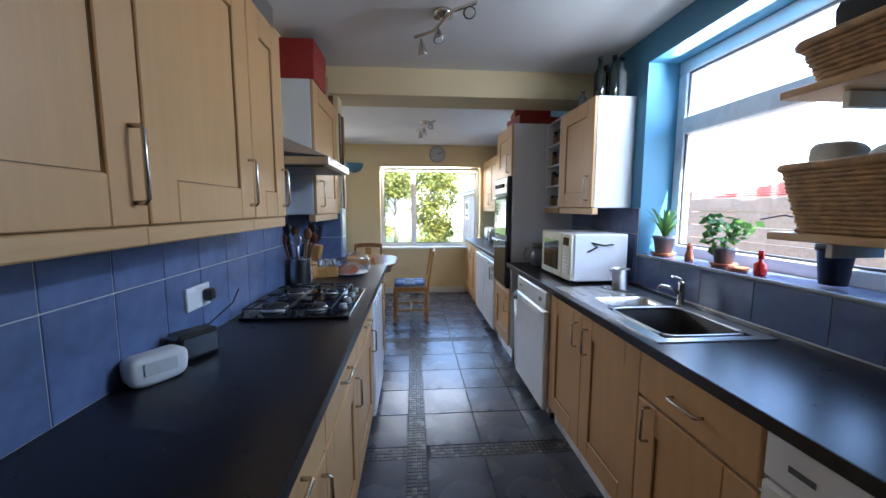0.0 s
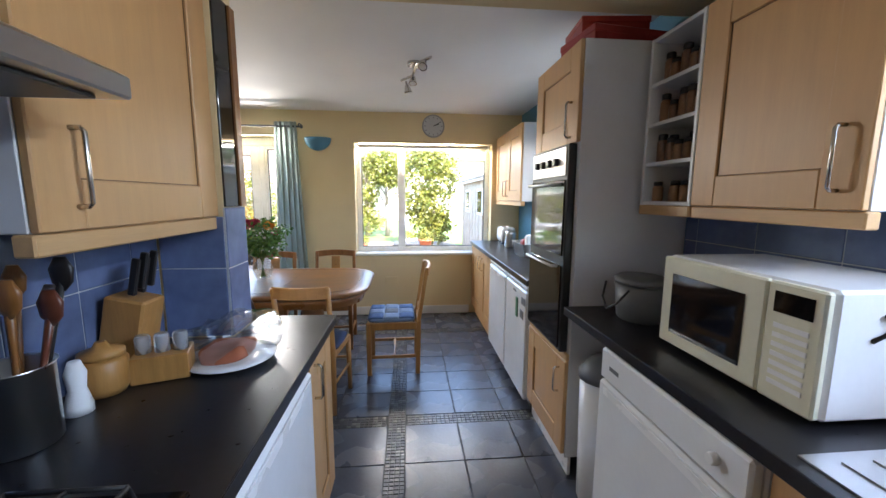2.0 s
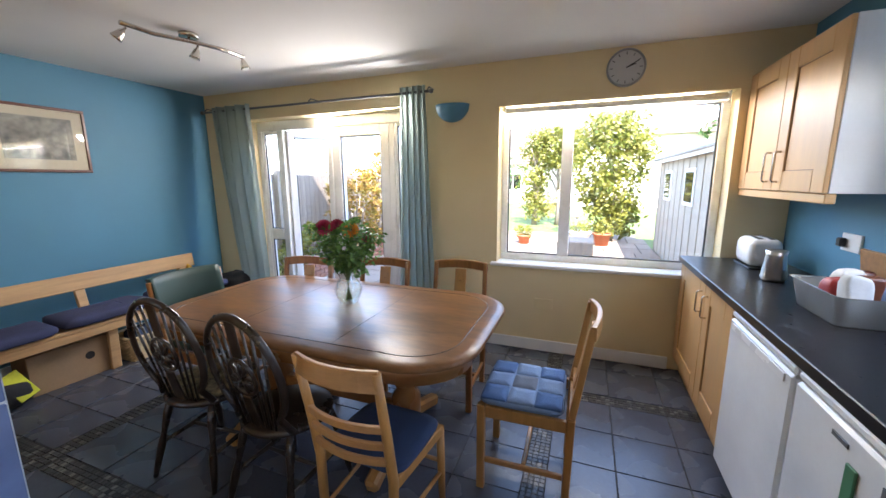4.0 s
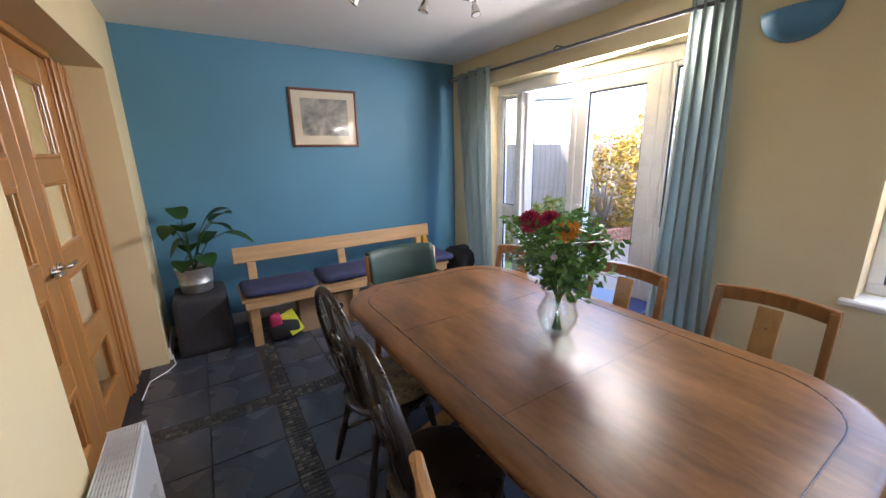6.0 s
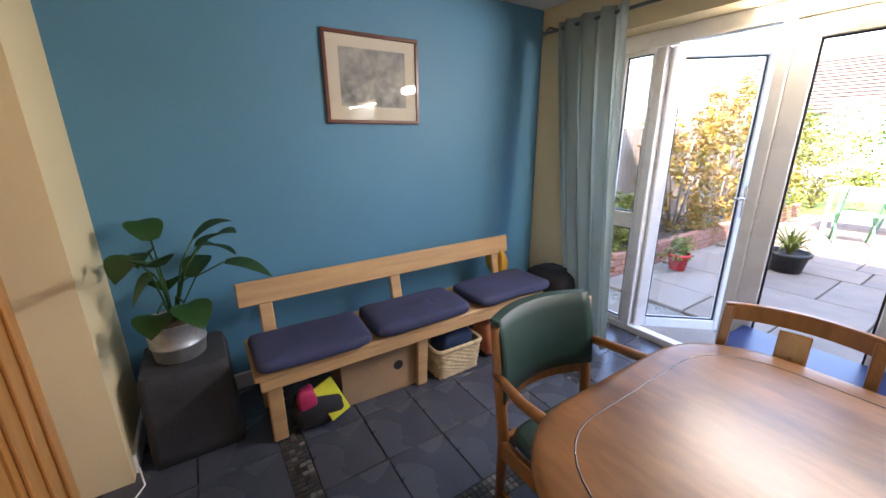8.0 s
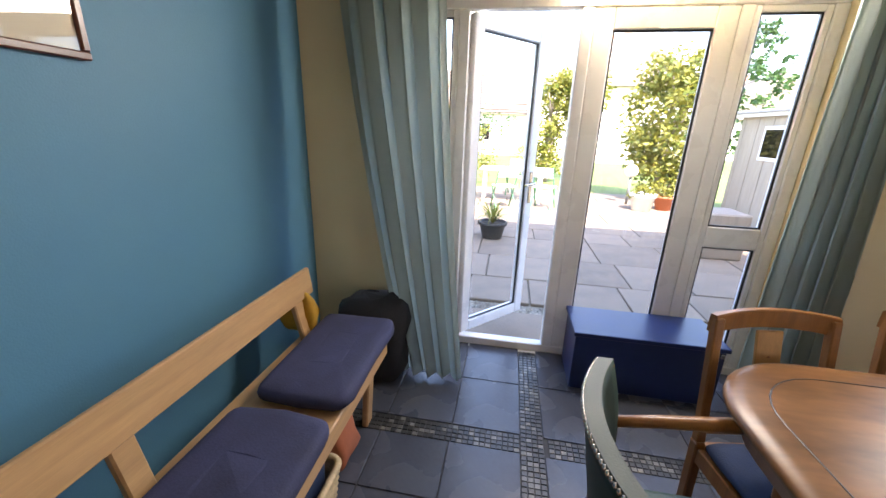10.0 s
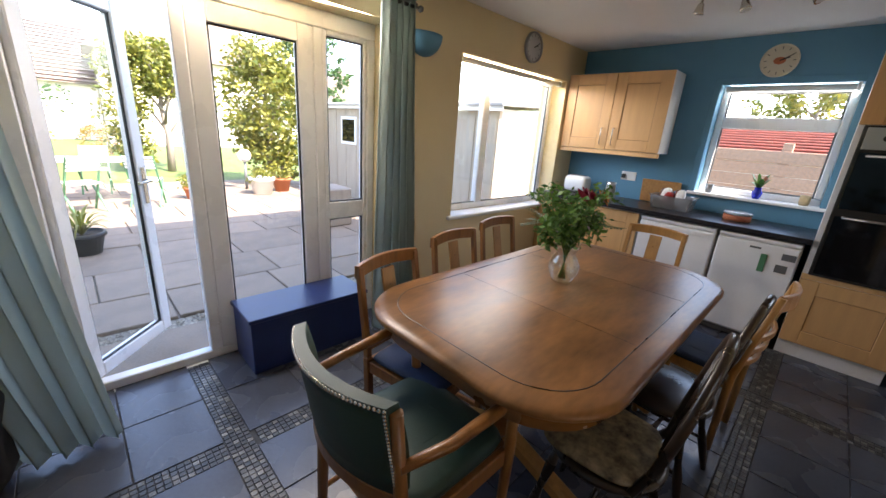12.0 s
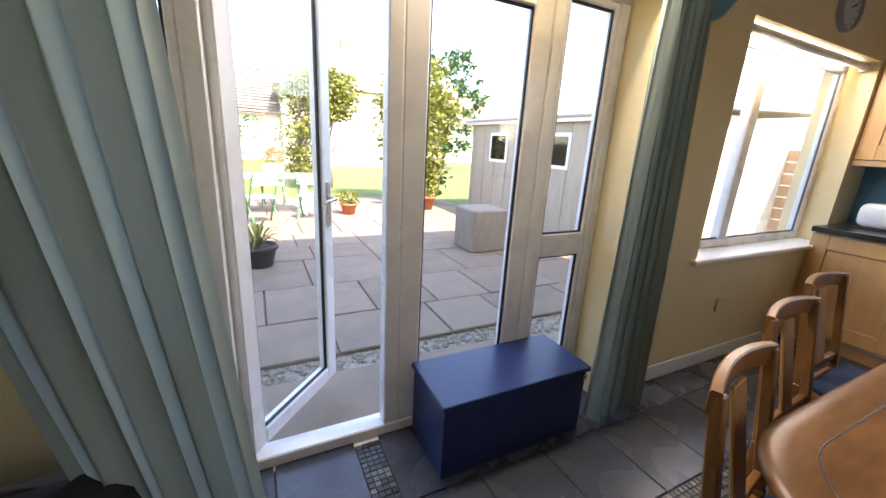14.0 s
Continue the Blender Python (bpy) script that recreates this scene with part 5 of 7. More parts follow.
# seen through the panes
t = thing("armchair", "red upholstered armchair in the room behind the doors", "armchair", pose(-2.5, 2.15, 0, 0, 0, 180))
part("seat", cushion(B(), -0.4, 0.4, -0.35, 0.4, 0.12, 0.46), "red", t)
part("backrest", cushion(B(), -0.4, 0.4, -0.55, -0.36, 0.2, 0.95), "red", t)
for x in (-0.5, 0.42):
    part("arm", cushion(B(), x, x + 0.1, -0.45, 0.4, 0.12, 0.62), "red", t)
for x in (-0.36, 0.32):
    for y in (-0.4, 0.32):
        part("leg", box(B(), x, x + 0.04, y, y + 0.04, 0, 0.125), "ebony", t)
t = thing("side_table", "small wooden table with cloth in the next room", "table", pose(-3.3, 1.9, 0))
part("tabletop", box(B(), -0.3, 0.3, -0.25, 0.25, 0.5, 0.53, 0.005), "oak_h", t)
for x in (-0.27, 0.23):
    for y in (-0.22, 0.18):
        part("leg", box(B(), x, x + 0.04, y, y + 0.04, 0, 0.499), "oak", t)
# radiator
t = thing("radiator", "white panel radiator on the cream wall", "radiator", pose(0, 0, 0))
part("panel", box(B(), -1.12, -0.36, YI + 0.1, YI + 0.115, 0.12, 0.6, 0.004), "upvc", t)
part("panel", box(B(), -1.12, -0.36, YI + 0.012, YI + 0.02, 0.12, 0.6, 0.004), "upvc", t)
for k in range(21):
    part("convector_fin", box(B(), -1.105 + 0.035 * k, -1.08 + 0.035 * k, YI + 0.021, YI + 0.099, 0.14, 0.598, 0.001), "upvc", t)
bm = B()
for k in range(12):
    box(bm, -1.12, -0.36, YI + 0.016 + 0.008 * k, YI + 0.0205 + 0.008 * k, 0.601, 0.606, 0.001)
box(bm, -1.125, -1.1205, YI + 0.012, YI + 0.117, 0.12, 0.606, 0.001)
part("grille", bm, "upvc", t)
part("pipe", tube(B(), [(-0.9, YI + 0.04, 0.119), (-0.9, YI + 0.04, 0.0)], 0.0075, 8), "chrome", t)
t = thing("power_cable", "white cable along the skirting board", "cable")
part("cable", tube(B(), [(-2.86, YI + 0.025, 0.06), (-2.8, YI + 0.04, 0.006), (-2.72, YI, 0.006), (-2.62, YI - 0.1, 0.006), (-2.4, YI - 0.12, 0.006)], 0.004, 6), "upvc", t)

# ---- bench ----
ORIGIN = pose(0.04, -0.01, 0)
t = thing("wooden_bench", "long pale pine bench with a plank backrest on the blue wall", "bench")
part("seat", box(B(), -3.14, -2.72, 3.82, 5.68, 0.4, 0.43, 0.005), "pine", t)
part("front_rail", box(B(), -2.75, -2.725, 3.84, 5.66, 0.34, 0.3995, 0.004), "pine", t)
bm = obox(B(), pose(-3.125, 4.75, 0.685, 0, -8, 0), 0.022, 1.86, 0.13, 0.006)
part("backrest", bm, "pine", t)
for y in (3.95, 4.72, 5.56):
    part("back_post", bar(B(), (-3.09, y, 0.4305), (-3.145, y, 0.68), 0.028, 0.07, 0.006, (0, 1, 0)), "pine", t)
for y in (3.9, 4.72, 5.55):
    part("leg", bar(B(), (-2.8, y, 0.0), (-2.775, y, 0.399), 0.03, 0.07, 0.006, (0, 1, 0)), "pine", t)
    part("leg", bar(B(), (-3.1, y, 0.0), (-3.1, y, 0.399), 0.03, 0.07, 0.006, (0, 1, 0)), "pine", t)
    part("cross_rail", box(B(), -3.08, -2.8, y - 0.012, y + 0.012, 0.3, 0.36, 0.004), "pine", t)
for y0, y1, top in ((3.83, 4.4, 0.5), (4.42, 5.04, 0.51), (5.1, 5.74, 0.505)):
    solid("seat_cushion", cushion(B(), -3.06, -2.69, y0, y1, 0.4305, top, n=10, r=0.22, lump=0.012), "cushion", "blue suede cushion on the wooden bench", "cushion", "bench cushions")
t = thing("storage_box", "plain wooden box with a round hole under the bench", "box", pose(-2.83, 4.49, 0, 0, 0, -3))
part("body", box(B(), -0.26, -0.012, -0.25, 0.25, 0.0, 0.29, 0.003), "card", t)
part("front", box(B(), -0.0115, 0.0, -0.25, 0.25, 0.0, 0.29, 0.003), "card", t)
# a flat black disc paints the hole's dark inside; nothing is cut out
bm = B()
lathe(bm, [(0.03, 0), (0.03, 0.001)], seg=20)
for v in bm.verts:
    v.co = Vector((0.0005 + v.co.z, 0.09 + v.co.x, 0.17 + v.co.y))
part("hole", bm, "hole_shade", t, "black disc painting the shade inside the finger hole")
wicker_basket(pose(-2.86, 4.98, 0), 0.2, 0.3, 0.2, "palewicker", "pale wicker basket of folded things under the bench", flare=0.02)
solid("folded_clothes", cushion(B(), -2.94, -2.78, 4.86, 5.1, 0.02, 0.27, lump=0.03), "navycloth", "dark blue folded clothes in the basket", "clothes")
solid("shoe_bag", cushion(B(), -2.95, -2.78, 5.22, 5.4, 0.0, 0.24, lump=0.03), "terracotta", "orange cloth bag under the bench", "bag")
t = thing("rucksack", "black bag with a bright yellow flap under the bench", "bag", pose(-2.83, 4.1, 0))
part("body", cushion(B(), -0.1, 0.08, -0.13, 0.13, 0.0, 0.17, lump=0.03), "darkcloth", t)
yel = mat("yellow_fabric", (0.6, 0.62, 0.03), 0.7)
part("flap", obox(B(), pose(0.06, 0.06, 0.15, 20, -25, 0), 0.012, 0.11, 0.2, 0.004), yel, t, "fluorescent yellow flap")
pink = mat("pink_fabric", (0.5, 0.03, 0.12), 0.7)
part("pocket", cushion(B(), 0.0, 0.08, -0.1, -0.01, 0.13, 0.24, lump=0.02), pink, t, "pink inner cloth")
solid("dark_bag", cushion(B(), -3.1, -2.7, 5.82, 6.14, 0.0, 0.5, lump=0.05, r=0.6), "darkcloth", "large black bag in the corner behind the curtain", "bag")
yel2 = mat("amber_fabric", (0.5, 0.27, 0.02), 0.7)
solid("yellow_jacket", cushion(B(), -3.25, -3.07, 5.58, 5.67, 0.431, 0.66, lump=0.03), yel2, "yellow cloth hanging at the bench end", "clothes")

ORIGIN = ROOM
# covered speaker with the plant
t = thing("covered_speaker", "box under a dark grey fabric cover on the floor", "covered box", pose(0, 0, 0))
bm = B()
rr = []
for j in range(10):
    z = 0.001 + 0.46 * j / 9
    e = 0.012 * (1 - j / 9) if j < 9 else -0.012
    ring = []
    for p in rrect(-3.24 - e, -2.87 + e, 3.37 - e, 3.73 + e, z, 0.04, 6):
        v = Vector(p)
        ring.append(v + Vector((1, 1, 0)) * 0.014 * noise.noise(v * 8) * (1 - j / 12))
    rr.append(ring)
ring_sweep(bm, rr)
part("cover", bm, M["cover"] if "cover" in M else mat("dark_grey_cover", (0.035, 0.037, 0.042), 0.8, var=0.25, scale=9, bump=0.06), t)
t = thing("plant_pot", "galvanised bucket holding a broad-leaved house plant", "plant pot", pose(-3.05, 3.54, 0.465))
part("bucket", lathe(B(), [(0.1, 0), (0.105, 0.005), (0.112, 0.07), (0.118, 0.075), (0.113, 0.08), (0.125, 0.19), (0.132, 0.195), (0.118, 0.19), (0.11, 0.16)], seg=28), "galv", t)
part("soil", lathe(B(), [(0.117, 0.165), (0.01, 0.17)], seg=20), "earth", t)
pl = thing("house_plant", "house plant with broad dark green drooping leaves", "plant", pose(-3.05, 3.54, 0.63))
rng = random.Random(5)
for k in range(13):
    a = k * 2.4
    L = rng.uniform(0.1, 0.26)
    zt = rng.uniform(0.12, 0.42)
    tx, ty = (0.5 if math.cos(a) < 0 else 1.0), (0.35 if math.sin(a) < 0 else 1.0)
    tip = Vector((math.cos(a) * L * tx, math.sin(a) * L * ty, zt))
    part("stem", tube(B(), [(0, 0, 0), tip * 0.5 + Vector((0, 0, 0.08)), tip], 0.004, 5), "leafdark", pl)
    out = Vector((math.cos(a) * tx, math.sin(a) * ty, -0.5 if k % 3 else 0.3)).normalized() * rng.uniform(0.18, 0.25) * min(1.0, 0.5 + 0.55 * tx * ty)
    part("leaf", blade(B(), tip, tip + out, 0.15, 0.035, 8), "leafdark", pl)


# ---- dining table ----
t = thing("dining_table", "large polished wooden pedestal table with rounded corners", "table", pose(-0.62, 4.735, 0))
TL, TW = 0.94, 0.535


def oval(lx, ly, z, r=0.3):
    return rrect(-lx, lx, -ly, ly, z, r, 9)


bm = ring_sweep(B(), [oval(TL - 0.13, TW - 0.13, 0.7645, 0.2), oval(TL - 0.045, TW - 0.045, 0.7645, 0.26), oval(TL - 0.02, TW - 0.02, 0.762, 0.285), oval(TL - 0.006, TW - 0.006, 0.757, 0.295), oval(TL, TW, 0.75, 0.3), oval(TL, TW, 0.738, 0.3), oval(TL - 0.03, TW - 0.03, 0.72, 0.28)])
part("tabletop", bm, "tabletop", t)
bm = ring_sweep(B(), [oval(TL - 0.032, TW - 0.032, 0.7195, 0.28), oval(TL - 0.05, TW - 0.05, 0.69, 0.27), oval(TL - 0.05, TW - 0.05, 0.655, 0.27), oval(TL - 0.1, TW - 0.1, 0.64, 0.24)])
part("apron", bm, "tableside", t)
part("groove", tube(B(), oval(TL - 0.0925, TW - 0.0925, 0.7637, 0.22), 0.0028, 5, closed=True), "ebony", t, "dark inlaid line round the top")
for x in (-0.31, 0.31):
    part("leaf_joint", box(B(), x - 0.0008, x + 0.0008, -TW + 0.1, TW - 0.1, 0.7646, 0.7652, 0), "ebony", t)
for x in (-0.45, 0.45):
    part("pedestal", lathe(B(), [(0.1, 0.62), (0.1, 0.64), (0.06, 0.58), (0.09, 0.5), (0.095, 0.42), (0.05, 0.34), (0.08, 0.3), (0.08, 0.2), (0.05, 0.15)][::-1], (x, 0, 0), 24), "tableside", t)
    for s in (-1, 1):
        part("foot", bar(B(), (x, s * 0.03, 0.17), (x, s * 0.4, 0.035), 0.07, 0.07, 0.015, (1, 0, 0)), "oak", t)
part("stretcher", box(B(), -0.44, 0.44, -0.03, 0.03, 0.2, 0.27, 0.008), "tableside", t)


# ---- chairs; local: seat centre at the origin on the floor, facing +y, back at -y ----
def splat_chair(m, label, seat="navycloth", wood="teak", patch=False, h=0.87):
    t = thing("dining_chair", label, "chair", m, "dining chairs")
    for s in (-1, 1):
        bm = B()
        bar(bm, (s * 0.185, -0.19, 0), (s * 0.19, -0.2, 0.45), 0.034, 0.034, 0.004, (0, 1, 0))
        bar(bm, (s * 0.19, -0.2, 0.45), (s * 0.185, -0.265, h), 0.03, 0.03, 0.004, (0, 1, 0))
        part("back_leg", bm, wood, t)
        part("leg", bar(B(), (s * 0.19, 0.2, 0), (s * 0.19, 0.2, 0.44), 0.036, 0.036, 0.004, (0, 1, 0)), wood, t)
        part("side_rail", box(B(), s * 0.19 - 0.012, s * 0.19 + 0.012, -0.18, 0.18, 0.38, 0.435, 0.003), wood, t)
        part("stretcher", box(B(), s * 0.19 - 0.009, s * 0.19 + 0.009, -0.175, 0.182, 0.14, 0.165, 0.003), wood, t)
    part("stretcher", box(B(), -0.178, 0.178, -0.01, 0.01, 0.143, 0.163, 0.003), wood, t)
    part("front_rail", box(B(), -0.17, 0.17, 0.188, 0.212, 0.38, 0.435, 0.003), wood, t)
    part("back_rail", box(B(), -0.17, 0.17, -0.212, -0.188, 0.38, 0.435, 0.003), wood, t)
    bm = bent_rail(B(), [(x, -0.265 - 0.03 * (1 - (x / 0.2) ** 2), h - 0.02 + 0.012 * (1 - (x / 0.2) ** 2)) for x in (-0.2 + 0.04 * k for k in range(11))], 0.024, 0.06)
    part("top_rail", bm, wood, t)
    bm = bar(B(), (0, -0.205, 0.5), (0, -0.275, h - 0.045), 0.012, 0.085, 0.003, (1, 0, 0))
    sp = part("splat", bm, "oak", t, "lighter carved centre splat")
    part("carving", lathe(B(), [(0.001, -0.02), (0.018, 0), (0.001, 0.02)], (0, -0.258, h - 0.13), 8, 1.0, 0.5), "teak", sp)
    part("lower_rail", box(B(), -0.175, 0.175, -0.22, -0.2, 0.475, 0.51, 0.003), wood, t)
    if patch:
        cols = ("denim2", "denim1", "denim2", "denim1", "denim3", "denim1", "denim2", "denim1", "denim2")
        pad = part("seat", cushion(B(), -0.2, 0.2, -0.17, 0.215, 0.436, 0.478, n=6, r=0.2, lump=0.003), "denim1", t, "patchwork denim seat")
        for k in range(9):
            i, j = k % 3 - 1, k // 3 - 1
            part("patch", cushion(B(), i * 0.128 - 0.064, i * 0.128 + 0.064, 0.022 + j * 0.122 - 0.061, 0.022 + j * 0.122 + 0.061, 0.462, 0.4835, n=4, r=0.12, lump=0.002), cols[k], pad)
    else:
        part("seat", cushion(B(), -0.2, 0.2, -0.18, 0.215, 0.436, 0.476, n=6, r=0.2, lump=0.003), seat, t)
    return t


splat_chair(pose(0.5, 4.77, 0, 0, 0, 91), "brown wooden dining chair with a patchwork denim seat", wood="oak", patch=True)
sc = splat_chair(pose(-1.25, 5.07, 0, 0, 0, 190), "brown wooden splat-back dining chair with a navy seat", wood="teak")
copy_thing(sc, pose(-0.68, 5.21, 0, 0, 0, 184))
copy_thing(sc, pose(-0.12, 5.32, 0, 0, 0, 182))


def windsor_chair(m, label, pad=False):
    t = thing("windsor_chair", label, "chair", m, "windsor chairs")
    part("seat", lathe(B(), [(0.19, 0.405), (0.205, 0.415), (0.205, 0.432), (0.19, 0.44), (0.05, 0.433)], (0, 0, 0), 28, 1.0, 0.98), "ebony", t)
    for sx in (-1, 1):
        for sy in (-1, 1):
            p, q = Vector((sx * 0.13, sy * 0.12, 0.41)), Vector((sx * 0.19, sy * 0.2 - 0.01, 0))
            part("leg", tube(B(), [q, q.lerp(p, 0.2), q.lerp(p, 0.4), q.lerp(p, 0.55), q.lerp(p, 0.8), p], [0.011, 0.016, 0.019, 0.013, 0.02, 0.014], 10), "ebony", t)
        part("stretcher", tube(B(), [(sx * 0.165, -0.16, 0.17), (sx * 0.162, 0, 0.17), (sx * 0.165, 0.16, 0.17)], [0.008, 0.013, 0.008], 8), "ebony", t)
    part("stretcher", tube(B(), [(-0.16, 0, 0.17), (0, 0, 0.17), (0.16, 0, 0.17)], [0.008, 0.013, 0.008], 8), "ebony", t)

    def hoop(a):
        return Vector((0.2 * math.sin(a), -0.15 - 0.1 * (1 + math.cos(a)) / 2 * 1.0, 0.44 + 0.26 * (1 + math.cos(a))))
    pts = [hoop(radians(-150 + 300 * k / 28)) for k in range(29)]
    pts = [Vector((-0.165, -0.13, 0.435))] + pts[1:-1] + [Vector((0.165, -0.13, 0.435))]
    part("hoop", tube(B(), pts, 0.013, 8, 1.3), "ebony", t)
    for x in (-0.12, -0.085, -0.05, 0.05, 0.085, 0.12):
        a = math.asin(min(0.98, x * 1.25 / 0.2))
        part("spindle", tube(B(), [(x * 0.8, -0.155, 0.438), hoop(a)], 0.006, 6), "ebony", t)
    part("splat", bar(B(), (0, -0.16, 0.438), (0, -0.2, 0.6), 0.01, 0.05, 0.003, (1, 0, 0)), "ebony", t)
    part("splat", bar(B(), (0, -0.222, 0.78), (0, -0.248, 0.95), 0.01, 0.05, 0.003, (1, 0, 0)), "ebony", t)
    c = Vector((0, -0.211, 0.69))
    wheel = part("wheel", tube(B(), [c + Vector((0.068 * math.cos(k * math.pi / 10), -0.02 * math.sin(k * math.pi / 10), 0.085 * math.sin(k * math.pi / 10))) for k in range(20)], 0.009, 6, closed=True), "ebony", t, "pierced wheel motif")
    for k in range(8):
        a = k * math.pi / 4
        part("spoke", tube(B(), [c, c + Vector((0.066 * math.cos(a), -0.02 * math.sin(a), 0.082 * math.sin(a)))], [0.012, 0.006], 6), "ebony", wheel)
    if pad:
        part("seat_pad", cushion(B(), -0.19, 0.19, -0.16, 0.2, 0.441, 0.475, n=6, r=0.5, lump=0.006), "floral", t, "floral patterned seat pad")
    return t


windsor_chair(pose(-1.08, 4.28, 0, 0, 0, 4), "dark wheel-back windsor chair with a floral seat pad", True)
windsor_chair(pose(-0.54, 4.25, 0, 0, 0, -3), "dark wheel-back windsor chair pulled up to the table")

t = thing("ladder_back_chair", "honey-coloured ladder-back chair with a navy seat", "chair", pose(-0.02, 4.21, 0, 0, 0, -4))
for s in (-1, 1):
    bm = B()
    tube(bm, [(s * 0.16, -0.17, 0), (s * 0.165, -0.17, 0.43), (s * 0.165, -0.2, 0.62), (s * 0.168, -0.25, 0.88)], [0.017, 0.019, 0.018, 0.015], 10)
    part("back_leg", bm, "oak", t)
    part("leg", tube(B(), [(s * 0.185, 0.19, 0), (s * 0.18, 0.18, 0.42)], [0.015, 0.019], 10), "oak", t)
    part("side_rail", bar(B(), (s * 0.165, -0.165, 0.41), (s * 0.185, 0.18, 0.41), 0.022, 0.045, 0.004), "oak", t)
    part("stretcher", tube(B(), [(s * 0.16, -0.165, 0.2), (s * 0.183, 0.185, 0.2)], 0.009, 8), "oak", t)
part("front_rail", box(B(), -0.17, 0.17, 0.17, 0.192, 0.388, 0.432, 0.004), "oak_h", t)
part("stretcher", tube(B(), [(-0.18, 0.185, 0.25), (0.18, 0.185, 0.25)], 0.009, 8), "oak", t)
for z, hh in ((0.52, 0.025), (0.59, 0.025), (0.66, 0.025), (0.85, 0.075)):
    bm = B()
    yb = -0.17 - 0.08 * max(0, (z - 0.43) / 0.45)
    pts = [(x, yb - 0.035 * (1 - (x / 0.17) ** 2), z) for x in (-0.17, -0.11, -0.05, 0.0, 0.05, 0.11, 0.17)]
    bent_rail(bm, pts, 0.017, hh)
    part("slat", bm, "oak_h", t)
part("seat", cushion(B(), -0.19, 0.19, -0.16, 0.2, 0.425, 0.46, n=6, r=0.35, lump=0.004), "navycloth", t)

# green armchair
t = thing("carver_chair", "wooden armchair in bottle-green leather with brass studs", "armchair", pose(-1.6, 4.76, 0, 0, 0, -90))
for s in (-1, 1):
    part("back_leg", tube(B(), [(s * 0.22, -0.24, 0), (s * 0.23, -0.22, 0.4), (s * 0.245, -0.27, 0.84)], [0.018, 0.022, 0.017], 10), "teak", t)
    part("leg", tube(B(), [(s * 0.25, 0.24, 0), (s * 0.255, 0.24, 0.42), (s * 0.26, 0.22, 0.64)], [0.016, 0.022, 0.018], 10), "teak", t)
    part("arm", tube(B(), [(s * 0.245, -0.255, 0.66), (s * 0.275, -0.1, 0.66), (s * 0.285, 0.1, 0.675), (s * 0.275, 0.2, 0.665), (s * 0.262, 0.235, 0.63)], [0.02, 0.024, 0.028, 0.026, 0.02], 10, 0.75), "teak", t, "curved wooden arm")
    part("side_rail", box(B(), s * 0.24 - 0.013, s * 0.24 + 0.013, -0.21, 0.23, 0.34, 0.41, 0.004), "teak", t)
    part("stretcher", tube(B(), [(s * 0.225, -0.235, 0.16), (s * 0.25, 0.24, 0.16)], 0.01, 8), "teak", t)
part("stretcher", tube(B(), [(-0.235, 0.0, 0.16), (0.235, 0.0, 0.16)], 0.01, 8), "teak", t)
part("front_rail", box(B(), -0.23, 0.23, 0.228, 0.252, 0.34, 0.41, 0.004), "teak", t)
part("back_rail", box(B(), -0.21, 0.21, -0.235, -0.21, 0.34, 0.41, 0.004), "teak", t)
part("seat", cushion(B(), -0.24, 0.24, -0.2, 0.25, 0.405, 0.475, n=8, r=0.25, lump=0.004), "leather", t, "padded green leather seat")
bm = B()
n = 16
front, back = [], []
for j in range(7):
    z = 0.56 + 0.3 * j / 6
    for k in range(n + 1):
        x = -0.24 + 0.48 * k / n
        y = -0.235 - 0.07 * (1 - (x / 0.24) ** 2) - 0.05 * j / 6
        front.append(bm.verts.new((x, y + 0.025 + 0.012 * math.sin(math.pi * j / 6), z)))
        back.append(bm.verts.new((x, y - 0.012, z)))
w = n + 1
for j in range(6):
    for k in range(n):
        a, b, c, d = j * w + k, j * w + k + 1, (j + 1) * w + k + 1, (j + 1) * w + k
        for lay in (front, back):
            f = bm.faces.new((lay[a], lay[b], lay[c], lay[d]))
            f.smooth = True
for k in range(n):
    bm.faces.new((front[k], front[k + 1], back[k + 1], back[k]))
    bm.faces.new((front[6 * w + k], front[6 * w + k + 1], back[6 * w + k + 1], back[6 * w + k]))
for j in range(6):
    for k in (0, n):
        bm.faces.new((front[j * w + k], front[(j + 1) * w + k], back[(j + 1) * w + k], back[j * w + k]))
bmesh.ops.recalc_face_normals(bm, faces=bm.faces[:])
bk = part("backrest", bm, "leather", t, "curved green leather back")
stud = mesh_of("stud", lathe(B(), [(0.0075, 0), (0.0055, 0.004), (0.001, 0.006)], seg=8), "chrome")
for k in range(44):
    x = -0.238 + 0.476 * k / 43
    y = -0.235 - 0.07 * (1 - (x / 0.24) ** 2) - 0.05 - 0.012
    piece("stud", stud, bk, pose(x, y - 0.0005, 0.852, 90, 0, 0))
for s in (-1, 1):
    for j in range(24):
        z = 0.57 + 0.28 * j / 24
        piece("stud", stud, bk, pose(s * 0.236, -0.238 - 0.05 * (z - 0.56) / 0.3 - 0.0125, z, 90, 0, 0))
bm = bent_rail(B(), [(x, -0.235 - 0.07 * (1 - (x / 0.24) ** 2), 0.535) for x in (-0.235 + 0.47 * k / 12 for k in range(13))], 0.024, 0.045)
part("lower_back_rail", bm, "teak", t)

# navy chest
t = thing("storage_chest", "navy painted wooden chest by the garden doors", "chest")
part("body", box(B(), -1.725, -0.965, 6.045, 6.37, 0.0, 0.34, 0.004), "navy", t)
part("lid", box(B(), -1.738, -0.952, 6.03, 6.375, 0.3405, 0.366, 0.004), "navy", t)
part("clasp", box(B(), -1.0, -0.98, 6.024, 6.0445, 0.31, 0.335, 0.003), "chrome", t)

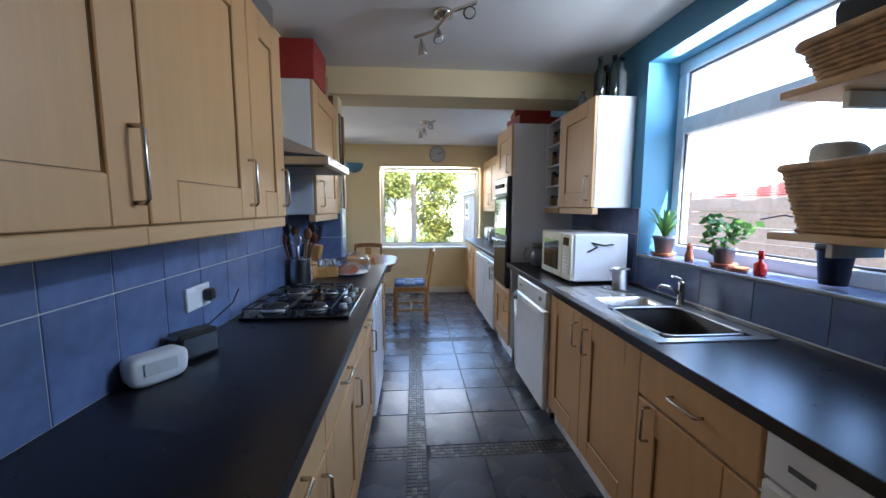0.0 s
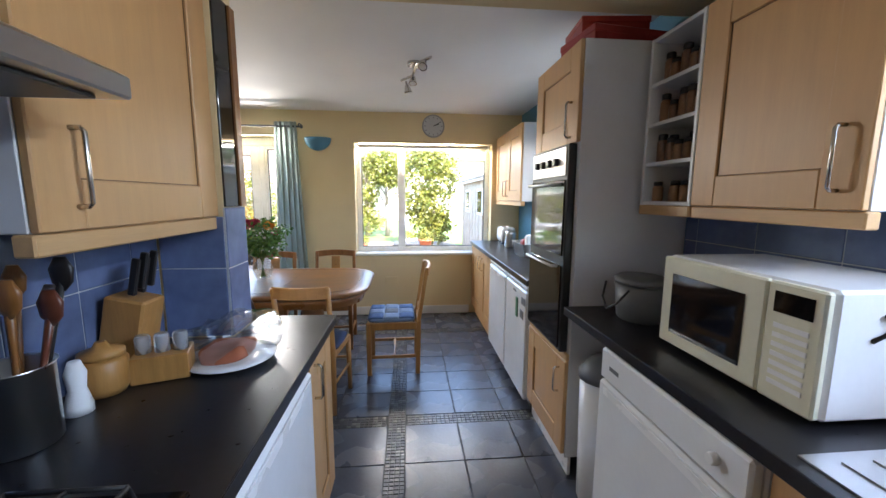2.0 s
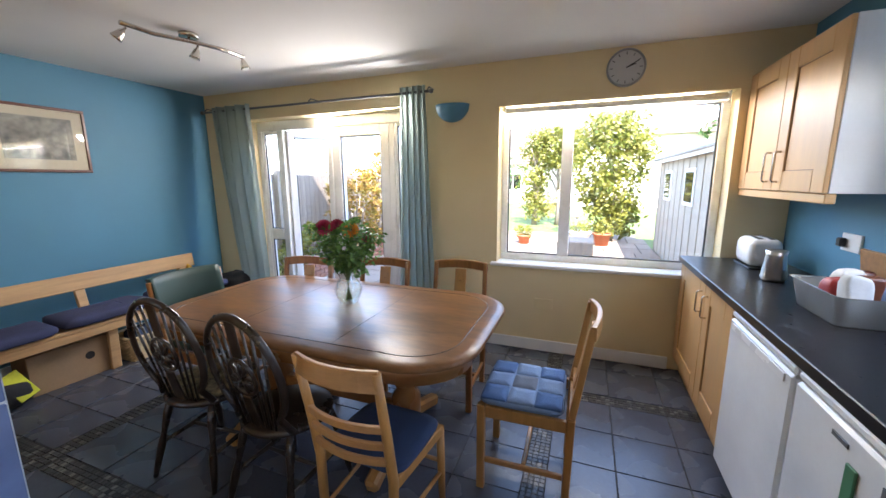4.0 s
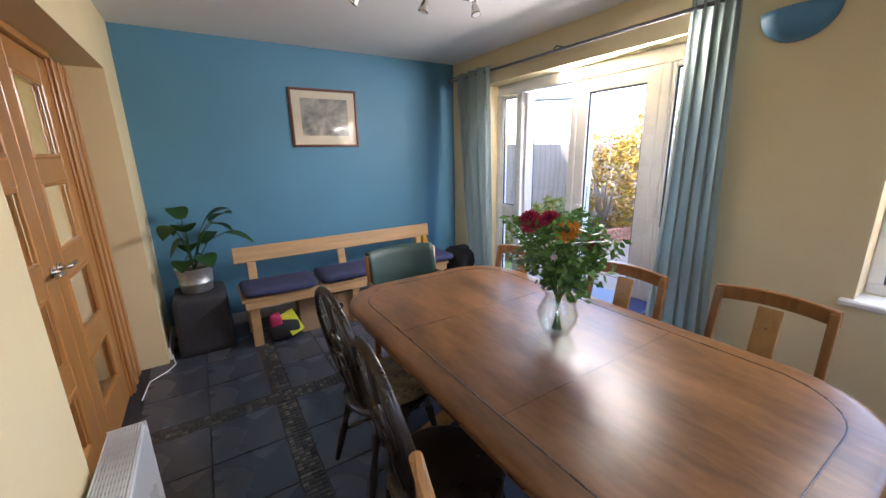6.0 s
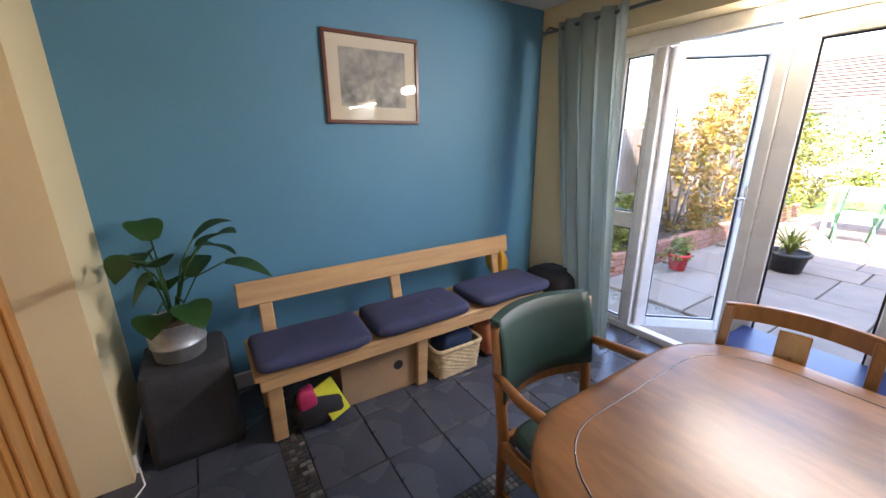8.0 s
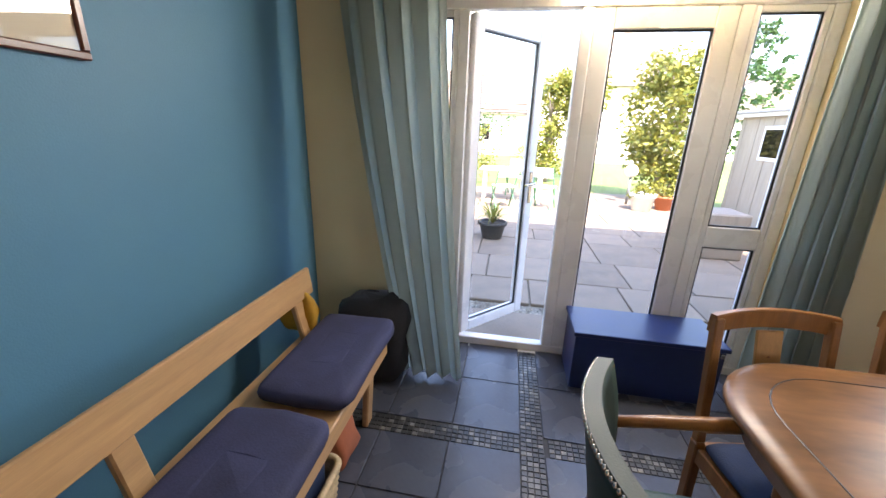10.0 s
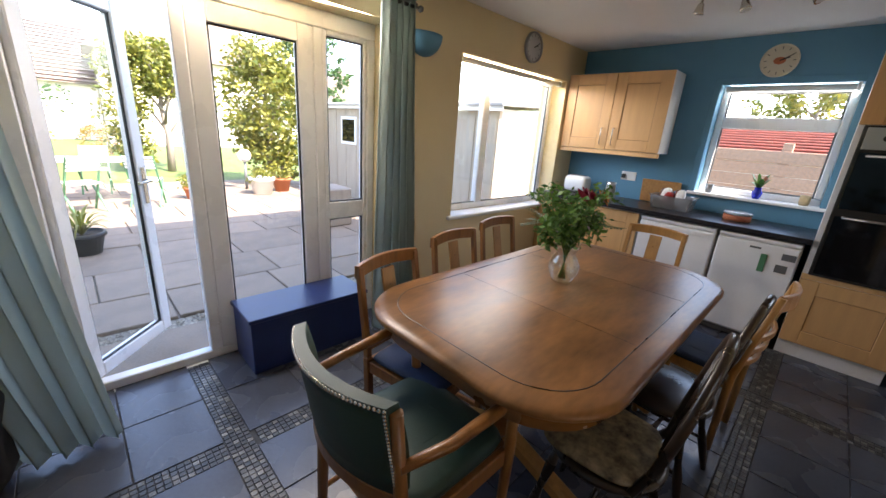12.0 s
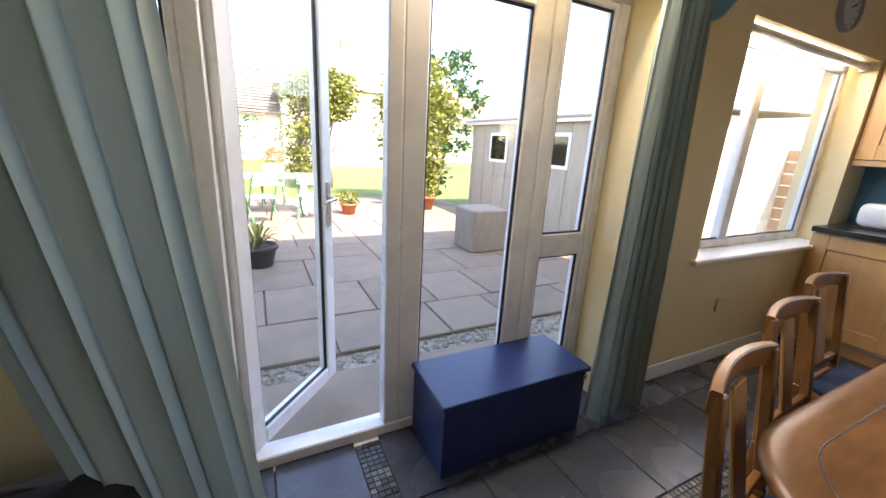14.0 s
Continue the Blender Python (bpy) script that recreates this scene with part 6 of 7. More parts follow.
# vase of flowers
VX, VY, VZ = -0.568, 4.809, 0.7655
t = thing("glass_vase", "clear glass vase with a flared rim on the table", "vase", pose(VX, VY, VZ))
o = part("glass", lathe(B(), [(0.035, 0), (0.045, 0.004), (0.062, 0.05), (0.068, 0.085), (0.055, 0.125), (0.04, 0.15), (0.048, 0.175), (0.062, 0.19), (0.058, 0.187), (0.044, 0.172),
                          (0.036, 0.15), (0.05, 0.125), (0.063, 0.085), (0.057, 0.05), (0.04, 0.012)], seg=28, sx=1.18, sy=1.18), "vaseglass", t)
fl = thing("flower_bouquet", "bouquet of mixed foliage with a crimson and an orange flower", "flowers", pose(VX, VY, VZ + 0.015))
rng = random.Random(21)
bm = B()
tips = []
for k in range(22):
    a = k * 2.4
    r = 0.03 + 0.14 * math.sqrt((k + 0.5) / 22)
    zt = 0.27 + 0.17 * rng.random() + 0.06 * (1 - r / 0.17)
    tip = Vector((r * math.cos(a), r * math.sin(a), zt))
    tips.append(tip)
    tube(bm, [(-0.018 * math.cos(a), -0.018 * math.sin(a), 0.0), (0.012 * math.cos(a), 0.012 * math.sin(a), 0.14), tip * 0.6 + Vector((0, 0, 0.09)), tip], 0.0022, 5)
part("stem", bm, "leaf", fl)
bm = B()
low = [(rng.uniform(-0.1, 0.1), rng.uniform(-0.1, 0.1), rng.uniform(0.2, 0.34)) for _ in range(16)]
leaves(bm, tips, 0.02, 40, 0.065, rng=rng)
leaves(bm, low, 0.024, 34, 0.06, rng=rng)
part("foliage", bm, "leaf", fl, "dense green leaves")
bm = B()
for k in range(9):
    a = rng.uniform(0, 6.28)
    base = Vector((0.1 * math.cos(a), 0.1 * math.sin(a), rng.uniform(0.26, 0.4)))
    tip = base + Vector((math.cos(a), math.sin(a), rng.uniform(-0.3, 0.5))).normalized() * 0.14
    for j in range(10):
        p = base.lerp(tip, j / 9)
        sd = Vector((-math.sin(a), math.cos(a), 0))
        for s in (-1, 1):
            blade(bm, p, p + sd * s * 0.03 + (tip - base) * 0.12, 0.009, 0, 2)
part("fern", bm, "leafdark", fl, "feathery sprigs")


def bloom(c, r, petals, mn, heart, label, axis=(0.25, -0.75, 0.6), tilts=(0.1, 0.45, 1.0)):
    turn = Vector(axis).to_track_quat("Z", "Y").to_matrix()
    bm = B()
    for k_, tilt in enumerate(tilts):
        n = petals if k_ < 2 else petals // 2 + 2
        for k in range(n):
            a = k * 2 * math.pi / n + k_ * 0.2
            d = turn @ Vector((math.cos(a), math.sin(a), tilt)).normalized()
            blade(bm, Vector(c) + d * r * 0.15, Vector(c) + d * r * (1 - 0.12 * k_), r * 0.42, 0.004, 3, turn @ Vector((0, 0, 1)))
    f = part("flower", bm, mn, fl, label)
    bm = lathe(B(), [(r * 0.26, 0), (r * 0.24, r * 0.2), (r * 0.1, r * 0.28)], (0, 0, 0), 12)
    for v in bm.verts:
        v.co = turn @ v.co + Vector(c)
    part("heart", bm, heart, f)


crim = mat("crimson_petal", (0.3, 0.006, 0.045), 0.6)
oran = mat("orange_petal", (0.62, 0.2, 0.01), 0.6)
whit = mat("small_white_petal", (0.55, 0.5, 0.55), 0.6)
bloom((-0.07, -0.1, 0.44), 0.052, 16, crim, crim, "crimson double flower", tilts=(-0.3, 0.3, 1.0, 2.5))
bloom((-0.02, -0.05, 0.445), 0.046, 16, crim, crim, "crimson double flower", tilts=(-0.3, 0.3, 1.0, 2.5))
bloom((0.1, -0.09, 0.425), 0.048, 16, oran, M["mahog"], "orange gerbera with a dark heart")
bloom((0.09, 0.07, 0.36), 0.04, 12, crim, crim, "crimson double flower")
for k in range(6):
    a = k * 1.05
    bloom((0.14 * math.cos(a), 0.14 * math.sin(a), 0.27 + 0.03 * (k % 3)), 0.014, 6, whit, whit, "tiny pale flower")


# sill plants
ORIGIN = KITCHEN_RIGHT
def pot(m, r, h, mn, label, saucer=None, name="plant_pot"):
    t = thing(name, label, "plant pot", m)
    part("pot", lathe(B(), [(r * 0.72, 0), (r * 0.95, h * 0.82), (r * 1.06, h * 0.83), (r * 1.06, h), (r * 0.94, h), (r * 0.9, h * 0.85)], seg=20), mn, t)
    part("soil", lathe(B(), [(r * 0.92, h * 0.86), (0.003, h * 0.88)], seg=16), "earth", t)
    if saucer:
        part("saucer", lathe(B(), [(r * 0.9, -0.012), (r * 1.2, 0.008), (r * 1.15, 0.01), (r * 0.8, -0.001)], seg=20), saucer, t)
    return t


ZL = KWIN[2] + 0.0245
pot(pose(2.06, 2.09, ZL), 0.06, 0.11, "grey", "grey pot in a terracotta saucer on the window ledge", "terracotta")
pl = thing("spider_plant", "spiky green spider plant on the window ledge", "plant", pose(2.06, 2.09, ZL + 0.09))
rng = random.Random(3)
bm = B()
for k in range(26):
    a = k * 2.4
    L = rng.uniform(0.06, 0.14)
    blade(bm, (0, 0, 0), (L * math.cos(a), L * math.sin(a), rng.uniform(0.08, 0.2)), 0.014, 0.03, 5)
part("leaf", bm, "leaf", pl)
pot(pose(2.06, 1.64, ZL), 0.05, 0.085, "grey", "dark pot of basil on the window ledge", "terracotta")
pl = thing("basil_plant", "bushy bright green basil plant", "plant", pose(2.06, 1.64, ZL + 0.07))
bm = B()
cs = [(rng.uniform(-0.06, 0.06), rng.uniform(-0.07, 0.07), rng.uniform(0.04, 0.15)) for _ in range(12)]
leaves(bm, cs, 0.03, 14, 0.035, rng=rng, long=1.4)
part("foliage", bm, "leaf", pl)
part("stem", tube(B(), [(0, 0, 0), (0.005, 0, 0.1)], 0.004, 5), "leaf", pl)
solid("saucer", lathe(B(), [(0.035, 0), (0.045, 0.018), (0.04, 0.016), (0.03, 0.006)], (2.03, 1.52, KWIN[2] + 0.013), 18), "terracotta", "small terracotta saucer on the ledge", "saucer")
t = thing("soap_bottle", "small red bottle on the window ledge", "bottle", pose(2.02, 1.4, KWIN[2] + 0.013))
part("body", lathe(B(), [(0.02, 0), (0.024, 0.01), (0.024, 0.05), (0.009, 0.062), (0.009, 0.075)], seg=14), "redgloss", t)
part("cap", lathe(B(), [(0.012, 0.0755), (0.01, 0.11)], seg=10), "redgloss", t)
solid("figurine", lathe(B(), [(0.02, 0), (0.022, 0.03), (0.012, 0.06), (0.016, 0.075), (0.008, 0.1)], (2.05, 1.86, KWIN[2] + 0.013), 12), "terracotta", "small painted ornament on the ledge", "ornament")
pot(pose(2.06, 1.15, ZL), 0.055, 0.15, "black", "tall black pot on the window ledge")
pl = thing("orchid", "thin arching orchid stems in a black pot", "plant", pose(2.06, 1.15, ZL + 0.13))
part("stem", tube(B(), [(0, 0, 0), (0.0, 0.08, 0.09), (0, 0.2, 0.12), (-0.01, 0.3, 0.1)], 0.004, 6), "mahog", pl)
bm = B()
for k in range(5):
    a = k * 1.3
    blade(bm, (0, 0, 0), (0.07 * math.cos(a), 0.1 * math.sin(a), 0.06), 0.035, 0.02, 4)
part("leaf", bm, "leafdark", pl)
ORIGIN = ROOM
t = thing("glass_vase", "small cobalt blue vase on the side window sill", "vase", pose(XR + 0.05, 4.4, RWIN[2] + 0.0025))
cob = mat("cobalt_glass", (0.01, 0.02, 0.4), 0.08, var=0.05, bump=0)
part("body", lathe(B(), [(0.025, 0), (0.035, 0.03), (0.04, 0.06), (0.025, 0.08), (0.03, 0.1)], seg=18), cob, t)
bm = B()
for k in range(14):
    a = k * 2.4
    blade(bm, (0, 0, 0.08), (0.06 * math.cos(a), 0.09 * math.sin(a), 0.14 + 0.04 * (k % 3)), 0.03, 0.02, 4)
part("leaf", bm, "leaf", t)
part("flower", lathe(B(), [(0.004, 0), (0.018, 0.02), (0.004, 0.04)], (0, -0.03, 0.16), 10), "terracotta", t)
solid("mug", lathe(B(), [(0.03, 0), (0.036, 0.02), (0.036, 0.08), (0.032, 0.08), (0.03, 0.01)], (XR + 0.04, 4.08, RWIN[2] + 0.0025), 18), "palewicker", "pale mug on the side window sill", "mug")
solid("glass_tumbler", lathe(B(), [(0.028, 0), (0.036, 0.08), (0.033, 0.08), (0.026, 0.006)], (XR + 0.04, 4.76, RWIN[2] + 0.0025), 18), "clearish", "clear tumbler on the side window sill", "glass")
t = thing("wall_socket", "cream painted double socket on the wall", "socket")
part("plate", box(B(), 0.34, 0.49, YW - 0.012, YW - 0.001, 0.38, 0.47, 0.004), "cream", t)


# ---- garden ----
GZ = -0.12
slab("ground", -400, 400, YW + WT + 0.002, 700, GZ - 0.5, GZ - 0.03, "grass", "lawn of the back garden running to the distance", "ground", 0)
slab("ground", -400, XR + WT, -300, YN - 0.3, GZ - 0.5, GZ - 0.02, "grass", "lawn in front of the house", "ground", 0)
slab("ground", -400, -4.37, YN - 0.29, YW + WT, GZ - 0.5, GZ - 0.02, "grass", "lawn at the far side of the house", "ground", 0)
slab("ground", -4.36, XL - 0.16, YN - 0.29, 0.04, GZ - 0.5, GZ - 0.02, "paving", "paved strip in front of the house", "ground", 0)
slab("ground", XR + WT + 0.001, 400, -300, YW + WT, GZ - 0.5, GZ - 0.02, "gravel", "gravelled ground beside the house", "ground", 0)
pat = slab("patio", -3.4, 2.18, YW + WT + 0.003, 14.4, GZ - 0.029, GZ - 0.012, "gravel", "patio of large paving slabs on a gravel bed", "patio", 0)
slab("door_step", -2.9, -0.6, YW + WT + 0.004, 7.08, GZ - 0.011, GZ + 0.05, "paving", "concrete step outside the garden doors", "step", 0.006)
cache = {}
rng = random.Random(6)
y = 7.34
row = 0
while y < 14.3:
    d = (0.6, 0.75, 0.9)[row % 3]
    x = -3.38 + 0.3 * (row % 2)
    while x < 2.1:
        w = rng.choice((0.6, 0.75, 0.9))
        b = min(2.17, x + w)
        if b - x > 0.15:
            key = (round(b - x - 0.014, 3), d)
            if key not in cache:
                cache[key] = mesh_of("paving_slab", box(B(), -key[0] / 2, key[0] / 2, -d / 2 + 0.007, d / 2 - 0.007, 0, 0.035, 0.006), "paving")
            piece("paving_slab", cache[key], pat, pose((x + b) / 2, y + d / 2, GZ - 0.0115 + rng.uniform(-0.003, 0.003), rng.uniform(-0.2, 0.2), rng.uniform(-0.2, 0.2)))
        x = b
    y += d
    row += 1
verts, faces = [], []
for k in range(900):
    x, yy, s = rng.uniform(-3.2, 2.0), rng.uniform(7.09, 7.33), rng.uniform(0.012, 0.028)
    n = len(verts)
    verts += [(x + s * rng.uniform(0.7, 1) * a, yy + s * rng.uniform(0.7, 1) * b, GZ - 0.008 + s * c * 0.7) for a, b, c in ((1, 0, 0.3), (0, 1, 0.3), (-1, 0, 0.3), (0, -1, 0.3), (0, 0, 1))]
    faces += [(n + i, n + (i + 1) % 4, n + 4) for i in range(4)]
me = bpy.data.meshes.new("gravel_strip")
me.from_pydata(verts, [], faces)
me.materials.append(M["gravel"])
tagged(new("gravel_strip", me), "strip of loose pale gravel along the house", "gravel", kind="stuff")

# raised bed, shrubs, fence
bed = thing("raised_bed", "low brick-edged flower bed along the fence", "flower bed")
part("soil", box(B(), -4.4, -3.52, 7.6, 14.0, GZ - 0.029, GZ + 0.22, 0.01), "earth", bed)
bk = mesh_of("brick", box(B(), -0.05, 0.05, -0.105, 0.105, -0.032, 0.032, 0.004), "brick")
for j in range(4):
    for k in range(28):
        piece("brick", bk, bed, pose(-3.46, 7.7 + 0.225 * k + (0.11 if j % 2 else 0), GZ + 0.01 + 0.073 * j))


def fence_run(name, x0, y0, x1, y1, h, label, mn="fence", vertical=True, z=GZ - 0.03):
    t = thing(name, label, "fence")
    a, b = Vector((x0, y0, z)), Vector((x1, y1, z))
    L = (b - a).length
    ang = math.degrees(math.atan2(y1 - y0, x1 - x0))
    t.matrix_basis = pose(x0, y0, z, 0, 0, ang)
    n = max(1, round(L / 1.8))
    post = mesh_of("post", box(B(), -0.05, 0.05, -0.05, 0.05, 0, h + 0.06, 0.006), mn)
    for k in range(n + 1):
        piece("post", post, t, pose(L * k / n, 0.062, 0))
    if vertical:
        board = mesh_of("board", box(B(), -0.0625, 0.0625, -0.01, 0.01, 0.04, h, 0.003), mn)
        for k in range(int(L / 0.128)):
            piece("board", board, t, pose(0.064 + 0.128 * k, 0.0, 0, 0, 0, 0))
        rail = mesh_of("rail", box(B(), 0, L, -0.05, -0.0105, -0.04, 0.04, 0.004), mn)
        for zz in (0.3, h * 0.55, h - 0.2):
            piece("rail", rail, t, pose(0, 0, zz))
    else:
        board = mesh_of("board", box(B(), 0, L, -0.012, 0.012, -0.072, 0.072, 0.004), mn)
        for k in range(int(h / 0.15)):
            piece("board", board, t, pose(0, 0.006 * (k % 2), 0.09 + 0.15 * k))
    return t


fence_run("fence", -4.5, 22.0, -4.5, 6.6, 1.75, "weathered vertical-board garden fence")
fence_run("side_fence", 3.9, 9.5, 3.9, -4.0, 1.7, "horizontal brown board fence beside the house", "fence2", False)


def shrub(x, y, r, h, mn, label, seed, n=60, size=0.05, z=GZ):
    rng = random.Random(seed)
    t = thing("shrub", label, "shrub", pose(x, y, z), "garden shrubs")
    bm = B()
    for k in range(7):
        a = k * 0.9
        tube(bm, [(0, 0, -0.03), (0.3 * r * math.cos(a), 0.3 * r * math.sin(a), h * 0.5), (0.7 * r * math.cos(a), 0.7 * r * math.sin(a), h * 0.85)], [0.02, 0.014, 0.006], 5)
    part("branch", bm, "fence", t)
    cs = []
    for _ in range(n):
        a, q, zz = rng.uniform(0, 6.28), math.sqrt(rng.random()), rng.random()
        rr = r * q * (0.55 + 0.6 * math.sin(math.pi * (0.15 + 0.75 * zz))) * rng.uniform(0.8, 1.2)
        cs.append((rr * math.cos(a), rr * math.sin(a), h * (0.12 + 0.88 * zz)))
    part("foliage", leaves(B(), cs, size, 34, 0.2 * max(r, 0.5), rng=rng), mn, t)
    return t


shrub(-3.95, 8.4, 0.45, 0.8, "bush", "leafy green shrub in the flower bed", 1)
shrub(-3.9, 9.9, 0.6, 1.9, "goldbush", "tall golden shrub against the fence", 2, 80)
shrub(-3.9, 11.4, 0.7, 2.4, "goldbush", "tall golden-leaved shrub against the fence", 3, 90)
shrub(-3.8, 13.0, 0.7, 2.0, "bush", "tall green shrub in the bed", 4, 80)
shrub(-3.6, 15.5, 0.9, 1.6, "bush", "broad green shrub by the lawn", 5, 70)
shrub(1.35, 13.6, 0.5, 1.0, "bush", "green shrub behind the flower tubs", 6, 60)
shrub(-1.2, 22.0, 0.9, 0.9, "goldbush", "low golden shrub on the lawn edge", 7, 40)
shrub(-3.9, 7.8, 0.35, 0.5, "bush", "low green plant with red flowers", 12, 40)


def tree(x, y, h, r, mn, label, seed, clumps=130, size=0.07, crown0=0.35, name="garden_tree"):
    rng = random.Random(seed)
    t = thing(name, label, "tree", pose(x, y, GZ - 0.03))
    bm = B()
    tube(bm, [(0, 0, 0), (0.05, 0.03, h * 0.3), (-0.04, 0.05, h * 0.55), (0.03, 0, h * 0.8)], [0.11, 0.09, 0.06, 0.02], 9)
    cs = []
    for k in range(9):
        a = k * 2.4
        z0 = h * (0.3 + 0.05 * k)
        e = Vector((r * 0.8 * math.cos(a), r * 0.8 * math.sin(a), min(h * 0.95, z0 + h * 0.22)))
        tube(bm, [(0, 0, z0), e * 0.5 + Vector((0, 0, z0 * 0.5 + 0.1)), e], [0.04, 0.025, 0.008], 6)
    part("trunk", bm, "fence", t)
    for _ in range(clumps):
        a, zz = rng.uniform(0, 6.28), rng.random()
        rr = r * math.sqrt(rng.random()) * (0.5 + 0.6 * math.sin(math.pi * (0.1 + 0.8 * zz)))
        cs.append((rr * math.cos(a), rr * math.sin(a), h * (crown0 + (1.02 - crown0) * zz)))
    part("crown", leaves(B(), cs, size, 36, 0.28, rng=rng), mn, t)
    return t


tree(1.3, 13.85, 3.15, 0.85, "bush", "small leafy garden tree beside the shed", 31, 190, 0.075, 0.2)
tree(-0.25, 17.1, 3.2, 0.8, "bush", "climber-covered arch of green leaves", 32, 110, 0.075, 0.66)
tree(-1.05, 17.0, 3.1, 0.42, "bush", "climber on a pergola post", 33, 80, 0.075, 0.1)
tree(8.5, 27.0, 6.5, 2.2, "conifer", "dark conifer behind the shed", 34, 120, 0.16, 0.15)
tree(17.5, -3.0, 5.5, 2.0, "bush", "tree beyond the side fence", 35, 130, 0.12, 0.3)
tree(18.0, 5.0, 5.0, 2.0, "bush", "tree beyond the side fence", 36, 120, 0.12, 0.3)
solid("hedge", leaves(B(), [(-9 + 0.5 * k, 24 + 0.3 * (k % 2), 1.3 + 0.4 * (k % 3)) for k in range(14)], 0.1, 70, 0.7, rng=random.Random(9)), "conifer", "clipped green hedge past the fence", "hedge", kind="stuff")

# shed
t = thing("garden_shed", "grey panelled garden shed with a low roof and small windows", "shed", pose(2.2, 7.5, GZ - 0.03))
part("wall", box(B(), 0, 0.06, 0, 5.2, 0, 1.98, 0.003), "shed", t)
# the paler colour of this end stands for sunlight falling on it
part("wall", box(B(), 0.061, 2.6, 0, 0.06, 0, 1.98, 0.003), "render", t, "end wall coloured pale for the sunlight on it")
part("wall", box(B(), 0.061, 2.6, 5.14, 5.2, 0, 1.98, 0.003), "shed", t)
for k in range(13):
    part("panel_strip", box(B(), -0.012, -0.0005, 0.03 + 0.42 * k, 0.07 + 0.42 * k, 0.02, 1.96, 0.003), "shed", t)
part("roof", obox(B(), pose(1.3, 2.6, 2.1, 0, -3, 0), 2.9, 5.5, 0.05, 0.01), "shedroof", t)
part("fascia", box(B(), -0.1, -0.08, -0.12, 5.32, 1.94, 2.06, 0.004), "white", t)
for y in (2.1, 3.8):
    wn_ = part("window", box(B(), -0.02, -0.0008, y, y + 0.62, 1.2, 1.78, 0.004), "white", t)
    part("pane", box(B(), -0.024, -0.0205, y + 0.06, y + 0.56, 1.26, 1.72, 0), "blackglass", wn_)
solid("planter_box", box(B(), 0.3, 0.85, 9.25, 9.8, GZ + 0.0245, GZ + 0.62, 0.02), "fence", "weathered square planter box on the patio", "planter")


# furniture and pots outside
def garden_chair(m):
    t = thing("garden_chair", "white slatted folding garden chair with a green frame", "chair", m, "garden chairs")
    for s in (-1, 1):
        part("leg", bar(B(), (s * 0.2, -0.2, 0), (s * 0.2, 0.2, 0.44), 0.02, 0.03, 0.004, (1, 0, 0)), "green", t)
        part("back_post", bar(B(), (s * 0.2, 0.2, 0), (s * 0.2, -0.25, 0.86), 0.02, 0.03, 0.004, (1, 0, 0)), "green", t)
    for k in range(6):
        part("slat", box(B(), -0.2, 0.2, -0.17 + 0.065 * k, -0.12 + 0.065 * k, 0.44, 0.455, 0.003), "white", t)
    for k in range(4):
        part("back_slat", obox(B(), pose(0, -0.155 - 0.032 * k, 0.66 + 0.055 * k, 28, 0, 0), 0.4, 0.012, 0.04, 0.003), "white", t)
    return t


gc = garden_chair(pose(-2.25, 11.8, GZ + 0.0245, 0, 0, 20))
copy_thing(gc, pose(-1.45, 12.0, GZ + 0.0245, 0, 0, -20))
copy_thing(gc, pose(-2.0, 13.6, GZ + 0.0245, 0, 0, 170))
t = thing("garden_table", "white slatted garden table on the sunny patio", "table", pose(-2.1, 12.7, GZ + 0.0245))
for k in range(9):
    part("slat", box(B(), -0.7, 0.7, -0.4 + 0.09 * k, -0.325 + 0.09 * k, 0.7, 0.72, 0.003), "white", t)
for x in (-0.6, 0.6):
    for y in (-0.32, 0.32):
        part("leg", box(B(), x - 0.025, x + 0.025, y - 0.025, y + 0.025, 0, 0.699, 0.004), "white", t)
for x, y, r, h, mn, lab in ((-2.35, 9.5, 0.2, 0.24, "black", "black tub with a strappy green plant"), (0.6, 12.5, 0.25, 0.35, "white", "white tub of summer flowers"),
                            (1.1, 12.7, 0.2, 0.3, "terracotta", "terracotta pot of flowers"), (-0.7, 12.4, 0.16, 0.22, "terracotta", "terracotta pot on the patio"),
                            (-3.1, 8.5, 0.12, 0.2, "redgloss", "pink plastic pot by the flower bed"), (-2.95, 10.4, 0.18, 0.3, "black", "black pot by the bed")):
    pot(pose(x, y, GZ + 0.0275), r, h, mn, lab)
    pl = thing("potted_plant", "green leafy patio plant in a pot", "plant", pose(x, y, GZ + 0.02 + h * 0.86))
    rng = random.Random(int(x * 100))
    if mn == "black":
        bm = B()
        for k in range(50):
            a = k * 2.4
            L = rng.uniform(0.2, 0.4)
            blade(bm, (0, 0, 0), (L * math.cos(a), L * math.sin(a), rng.uniform(0.02, 0.35)), 0.022, 0.1, 5)
        part("leaf", bm, "bush", pl)
    else:
        part("foliage", leaves(B(), [(rng.uniform(-r, r), rng.uniform(-r, r), rng.uniform(0.0, r * 1.3)) for _ in range(16)], 0.035, 26, 0.1, rng=rng), "bush", pl)
t = thing("globe_lamp", "white globe garden lamp among the pots", "lamp", pose(0.5, 13.2, GZ + 0.0275))
part("post", tube(B(), [(0, 0, 0), (0, 0, 0.6)], 0.03, 8), "grey", t)
part("globe", lathe(B(), [(0.03, 0.6)] + [(0.14 * math.sin(k * math.pi / 10), 0.74 - 0.14 * math.cos(k * math.pi / 10)) for k in range(1, 10)] + [(0.005, 0.88)], seg=18), "enamel", t)


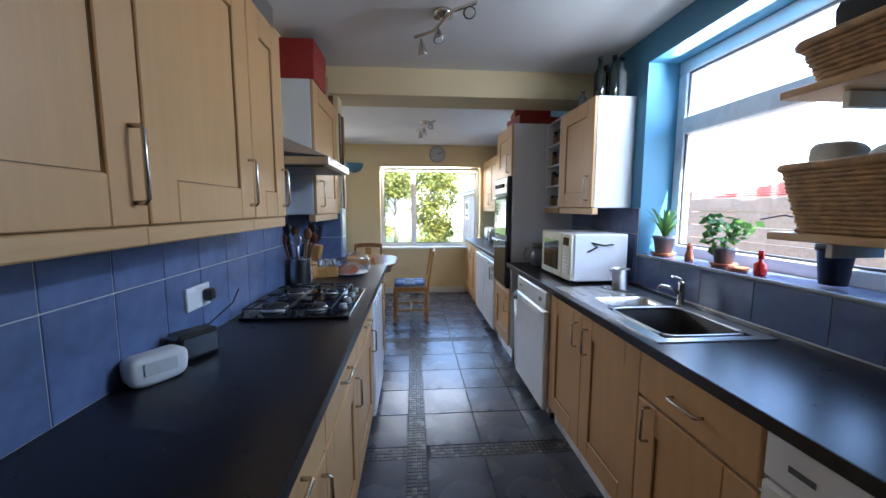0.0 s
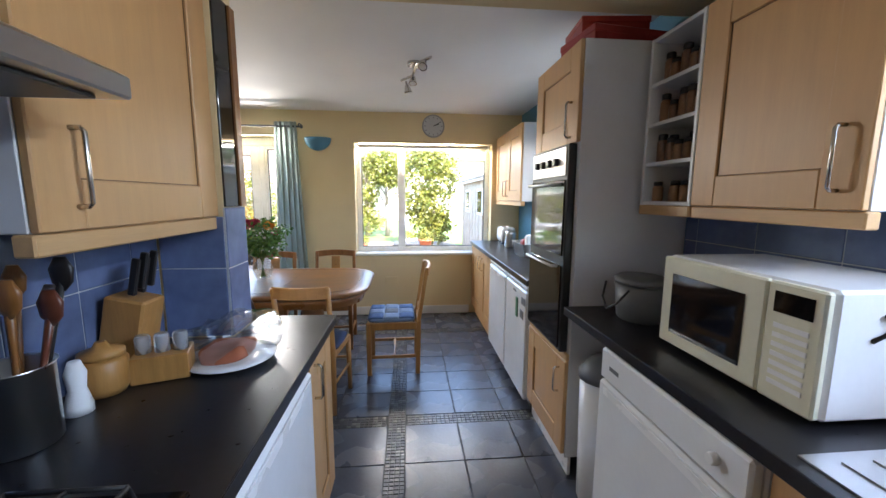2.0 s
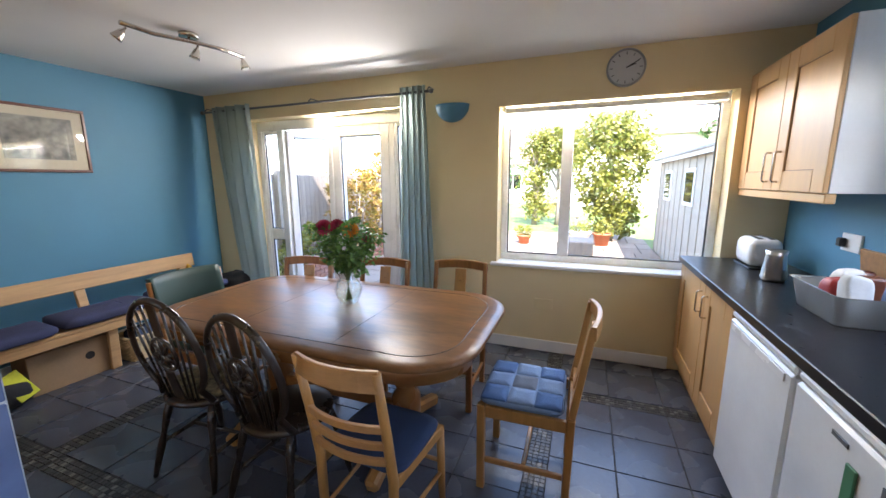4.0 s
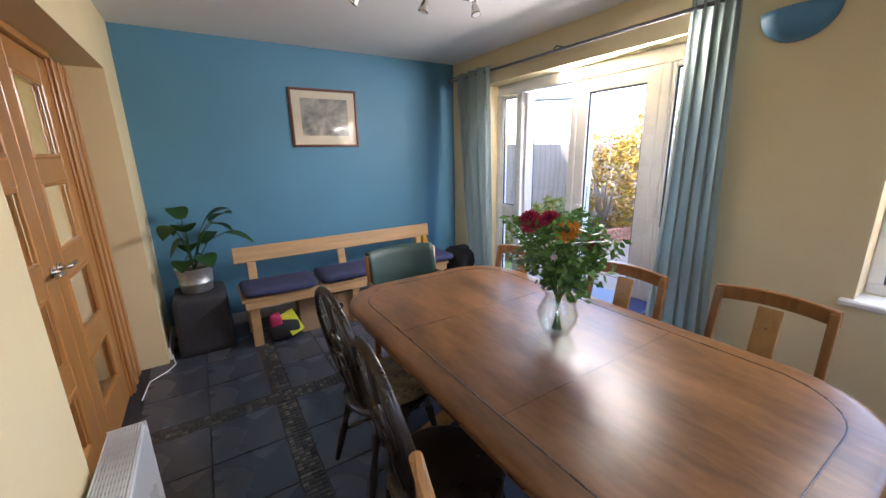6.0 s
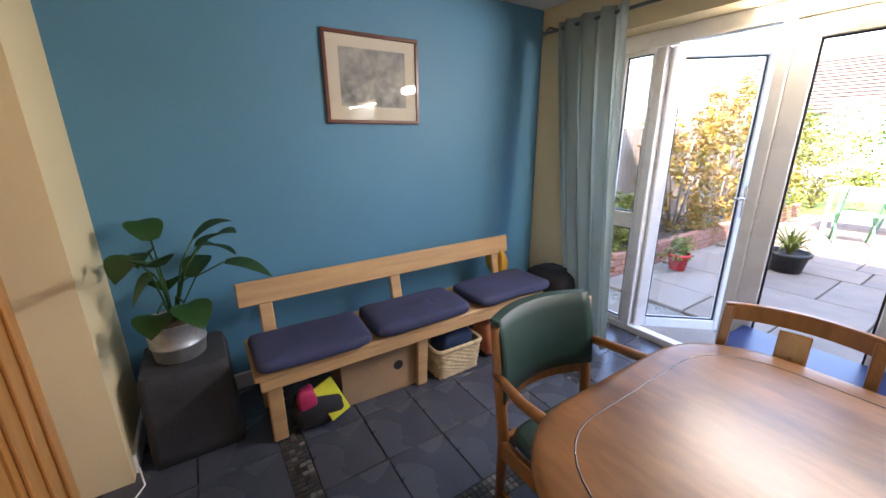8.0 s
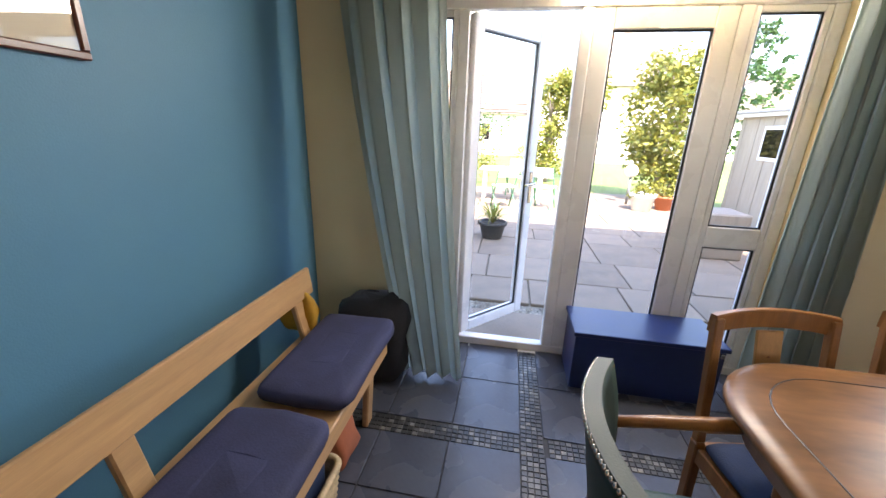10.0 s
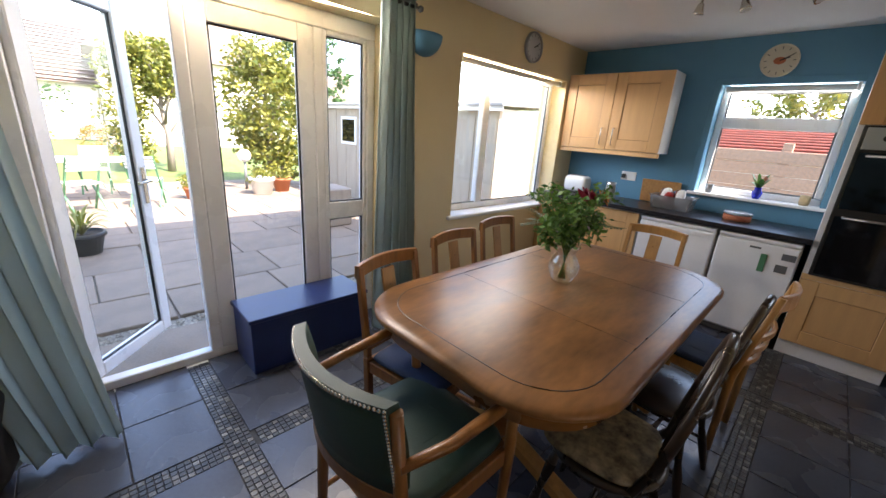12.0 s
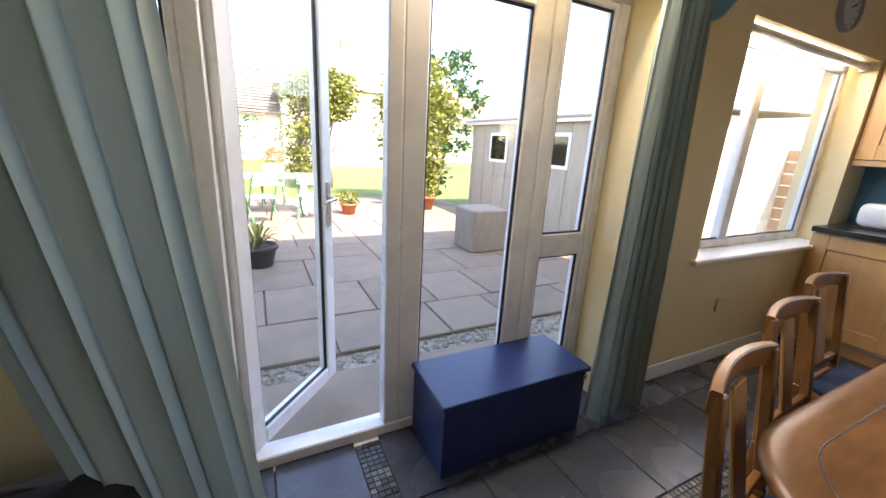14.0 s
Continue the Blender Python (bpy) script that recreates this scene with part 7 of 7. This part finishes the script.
# neighbouring houses
def bungalow(x, y, w, d, wall_h, roof_h, turn, label, tiles="rooftile", windows=True):
    t = thing("bungalow", label, "house", pose(x, y, GZ - 0.03, 0, 0, turn), "neighbouring houses")
    part("wall", box(B(), -w / 2, w / 2, -d / 2, d / 2, 0, wall_h, 0.01), "render", t)
    bm = B()
    e = 0.4
    a = [bm.verts.new(p) for p in ((-w / 2 - e, -d / 2 - e, wall_h), (w / 2 + e, -d / 2 - e, wall_h), (w / 2 + e, d / 2 + e, wall_h), (-w / 2 - e, d / 2 + e, wall_h),
                                   (-w / 2 - e, 0, wall_h + roof_h), (w / 2 + e, 0, wall_h + roof_h))]
    for f in ((0, 1, 5, 4), (2, 3, 4, 5), (1, 2, 5), (3, 0, 4), (3, 2, 1, 0)):
        bm.faces.new([a[i] for i in f])
    rf = part("roof", bm, tiles, t)
    part("ridge", tube(B(), [(-w / 2 - e, 0, wall_h + roof_h), (w / 2 + e, 0, wall_h + roof_h)], 0.12, 8), tiles, rf)
    n = int(math.hypot(d / 2 + e, roof_h) / 0.33)
    for k in range(n):
        s = (k + 0.5) / n
        part("tile_course", bar(B(), (-w / 2 - e, -(d / 2 + e) * (1 - s), wall_h + roof_h * s + 0.02), (w / 2 + e, -(d / 2 + e) * (1 - s), wall_h + roof_h * s + 0.02), 0.3, 0.04, 0.01), tiles, rf)
    part("chimney", box(B(), w * 0.2, w * 0.2 + 0.6, -0.3, 0.3, wall_h + roof_h * 0.5, wall_h + roof_h + 0.8, 0.02), "brick", rf)
    for x0 in ((-w * 0.3, w * 0.15) if windows else ()):
        wv = part("window", box(B(), x0, x0 + 1.3, -d / 2 - 0.03, -d / 2 - 0.001, 0.9, 2.1, 0.01), "white", t)
        for q in (0.08, 0.68):
            part("pane", box(B(), x0 + q, x0 + q + 0.54, -d / 2 - 0.036, -d / 2 - 0.0305, 0.98, 2.02, 0), "blackglass", wv)
    return t


bungalow(-7.0, 34, 12, 8, 2.6, 3.0, 4, "white rendered bungalow with a brown tiled roof")
bungalow(3.3, 30, 6, 8, 4.0, 2.6, 88, "white rendered gabled house past the garden")
bungalow(16, 40, 10, 8, 2.8, 3.0, 80, "rendered house with a brown roof past the shed")
bungalow(10.5, 1.5, 15, 7, 1.5, 0.75, -90, "low outbuilding with a red roof past the side fence", "redroof", False)


# ---- wall tiles ----
def wall_tiles(name, u0, u1, z0, z1, m, pw=0.235, ph=0.325, off=0.0, gap=0.004, zoff=0.0, label="blue glazed wall tiles with pale grout"):
    """Tiles in local x-z with their face at y = 0, in front of a grout bed; cut at the borders."""
    bed = solid(name, box(B(), u0, u1, 0.003, 0.0085, z0, z1, 0), "grout", label, "wall tiles", kind="structure", m=m)
    cache = {}
    i = math.floor((u0 - off) / pw)
    while off + i * pw < u1 - 0.01:
        a, b = max(u0, off + i * pw), min(u1, off + (i + 1) * pw)
        k = math.floor((z0 - zoff) / ph)
        while zoff + k * ph < z1 - 0.01:
            c, d = max(z0, zoff + k * ph), min(z1, zoff + (k + 1) * ph)
            w, h = round(b - a - gap, 3), round(d - c - gap, 3)
            if w > 0.01 and h > 0.01:
                if (w, h) not in cache:
                    cache[w, h] = mesh_of("tile", box(B(), -w / 2, w / 2, 0.0, 0.006, -h / 2, h / 2, 0.0015), "tile")
                piece("tile", cache[w, h], bed, pose((a + b) / 2, 0, (c + d) / 2))
            k += 1
        i += 1
    return bed


ORIGIN = KITCHEN_LEFT
HOB_TILE = dict(pw=0.205, ph=0.285, off=1.177, zoff=0.885)
wall_tiles("tiles_hob", YN + 0.01, 2.948, 0.911, 1.355, pose(LX + 0.0095, 0, 0, 0, 0, 90), **HOB_TILE)
wall_tiles("tiles_hood", 1.722, 2.28, 1.357, 1.598, pose(LX + 0.0095, 0, 0, 0, 0, 90), **HOB_TILE)
wall_tiles("tiles_nib_end", LX + 0.012, -0.0695, 0.911, 1.36, pose(0, 2.9495, 0), off=-0.07, zoff=0.885, ph=0.285)
wall_tiles("tiles_nib_side", 2.951, 3.118, 0.911, 1.392, pose(-0.0602, 0, 0, 0, 0, 90), off=2.95, zoff=0.885, ph=0.285, pw=0.22)
ORIGIN = ROOM
wall_tiles("tiles_sink", -2.35, -1.04, 0.911, 1.098, pose(XR - 0.0095, 0, 0, 0, 0, -90), off=-2.1, zoff=0.911, pw=0.3)
wall_tiles("tiles_side", -1.038, -YN - 0.01, 0.911, 1.41, pose(XR - 0.0095, 0, 0, 0, 0, -90), off=-0.9, zoff=0.911)
wall_tiles("tiles_corner", -3.365, -2.352, 0.911, 1.402, pose(XR - 0.0095, 0, 0, 0, 0, -90), off=-2.09, zoff=0.911, pw=0.3)
solid("window_ledge", box(B(), XR - 0.004, XR + 0.198, KWIN[0] + 0.001, KWIN[1] - 0.001, KWIN[2] + 0.0005, KWIN[2] + 0.012, 0.002), "tile", "blue tiled window ledge over the sink", "window sill", kind="structure")
solid("ledge_trim", box(B(), XR - 0.016, XR - 0.0045, KWIN[0], KWIN[1], KWIN[2] + 0.002, KWIN[2] + 0.014, 0.002), "grout", "pale tile trim on the ledge edge", "trim", kind="structure")

# ---- floor tiles and mosaic bands ----
P, BW = 0.336, 0.108
XBANDS, YBANDS = ((0.49, 0.598), (-2.006, -1.898)), ((0.17, 0.28), (2.02, 2.13), (3.875, 3.985), (5.51, 5.62))


def spans(lo, hi, bands, pitch, start):
    """Cells between bands: from each band's edge onward by the pitch."""
    out, cur = [], lo
    for b0, b1 in sorted(bands) + [(hi, hi)]:
        n = max(1, round((b0 - cur) / pitch))
        if b0 - cur > 0.02:
            w = (b0 - cur) / n
            out += [(cur + w * k, cur + w * (k + 1)) for k in range(n)]
        cur = b1
    return out


xs = spans(XB - 0.01, 1.92, XBANDS, P, 0)
ys = spans(YN + 0.2, YW + 0.19, YBANDS, P, 0)
cache = {}
for a, b in xs:
    for c, d in ys:
        mx, my = (a + b) / 2, (c + d) / 2
        if my < 3.0 and (mx < 0.1 or mx > 1.6):
            continue
        if mx > 1.7 or (my < 3.2 and mx < XL) or (my < YI - 0.2 and mx < 0) or (my < 0.0):
            continue
        w, h = round(b - a - 0.006, 3), round(d - c - 0.006, 3)
        if (w, h) not in cache:
            cache[w, h] = mesh_of("floor_tile", box(B(), -w / 2, w / 2, -h / 2, h / 2, -0.006, 0, 0.0015), "slate")
        piece("floor_tile", cache[w, h], floor_base, pose(mx, my, 0))
rng = random.Random(11)
verts, faces = [], []


def stone(x, y, s):
    """One small mosaic stone."""
    z, n = rng.uniform(-0.0015, 0.0), len(verts)
    for dx, dy, dz in ((-1, -1, -0.005), (1, -1, -0.005), (1, 1, -0.005), (-1, 1, -0.005), (-0.88, -0.88, z), (0.88, -0.88, z), (0.88, 0.88, z), (-0.88, 0.88, z)):
        verts.append((x + dx * s + rng.uniform(-1, 1) * 0.0006, y + dy * s, dz))
    faces.extend([(n + 4, n + 5, n + 6, n + 7)] + [(n + k, n + (k + 1) % 4, n + 4 + (k + 1) % 4, n + 4 + k) for k in range(4)])


for b0, b1 in XBANDS:
    y = YN + 0.5 if b0 > 0 else YI - 0.1
    while y < YW + 0.17:
        for k in range(4):
            stone(b0 + (k + 0.5) * BW / 4, y, 0.0122)
        y += 0.027
for b0, b1 in YBANDS:
    x = XB + 0.02 if b0 > 3 else 0.15
    while x < 1.45:
        if not any(c0 - 0.012 < x < c1 + 0.012 for c0, c1 in XBANDS):
            for k in range(4):
                stone(x, b0 + (k + 0.5) * 0.1075 / 4, 0.0122)
        x += 0.027
me = bpy.data.meshes.new("mosaic_band")
me.from_pydata(verts, [], faces)
nodes = M["mosaic"].node_tree
geo = nodes.nodes.new("ShaderNodeNewGeometry")
ramp = [n for n in nodes.nodes if n.type == "VALTORGB"][0]
ramp.color_ramp.elements[0].position, ramp.color_ramp.elements[1].position = 0.0, 1.0
ramp.color_ramp.elements.new(0.7).color = (0.055, 0.056, 0.055, 1)
nodes.links.new(geo.outputs["Random Per Island"], ramp.inputs["Fac"])
me.materials.append(M["mosaic"])
o = new("mosaic_band", me)
tagged(o, "bands of small stone mosaic in the slate floor", "mosaic", kind="stuff")
